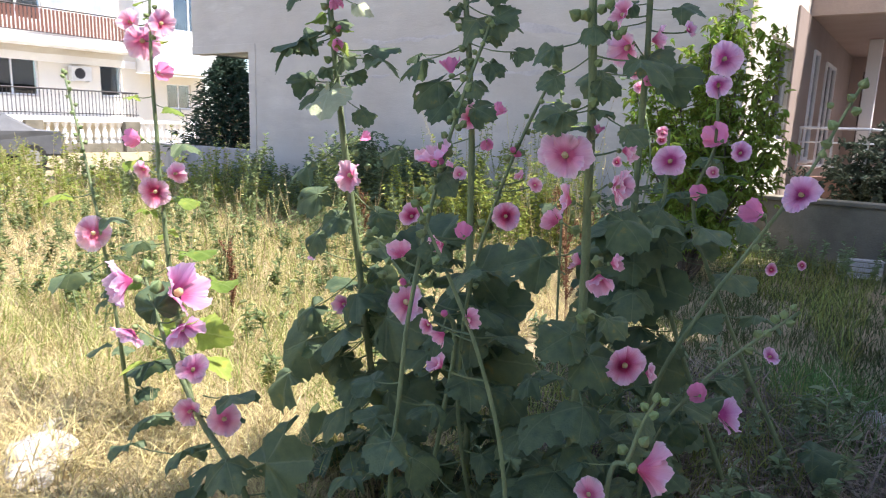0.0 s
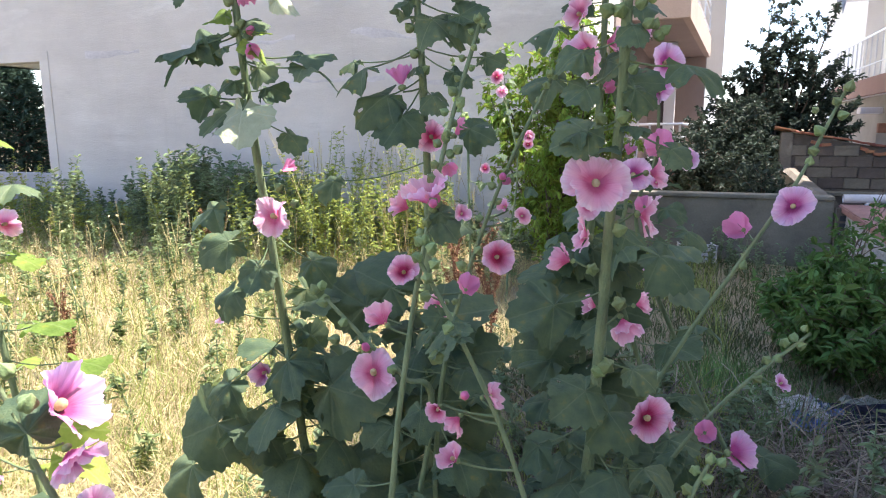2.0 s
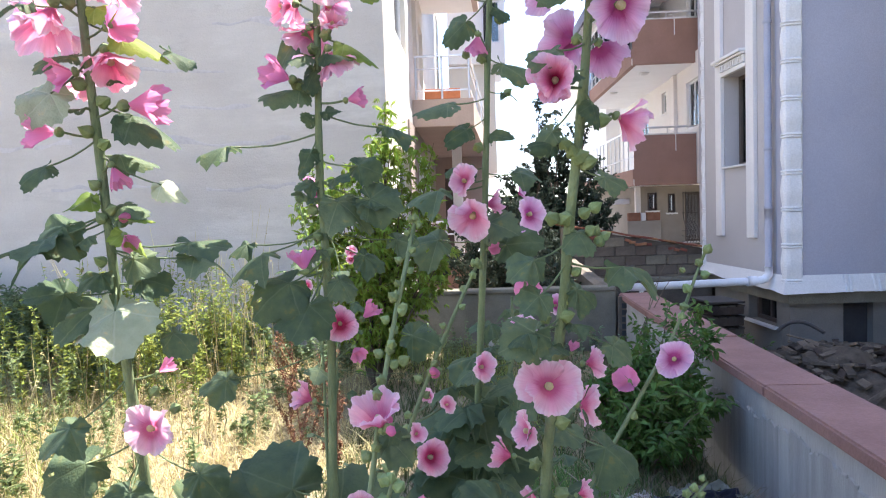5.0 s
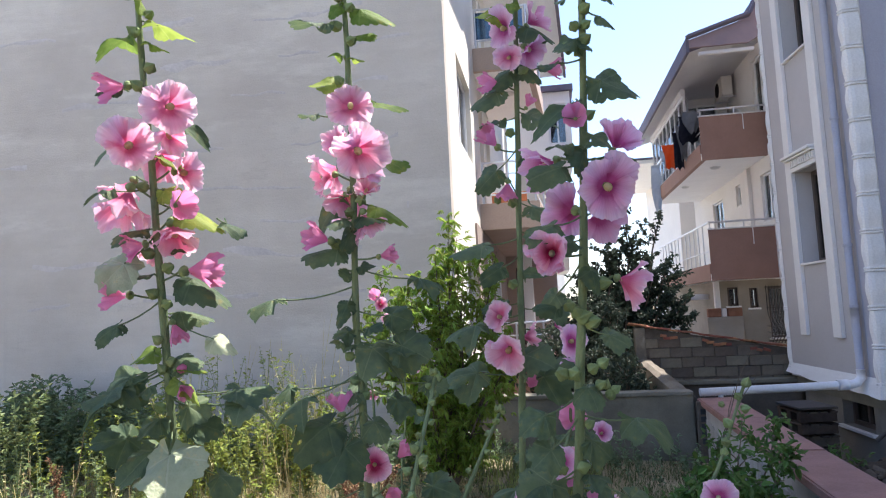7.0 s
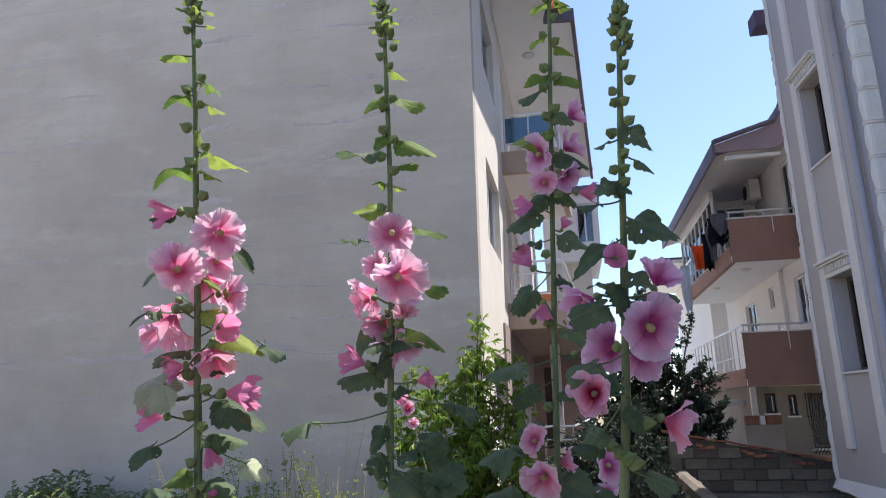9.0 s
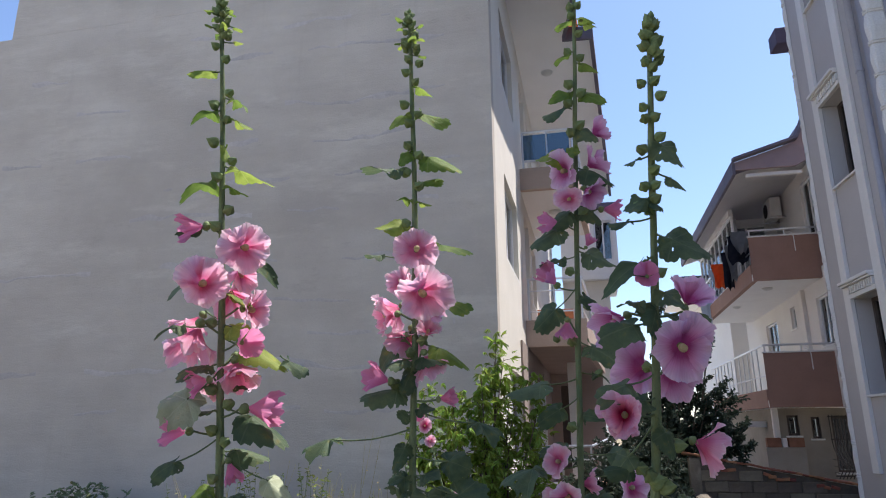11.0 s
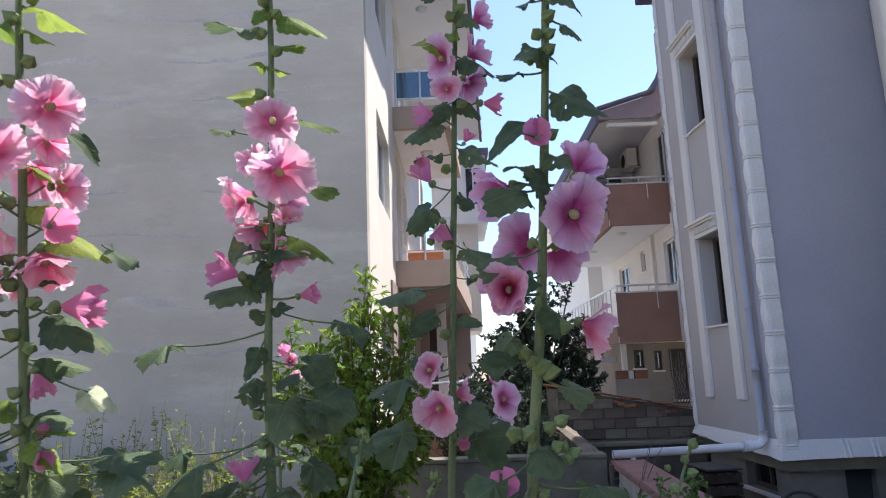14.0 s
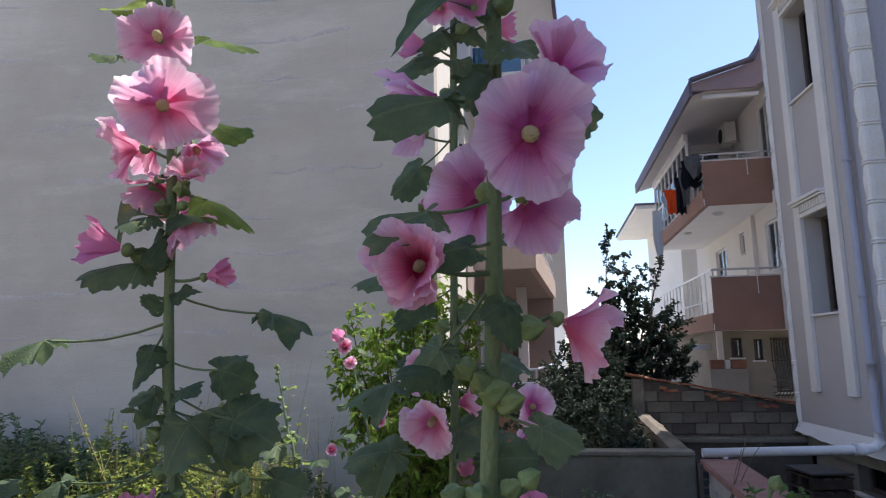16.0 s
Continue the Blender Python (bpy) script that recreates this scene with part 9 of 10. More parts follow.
# ---- masses of leaves and grass ----
def leaf_cloud(name, base, way, length, width, material, parent=None, fold=0.25, bend=0.25, seed=1):
    """Many small pointed leaves, each a folded blade of two faces, in one mesh."""
    rng = np.random.default_rng(seed)
    base, way = np.asarray(base, float), np.asarray(way, float)
    n = len(base)
    length, width = np.broadcast_to(length, n), np.broadcast_to(width, n)
    way = way / np.linalg.norm(way, axis=1, keepdims=True)
    ref = rng.normal(size=(n, 3)) * 0.45 + np.array([0, 0, 1.0])
    side = np.cross(ref, way)
    side /= np.linalg.norm(side, axis=1, keepdims=True) + 1e-9
    nor = np.cross(way, side)
    L, W = length[:, None], width[:, None]

    def at(u, v, w):
        return base + way * L * u + side * W * v + nor * (W * w - L * bend * u * u)

    v = np.stack([at(0, 0, 0), at(0.3, 0.5, fold), at(0.68, 0.38, fold), at(1, 0, 0), at(0.68, -0.38, fold), at(0.3, -0.5, fold)], 1).reshape(-1, 3)
    k = np.arange(n)[:, None] * 6
    f = np.concatenate([k + [0, 1, 2, 3], k + [0, 3, 4, 5]], 1).reshape(-1, 4)
    me = bpy.data.meshes.new(name)
    me.from_pydata(v.tolist(), [], f.tolist())
    me.materials.append(material)
    ob = new(name, me)
    if parent:
        ob.parent = parent
    return ob


def blades(name, xy, height, width, lean, material, seed, segs=3):
    """Grass blades: tapered strips that lean and bow."""
    rng = np.random.default_rng(seed)
    n = len(xy)
    z = np.array([ground_height(x, y) for x, y in xy]) - 0.01
    az = rng.uniform(0, 2 * np.pi, n)
    d = np.stack([np.cos(az), np.sin(az)], 1)
    fa = rng.uniform(0, 2 * np.pi, n)
    s = np.stack([np.cos(fa), np.sin(fa)], 1)
    ln = lean * rng.uniform(0.2, 1.6, n)
    pts = []
    for k in range(segs + 1):
        u = k / segs
        c = xy + d * (height * ln * u ** 1.8)[:, None]
        zz = z + height * u * (1 - 0.35 * ln * u)
        w = width * (1 - u) ** 0.7
        if k < segs:
            for sg in (-0.5, 0.5):
                pts.append(np.concatenate([c + s * (w * sg)[:, None], zz[:, None]], 1))
        else:
            pts.append(np.concatenate([c, zz[:, None]], 1))
    v = np.stack(pts, 1)
    m = v.shape[1]
    k = np.arange(n)[:, None] * m
    faces = []
    for q in range(segs - 1):
        faces += (k + [2 * q, 2 * q + 1, 2 * q + 3, 2 * q + 2]).tolist()
    faces += (k + [2 * segs - 2, 2 * segs - 1, 2 * segs]).tolist()
    me = bpy.data.meshes.new(name)
    me.from_pydata(v.reshape(-1, 3).tolist(), [], faces)
    me.materials.append(material)
    return new(name, me)


def scatter(n, x0, x1, y0, y1, seed, near=2.2, keep=None):
    """Points over a rectangle, thicker towards the hollyhocks, in tufts."""
    rng = np.random.default_rng(seed)
    out = []
    have = 0
    while have < n:
        p = np.stack([rng.uniform(x0, x1, 4 * n), rng.uniform(y0, y1, 4 * n)], 1)
        d = np.hypot(p[:, 0] + 0.6, p[:, 1] - 0.2)
        ok = rng.uniform(0, 1, len(p)) < np.minimum(1.0, (near / np.maximum(d, 0.3)) ** 1.1)
        tuft = np.sin(p[:, 0] * 5.1 + 2 * np.sin(p[:, 1] * 3.3)) * np.sin(p[:, 1] * 4.7 + 1.5 * np.sin(p[:, 0] * 2.9))
        ok &= rng.uniform(-1.0, 1, len(p)) < tuft + 0.75
        if keep is not None:
            ok &= keep(p)
        out.append(p[ok])
        have += ok.sum()
    return np.concatenate(out)[:n]


def grass():
    rng = np.random.default_rng(3)
    dry = lambda q: (q[:, 0] < -1.55 + 0.25 * np.sin(q[:, 1] * 3)) | ((q[:, 1] < 2.1) & (q[:, 0] < -0.9))  # noqa: E731
    p = scatter(60000, -13, -0.1, -1.6, 8.05, 21, 2.2, dry)
    ob = blades("dry_grass", p, rng.uniform(0.10, 0.36, len(p)), rng.uniform(0.0025, 0.006, len(p)) * (1 + 0.10 * np.hypot(p[:, 0], p[:, 1])), 1.0, M_straw, 31)
    tagged(ob, "dry straw-yellow grass over the vacant lot", "grass", kind="stuff")
    p = scatter(26000, -13, -0.3, 0.75, 7.9, 22, 2.2, dry)
    ob = blades("flattened_straw", p, rng.uniform(0.10, 0.30, len(p)), rng.uniform(0.003, 0.007, len(p)) * (1 + 0.10 * np.hypot(p[:, 0], p[:, 1])), 1.7, M_straw, 32)
    tagged(ob, "flattened dry straw lying on the soil", "straw", kind="stuff")
    green = lambda q: (np.sin(q[:, 0] * 1.3 + 1) + np.sin(q[:, 1] * 1.1 + 0.5 * q[:, 0]) > -0.1)  # noqa: E731
    p = scatter(17000, -13, 0.0, 0.9, 8.05, 23, 3.0, green)
    ob = blades("green_grass", p, rng.uniform(0.10, 0.34, len(p)), rng.uniform(0.003, 0.007, len(p)) * (1 + 0.10 * np.hypot(p[:, 0], p[:, 1])), 0.5, M_greengrass, 33)
    tagged(ob, "sparse green grass among the dry straw", "grass", kind="stuff")
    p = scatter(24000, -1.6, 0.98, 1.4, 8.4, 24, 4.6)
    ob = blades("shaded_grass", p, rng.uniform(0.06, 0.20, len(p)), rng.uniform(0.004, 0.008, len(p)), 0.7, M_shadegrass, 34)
    tagged(ob, "short green and dead grass by the wall, darkened for the shade", "grass", kind="stuff")
    tuft = np.random.default_rng(8)
    p = np.stack([tuft.normal(0.0, 0.22, 1500), tuft.normal(3.75, 0.30, 1500)], 1)
    ob = blades("grass_tuft", p, rng.uniform(0.12, 0.30, len(p)), rng.uniform(0.004, 0.008, len(p)), 0.6, M_shadetuft, 36)
    tagged(ob, "tuft of lush green grass in the shade", "grass", kind="stuff")
    p = scatter(4600, -0.9, 0.98, 1.6, 3.75, 25, 4.0)
    ob = blades("dead_stalks", p, rng.uniform(0.12, 0.45, len(p)), rng.uniform(0.007, 0.014, len(p)), 2.6, M_stalk, 35)
    tagged(ob, "grey cut dead stalks strewn on the ground", "stalks", kind="stuff")


M_yellowweed = mat("yellow_green_weed", (0.22, 0.26, 0.055), (0.34, 0.38, 0.10), 5, 0.65, 0.0, 20, per_piece=0.3, through_light=0.45, spec=0.3)
M_greenweed = mat("pale_weed_leaf", (0.17, 0.22, 0.09), (0.26, 0.31, 0.14), 5, 0.65, 0.0, 20, per_piece=0.3, through_light=0.4, spec=0.3)
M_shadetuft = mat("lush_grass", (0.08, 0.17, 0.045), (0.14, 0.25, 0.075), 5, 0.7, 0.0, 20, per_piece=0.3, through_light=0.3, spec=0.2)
# darker green than the open grass: the shade is in its colour
M_shadegrass = mat("shade_darkened_grass", (0.065, 0.095, 0.035), (0.125, 0.145, 0.06), 5, 0.8, 0.0, 20, per_piece=0.4, through_light=0.3, spec=0.2)
grass()


def weed_bed(name, label, n, x0, x1, y0, y1, h0, h1, leaves, material, seed, lsize=0.045, stalk_mat=None):
    """A bed of upright leafy weeds: thin stalks with small leaves all the way up."""
    rng = np.random.default_rng(seed)
    e = tagged(empty(name), label, "weeds", kind="stuff")
    base, way, ln = [], [], []
    bm = bmesh.new()
    for i in range(n):
        x, y = rng.uniform(x0, x1), rng.uniform(y0, y1)
        patch = 0.5 + 0.5 * math.sin(x * 1.9 + 1.3 * math.sin(x * 0.8 + y)) * math.sin(x * 0.63 + 0.7)
        h = rng.uniform(h0, h1) * (0.55 + 0.6 * patch)
        z = ground_height(x, y)
        tip = Vector((x + rng.normal() * 0.10 * h, y + rng.normal() * 0.10 * h, z + h))
        foot = Vector((x, y, z - 0.02))
        add_tube(bm, [foot, foot.lerp(tip, 0.5) + Vector((rng.normal() * 0.02, rng.normal() * 0.02, 0)), tip], [0.005, 0.004, 0.002], 4, False)
        nb = rng.integers(1, 5)
        arms = [(foot, tip)]
        for _ in range(nb):
            s = rng.uniform(0.25, 0.75)
            p = foot.lerp(tip, s)
            a = rng.uniform(0, 6.28)
            q = p + Vector((math.cos(a) * 0.35, math.sin(a) * 0.35, 0.9)) * h * rng.uniform(0.2, 0.4)
            add_tube(bm, [p, q], [0.003, 0.0015], 4, False)
            arms.append((p, q))
        for p, q in arms:
            for _ in range(leaves if p is foot else leaves // 3):
                c = p.lerp(q, rng.uniform(0.12, 1.0))
                a = rng.uniform(0, 6.28)
                base.append(c)
                way.append((math.cos(a), math.sin(a), rng.uniform(-0.2, 1.1)))
                ln.append(lsize * rng.uniform(0.5, 1.4))
    part("stalks", bm, stalk_mat or M_stem, e)
    ln = np.array(ln)
    leaf_cloud("leaves", np.array(base), np.array(way), ln, ln * 0.42, material, e, seed=seed)


weed_bed("wall_weeds", "dark green leafy weeds along the foot of the gable", 170, -7.7, -4.85, 6.9, 7.95, 0.8, 1.35, 66, M_weed, 41, 0.07)
weed_bed("low_wall_weeds", "low green weeds at the foot of the gable near the porch", 100, -10.5, -7.7, 6.9, 7.95, 0.3, 0.85, 50, M_weed, 53, 0.06)
weed_bed("corner_wall_weeds", "low dark weeds at the foot of the gable near the corner", 120, -4.9, -1.9, 6.9, 7.95, 0.25, 0.75, 50, M_weed, 54, 0.06)
weed_bed("lot_weeds", "pale green weeds standing in the dry grass", 300, -9.0, -1.8, 1.9, 6.8, 0.2, 0.66, 34, M_greenweed, 42, 0.045)
weed_bed("tall_weeds", "tall pale grey-green weed in the dry grass", 4, -5.12, -4.96, 5.14, 5.28, 1.2, 1.5, 90, M_greenweed, 43, 0.05)
weed_bed("tall_weeds", "tall pale grey-green weed in the dry grass", 3, -6.76, -6.62, 5.14, 5.28, 1.2, 1.5, 90, M_greenweed, 55, 0.05)
weed_bed("dry_twigs", "bare dry weed stems in the straw", 110, -8.5, -2.2, 2.2, 6.4, 0.4, 0.95, 7, M_straw, 56, 0.03, M_straw)
weed_bed("corner_weeds", "wispy yellow-green weeds in front of the gable wall", 105, -4.5, -2.7, 5.6, 7.2, 0.6, 1.3, 48, M_yellowweed, 47, 0.045)
weed_bed("dry_weed_stems", "tall bare dry weed stems in front of the gable wall", 34, -4.8, -2.6, 6.0, 7.7, 1.0, 1.75, 5, M_straw, 48, 0.03, M_straw)
weed_bed("porch_weeds", "yellow-green weeds at the edge of the lot", 80, -9.0, -4.6, 5.6, 7.8, 0.4, 1.15, 40, M_yellowweed, 49, 0.05)
weed_bed("wall_side_weeds", "weeds along the low concrete wall", 60, -1.7, 1.0, 7.2, 8.35, 0.15, 0.5, 26, M_weed, 44)
weed_bed("plant_foot_weeds", "small green weeds round the feet of the hollyhocks", 70, -1.9, 0.5, 1.7, 3.6, 0.12, 0.5, 26, M_weed, 45, 0.05)
weed_bed("bank_weeds", "tall dry grass and weeds on the bank by the street", 420, -16.0, -8.0, 1.5, 7.0, 0.45, 1.0, 26, M_yellowweed, 50, 0.05, M_straw)
weed_bed("thistle_weeds", "grey-green weeds by the porch in the grass", 90, -13.0, -6.0, 4.5, 7.4, 0.3, 0.85, 40, M_greenweed, 46, 0.05)


def dock(x, y, h, seed):
    """A dock stalk with rust-brown seed heads."""
    rng = np.random.default_rng(seed)
    z = ground_height(x, y)
    d = tagged(empty("dock_plant", (x, y, z)), "dead dock stalk with rust-brown seed heads", "weed", group="dock stalks")
    bm = bmesh.new()
    base, way = [], []
    arms = [(Vector((0, 0, -0.02)), Vector((rng.normal() * 0.05, rng.normal() * 0.05, h)), 0.35)]
    for i in range(8):
        s = 0.3 + 0.6 * i / 8
        p = arms[0][0].lerp(arms[0][1], s)
        a = rng.uniform(0, 6.28)
        arms.append((p, p + Vector((math.cos(a) * 0.4, math.sin(a) * 0.4, 0.9)) * h * rng.uniform(0.16, 0.32), 0.1))
    for p, q, s0 in arms:
        add_tube(bm, [p, p.lerp(q, 0.5), q], [0.004, 0.003, 0.0015], 5, False)
        for _ in range(90):
            s = s0 + (1 - s0) * rng.uniform(0, 1)
            base.append(p.lerp(q, s) + Vector(rng.normal(size=3) * 0.008))
            way.append(rng.normal(size=3))
    part("stalk", bm, M_dock, d)
    leaf_cloud("seed_head", np.array(base), np.array(way), 0.013, 0.011, M_dock, d, seed=seed)


for _i, (_x, _y, _h) in enumerate(((-1.60, 3.9, 1.05), (-1.50, 4.1, 0.9), (-1.72, 4.2, 0.85), (-1.42, 3.8, 0.75), (-4.6, 5.2, 0.7), (-3.4, 2.6, 0.62))):
    dock(_x, _y, _h, 60 + _i)


# ---- trees and bushes ----
def woody(name, label, category, foot, limbs, n_leaves, length, width, material, seed, droop=-0.2, trunk_r=0.03, twig=0.28, compound=1):
    """A tree or shrub: tapered limbs from the foot, side twigs, and a crown of single leaves along the twigs."""
    rng = np.random.default_rng(seed)
    t = tagged(empty(name, foot), label, category)
    bm = bmesh.new()
    foot = Vector(foot)
    ends = []
    for k, (tip, r0) in enumerate(limbs):
        tip = Vector(tip) - foot
        a = Vector((rng.normal() * 0.03, rng.normal() * 0.03, -0.05))
        pts = [a.lerp(tip, u) + Vector((rng.normal(), rng.normal(), 0)) * 0.04 * tip.length * math.sin(u * math.pi) * 0.6 for u in (0, 0.2, 0.4, 0.6, 0.8, 1.0)]
        add_tube(bm, pts, [r0 * trunk_r * f for f in (1, 0.85, 0.68, 0.5, 0.32, 0.12)], 7, False)
        m = 14
        for i in range(m):
            u = 0.22 + 0.78 * (i + rng.uniform()) / m
            j = min(4, int(u * 5))
            p = pts[j].lerp(pts[j + 1], u * 5 - j)
            a2 = rng.uniform(0, 6.28)
            L = twig * rng.uniform(0.5, 1.3) * (1.15 - 0.6 * u)
            q = p + Vector((math.cos(a2), math.sin(a2), rng.uniform(0.1, 0.9))) * L
            add_tube(bm, [p, p.lerp(q, 0.5) + Vector((0, 0, 0.02)), q], [0.12 * r0 * trunk_r + 0.002, 0.003, 0.0015], 4, False)
            ends.append((p, q))
        ends.append((pts[4], pts[5]))
    part("trunk", bm, M_bark, t, smooth=True)
    ne = len(ends)
    P = np.array([e[0] for e in ends])
    Q = np.array([e[1] for e in ends])
    i = rng.integers(0, ne, n_leaves)
    u = rng.uniform(0.15, 1.08, n_leaves)[:, None]
    base = P[i] + (Q[i] - P[i]) * u + rng.normal(size=(n_leaves, 3)) * (0.02 if compound == 1 else 0.045)
    way = (Q[i] - P[i]) / (np.linalg.norm(Q[i] - P[i], axis=1, keepdims=True) + 1e-6) * 0.5 + rng.normal(size=(n_leaves, 3)) * 0.65
    way[:, 2] += droop
    ln = length * rng.uniform(0.55, 1.3, n_leaves)
    if compound > 1:
        # a hand of leaflets fanned out from each leaf stalk
        way /= np.linalg.norm(way, axis=1, keepdims=True)
        across = np.cross(way, rng.normal(size=(n_leaves, 3)) * 0.3 + np.array([0, 0, 1.0]))
        across /= np.linalg.norm(across, axis=1, keepdims=True) + 1e-6
        fan = np.linspace(-1.15, 1.15, compound)
        way = (way[:, None] * np.cos(fan)[:, None] + across[:, None] * np.sin(fan)[:, None]).reshape(-1, 3) + rng.normal(size=(n_leaves * compound, 3)) * 0.12
        way[:, 2] -= 0.25
        base = np.repeat(base, compound, axis=0)
        ln = (ln[:, None] * (1 - 0.3 * np.abs(fan))).reshape(-1)
    leaf_cloud("crown", base, way, ln, ln * width, material, t, seed=seed + 1)
    return t


def limbs_in(cx, cy, z0, z1, rx, ry, n, seed, r=1.0):
    rng = np.random.default_rng(seed)
    out = []
    for i in range(n):
        a = i * 2.4 + rng.uniform(-0.3, 0.3)
        s = math.sqrt((i + 0.4) / n)
        out.append(((cx + rx * s * math.cos(a), cy + ry * s * math.sin(a), z0 + (z1 - z0) * (1 - 0.55 * s * s) * rng.uniform(0.85, 1.05)), r * (1.1 - 0.5 * s)))
    return out


woody("sapling", "bright green leafy sapling by the corner of the gable", "tree", (-1.55, 6.5, -0.05), limbs_in(-1.5, 6.5, 0.4, 2.45, 0.62, 0.5, 17, 7)
      + [((-1.38, 6.5, 2.74), 0.9), ((-1.30, 6.4, 2.5), 0.8), ((-0.93, 6.5, 2.36), 0.8), ((-2.12, 6.5, 2.22), 0.8), ((-2.22, 6.45, 1.86), 0.8), ((-0.92, 6.3, 1.75), 0.8), ((-0.85, 6.2, 1.35), 0.7)],
      3900, 0.090, 0.28, M_sapling, 71, -0.55, 0.024, 0.30, 5)
woody("leafy_bush", "dense dark green bush growing against the garden wall", "bush", (0.62, 4.75, -0.1), limbs_in(0.60, 4.70, 0.05, 0.66, 0.42, 0.65, 30, 9) + [((0.78, 4.9, 0.92), 0.8), ((0.98, 4.7, 0.84), 0.8), ((0.66, 5.1, 0.80), 0.7), ((1.02, 5.0, 0.95), 0.8)], 7600, 0.068, 0.46, M_bush, 73, -0.25, 0.016, 0.22)
woody("dark_tree", "dark-leaved small tree behind the low walls", "tree", (0.95, 14.0, -0.1), limbs_in(1.15, 14.0, 0.5, 3.2, 1.05, 1.0, 24, 11)
      + [((0.90, 14.0, 4.2), 0.6), ((1.20, 14.0, 3.5), 0.9), ((1.91, 14.0, 3.6), 0.9), ((2.42, 14.0, 1.5), 0.9), ((2.30, 13.9, 1.85), 0.8), ((2.0, 14.1, 2.3), 0.9), ((0.25, 14.0, 2.4), 0.8), ((1.6, 13.6, 1.3), 0.9)],
      30000, 0.078, 0.58, M_plum, 75, -0.15, 0.055, 0.55)
woody("undergrowth_bush", "dark bush behind the low concrete wall", "bush", (-0.1, 11.2, -0.1), limbs_in(-0.1, 11.2, 0.3, 1.45, 1.2, 0.8, 18, 13), 9000, 0.078, 0.55, M_plum, 77, -0.2, 0.03, 0.4)
woody("shade_bush", "dark leafy bush between the low walls", "bush", (0.25, 12.3, -0.1), limbs_in(0.25, 12.3, 0.4, 2.1, 0.95, 0.8, 20, 17), 12000, 0.078, 0.55, M_plum, 83, -0.2, 0.035, 0.45)
woody("alley_bush", "dark shaded bush at the end of the low concrete wall", "bush", (0.55, 9.6, -0.1), limbs_in(0.5, 9.6, 0.2, 0.98, 0.42, 0.6, 14, 19), 3600, 0.085, 0.5, M_plum, 85, -0.2, 0.025, 0.3)
woody("yard_sapling", "small pale green weed shrub beyond the garden wall", "bush", (2.45, 8.0, -0.45), limbs_in(2.45, 8.0, -0.35, 0.15, 0.28, 0.35, 8, 15), 420, 0.075, 0.55, M_bush, 79, -0.2, 0.018, 0.3)


def conifer(foot, h, r, seed):
    rng = np.random.default_rng(seed)
    t = tagged(empty("conifer", foot), "dark green conifer standing behind the porch", "tree")
    bm = bmesh.new()
    add_tube(bm, [(0, 0, -0.1), (0.05, 0, h * 0.5), (0, 0, h)], [0.09, 0.06, 0.01], 8)
    base, way = [], []
    for i in range(190):
        z = h * (0.06 + 0.9 * i / 190)
        a = i * 2.4
        L = r * (1 - z / h) ** 0.75 * rng.uniform(0.7, 1.15)
        q = Vector((math.cos(a) * L, math.sin(a) * L, z + 0.15 * L))
        add_tube(bm, [(0, 0, z), q], [0.015, 0.004], 4, False)
        for _ in range(46):
            u = rng.uniform(0.15, 1.0)
            base.append(Vector((0, 0, z)).lerp(q, u))
            w = Vector((math.cos(a), math.sin(a), 0.1)) + Vector(rng.normal(size=3) * 0.7)
            way.append(w)
    part("trunk", bm, M_bark, t)
    leaf_cloud("crown", np.array(base), np.array(way), 0.17, 0.035, M_conifer, t, seed=seed)


conifer((-14.6, 11.0, -0.05), 3.1, 1.75, 81)
conifer((-15.2, 13.0, -0.05), 2.8, 1.2, 82)


# ---- small things on the ground ----
def rubble(name, label, at, size, material, seed, flat=0.6, category="rock"):
    bm = bmesh.new()
    bmesh.ops.create_icosphere(bm, subdivisions=3, radius=size)
    for v in bm.verts:
        n = noise.noise(v.co * (2.2 / size) + Vector((seed, 0, 0))) * 0.35 + noise.noise(v.co * (6 / size) + Vector((0, seed, 0))) * 0.12
        v.co *= 1 + n
        v.co.z *= flat
    ob = tagged(mesh_ob(name, bm, material), label, category)
    ob.matrix_basis = pose(*at)
    return ob


M_greyrock = mat("grey_rubble", (0.19, 0.185, 0.185), (0.30, 0.29, 0.285), 9, 0.95, 0.7, 60, (0.22, 0.21, 0.20), 0.0, spec=0.2)
for _i, (_x, _y, _s) in enumerate(((-2.55, 1.02, 0.13), (-2.40, 0.92, 0.09), (-2.72, 1.15, 0.08))):
    rubble("rubble", "pale lump of broken plaster in the dry grass", (_x, _y, ground_height(_x, _y) + 0.03), _s, M_rock, 3 + _i)
for _i, (_x, _y, _s) in enumerate(((-0.30, 2.82, 0.10), (-0.12, 2.95, 0.06))):
    rubble("rubble", "grey-white lump of rubble in the shade", (_x, _y, ground_height(_x, _y) + 0.01), _s, M_rock, 13 + _i, 0.4)


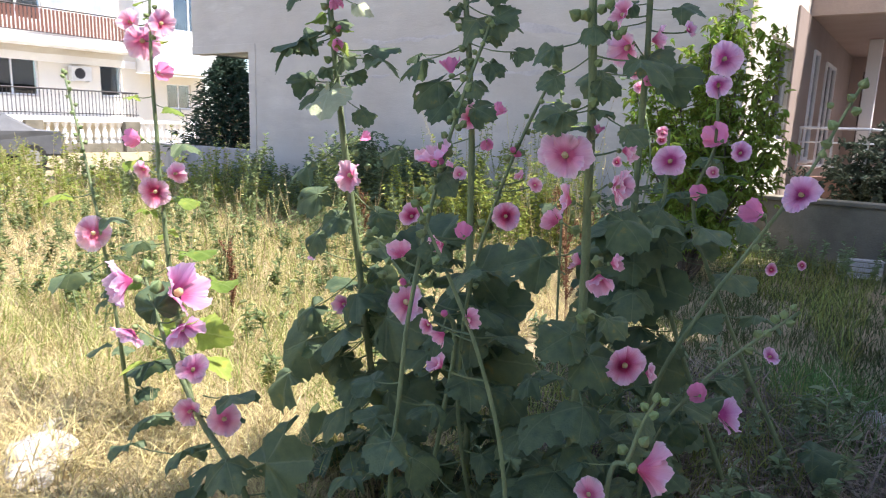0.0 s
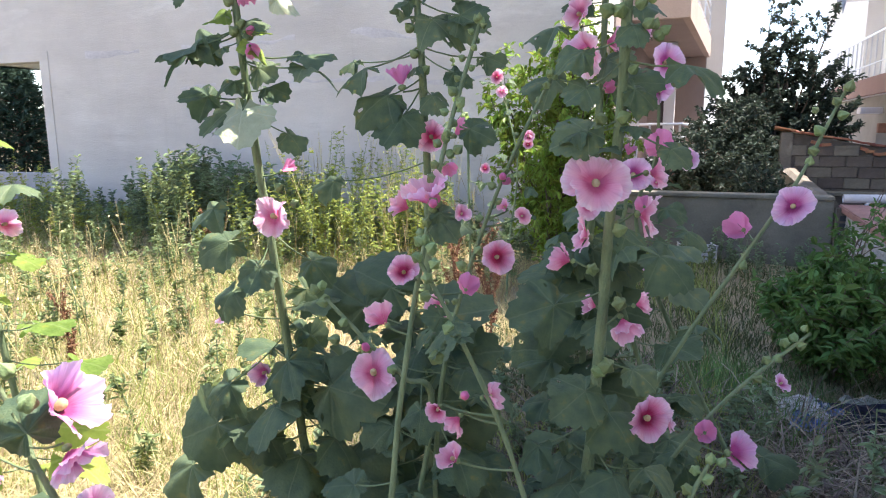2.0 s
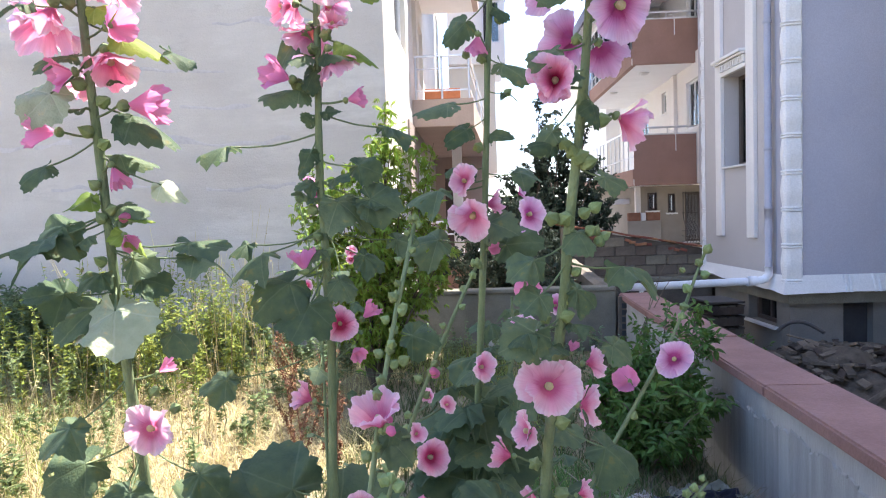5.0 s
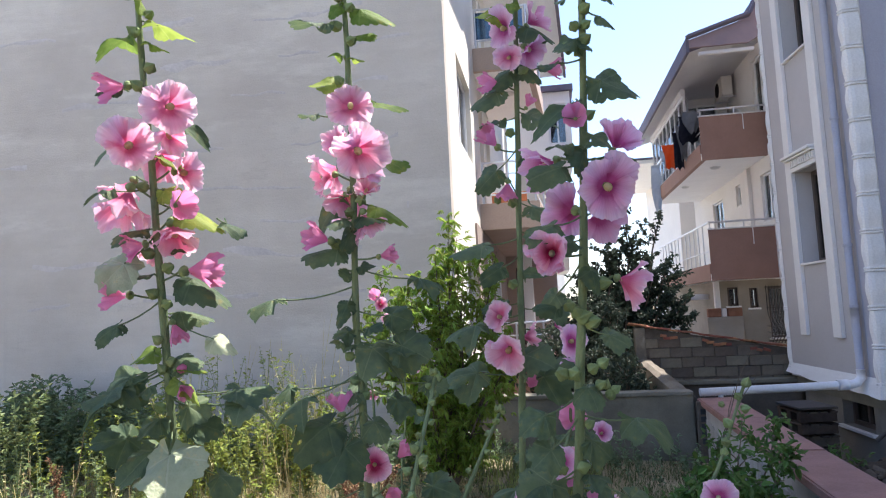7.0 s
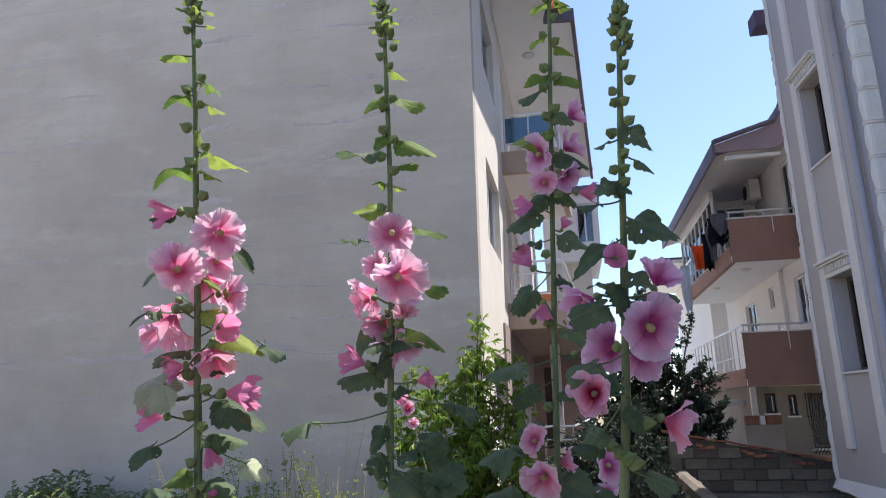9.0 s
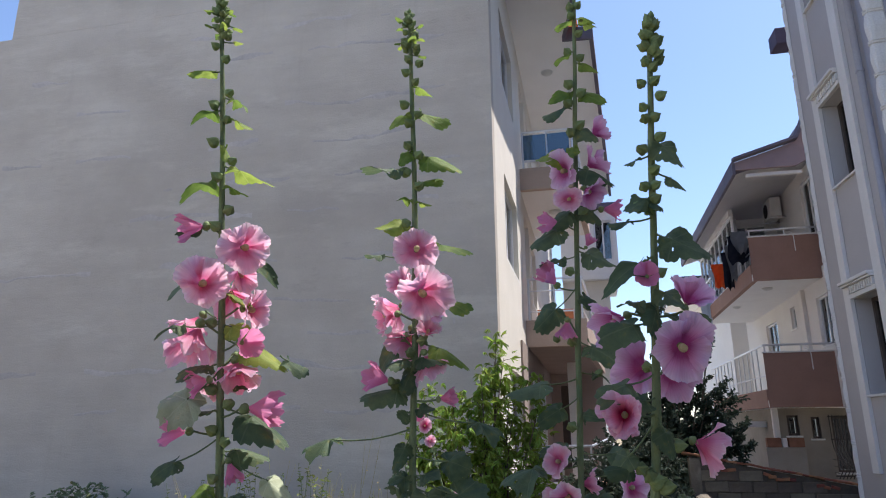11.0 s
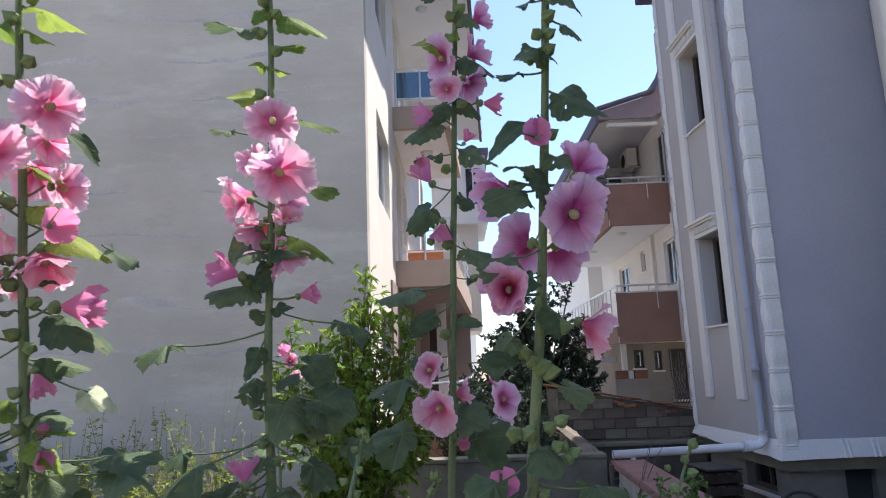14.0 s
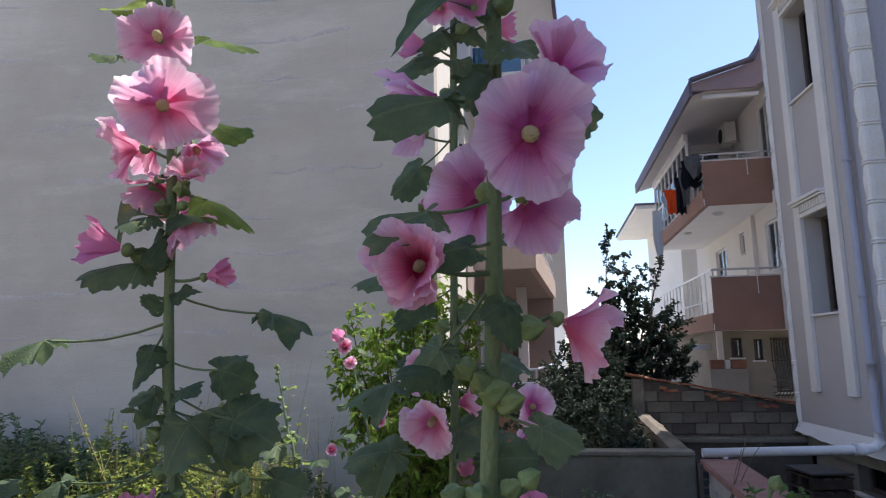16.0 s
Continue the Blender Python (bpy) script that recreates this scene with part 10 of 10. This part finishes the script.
def plastic_sheet(label, at, w, d, material, seed):
    """A crumpled plastic bag or sheet."""
    bm = bmesh.new()
    n = 16
    g = [[bm.verts.new(((i / n - 0.5) * w, (j / n - 0.5) * d, 0.02 + 0.045 * abs(noise.noise(Vector((i * 0.35, j * 0.35, seed)))) + 0.03 * abs(noise.noise(Vector((i * 0.9, j * 0.9, seed + 5)))))) for i in range(n + 1)] for j in range(n + 1)]
    for j in range(n):
        for i in range(n):
            if noise.noise(Vector((i * 0.3, j * 0.3, seed + 9))) > -0.42:
                bm.faces.new((g[j][i], g[j][i + 1], g[j + 1][i + 1], g[j + 1][i]))
    for v in [v for v in bm.verts if not v.link_faces]:
        bm.verts.remove(v)
    bmesh.ops.solidify(bm, geom=bm.faces[:], thickness=0.002)
    ob = tagged(mesh_ob("plastic_bag", bm, material), label, "litter", group="litter by the garden wall")
    ob.matrix_basis = pose(*at)


for _i, (_x, _y, _w, _d, _turn, _m, _label) in enumerate((
        (0.62, 3.80, 0.50, 0.24, 8, M_navy, "dark navy plastic sheet spread on the ground"),
        (0.42, 3.83, 0.12, 0.10, 30, M_plastic_blue, "crumpled bright blue plastic bag"),
        (0.38, 3.92, 0.12, 0.07, 110, M_plastic_white, "crumpled white plastic bag"),
        (0.72, 4.02, 0.30, 0.14, 15, M_oldrag, "dusty grey-green rag on the ground"),
        (0.90, 3.99, 0.13, 0.13, 60, M_oldrag, "dusty pale rag beside the garden wall"),
        (0.22, 3.74, 0.30, 0.16, 20, M_plastic_white, "torn white plastic bag on the ground"),
        (0.30, 3.58, 0.16, 0.12, 75, M_plastic_blue, "crumpled blue plastic sheet among dead stalks"),
        (0.92, 3.66, 0.20, 0.16, 140, M_plastic_grey, "dull blue-grey plastic bag beside the wall"),
        (0.80, 3.22, 0.30, 0.14, 160, M_plastic_grey, "torn pale blue-grey plastic bag"),
        (0.72, 3.12, 0.20, 0.14, 40, M_navy, "black plastic bag among dead stalks"))):
    plastic_sheet(_label, (_x, _y, ground_height(_x, _y) + 0.05, 8, 0, _turn), _w * 1.25, _d * 1.3, _m, 20 + _i)
_lr = random.Random(44)
for _i in range(9):
    _x, _y = _lr.uniform(-0.45, 0.5), _lr.uniform(2.5, 3.5)
    rubble("rubble", "grey lump of broken plaster among dead stalks", (_x, _y, ground_height(_x, _y) + 0.005), _lr.uniform(0.03, 0.07), M_greyrock, 33 + _i, 0.5)


def crate():
    c = tagged(empty("crate", (-0.22, 8.05, -0.02), 12), "white slatted plastic crate lying in the grass", "crate")
    for k in range(3):
        part("slat", box(-0.19, 0.19, -0.14, -0.128, 0.03 + k * 0.055, 0.065 + k * 0.055, 0.004), M_plastic_white, c)
        part("slat", box(-0.19, 0.19, 0.128, 0.14, 0.03 + k * 0.055, 0.065 + k * 0.055, 0.004), M_plastic_white, c)
    for x in (-0.19, 0.18):
        part("end_panel", box(x, x + 0.012, -0.14, 0.14, 0.0, 0.20, 0.004), M_plastic_white, c)
    part("base", box(-0.18, 0.18, -0.128, 0.128, 0.0, 0.012), M_plastic_white, c)
    part("rim", box(-0.2, 0.2, -0.146, -0.124, 0.192, 0.206, 0.003), M_plastic_white, c)


crate()


def bare_twigs():
    rng = np.random.default_rng(5)
    t = tagged(empty("bare_shoots", (1.06, 7.0, -0.1)), "bare dark shoots leaning over the garden wall", "twigs")
    for a, b, c in (((0.0, 0.0, 0.0), (0.02, 0.1, 0.6), (0.52, 0.30, 1.40)), ((0.02, -0.1, 0.0), (0.05, 0.0, 0.5), (0.28, 0.2, 1.02)), ((-0.05, 0.05, 0.0), (0.0, 0.1, 0.55), (0.62, 0.45, 1.15))):
        a, b, c = Vector(a), Vector(b), Vector(c)
        pts = [a * (1 - u) ** 2 + b * 2 * u * (1 - u) + c * u * u + Vector(rng.normal(size=3) * 0.008) for u in (0, 0.2, 0.4, 0.6, 0.8, 1.0)]
        part("shoot", tube(pts, [0.008, 0.007, 0.006, 0.005, 0.004, 0.002], 6), M_bark, t)


bare_twigs()


def yard_clutter():
    rnd = random.Random(8)
    c = tagged(empty("pallet_stack", (2.62, 9.05, YARD), 8), "stack of dark weathered wooden pallets against the basement wall", "pallets")
    for k in range(6):
        z = k * 0.145
        for y in (-0.24, 0.0, 0.24):
            part("runner", box(-0.22, 0.22, y - 0.045, y + 0.045, z + 0.001, z + 0.10, 0.004), M_oldwood, c)
        for x in (-0.18, -0.06, 0.06, 0.18):
            part("slat", box(x - 0.045, x + 0.045, -0.30, 0.30, z + 0.102, z + 0.12, 0.003), M_oldwood, c)
    sheet = box(-0.23, 0.23, -0.31, 0.31, 0.872, 0.90, 0.01)
    part("tar_sheet", sheet, M_iron, c, "black tar sheet laid over the top")
    hp = tagged(empty("rubble_heap", (3.35, 7.35, YARD)), "heap of dark brown broken wood and earth in the sunken yard", "heap")
    bm = bmesh.new()
    bmesh.ops.create_icosphere(bm, subdivisions=5, radius=1.0)
    for v in bm.verts:
        n = 0.22 * noise.noise(v.co * 2.1) + 0.12 * noise.noise(v.co * 6.0) + 0.05 * noise.noise(v.co * 17.0)
        v.co = Vector((v.co.x * 0.95, v.co.y * 1.25, max(-0.02, v.co.z) * 0.55)) * (1 + n)
    part("earth", bm, M_earth, hp)
    for i in range(150):
        a, r = rnd.uniform(0, 6.28), math.sqrt(rnd.random()) * 0.97
        x, y = 0.93 * r * math.cos(a), 1.22 * r * math.sin(a)
        z = 0.55 * math.sqrt(max(0.02, 1 - r * r)) + 0.02
        L = rnd.uniform(0.03, 0.13)
        bm = box(-L, L, -rnd.uniform(0.02, 0.05), rnd.uniform(0.02, 0.05), -0.012, 0.022, 0.004)
        q = part("board" if L > 0.08 else "clod", bm, (M_oldwood, M_earth, M_bark)[i % 3], hp)
        q.matrix_basis = pose(x, y, z, rnd.uniform(-35, 35), rnd.uniform(-35, 35), rnd.uniform(0, 180))
    stick = part("stick", tube([(-0.35, 0.55, 0.62), (0.1, 0.1, 0.52), (0.62, -0.45, 0.36)], 0.014, 6), M_bark, hp)
    rim = part("bent_rim", tube([(-0.42 + 0.05 * k, 0.62 - 0.004 * k * k, 0.55 + 0.22 * math.sin(0.5 + k * 0.26)) for k in range(9)], 0.022, 8), M_iron, hp, "black bent rim sticking out")


M_earth = mat("dark_earth", (0.055, 0.042, 0.034), (0.11, 0.086, 0.068), 9, 0.97, 0.9, 60, (0.15, 0.12, 0.10), 0.0, per_piece=0.3, spec=0.1)
M_oldwood = mat("dark_old_wood", (0.055, 0.042, 0.034), (0.10, 0.08, 0.065), 6, 0.95, 0.5, 60, (0.04, 0.03, 0.025), 0.0, per_piece=0.3, spec=0.1)
yard_clutter()
tagged(mesh_ob("far_house", box(-2.2, 1.2, 60.0, 66.0, -0.1, 6.5), M_cream), "pale house far down the alley", "house")
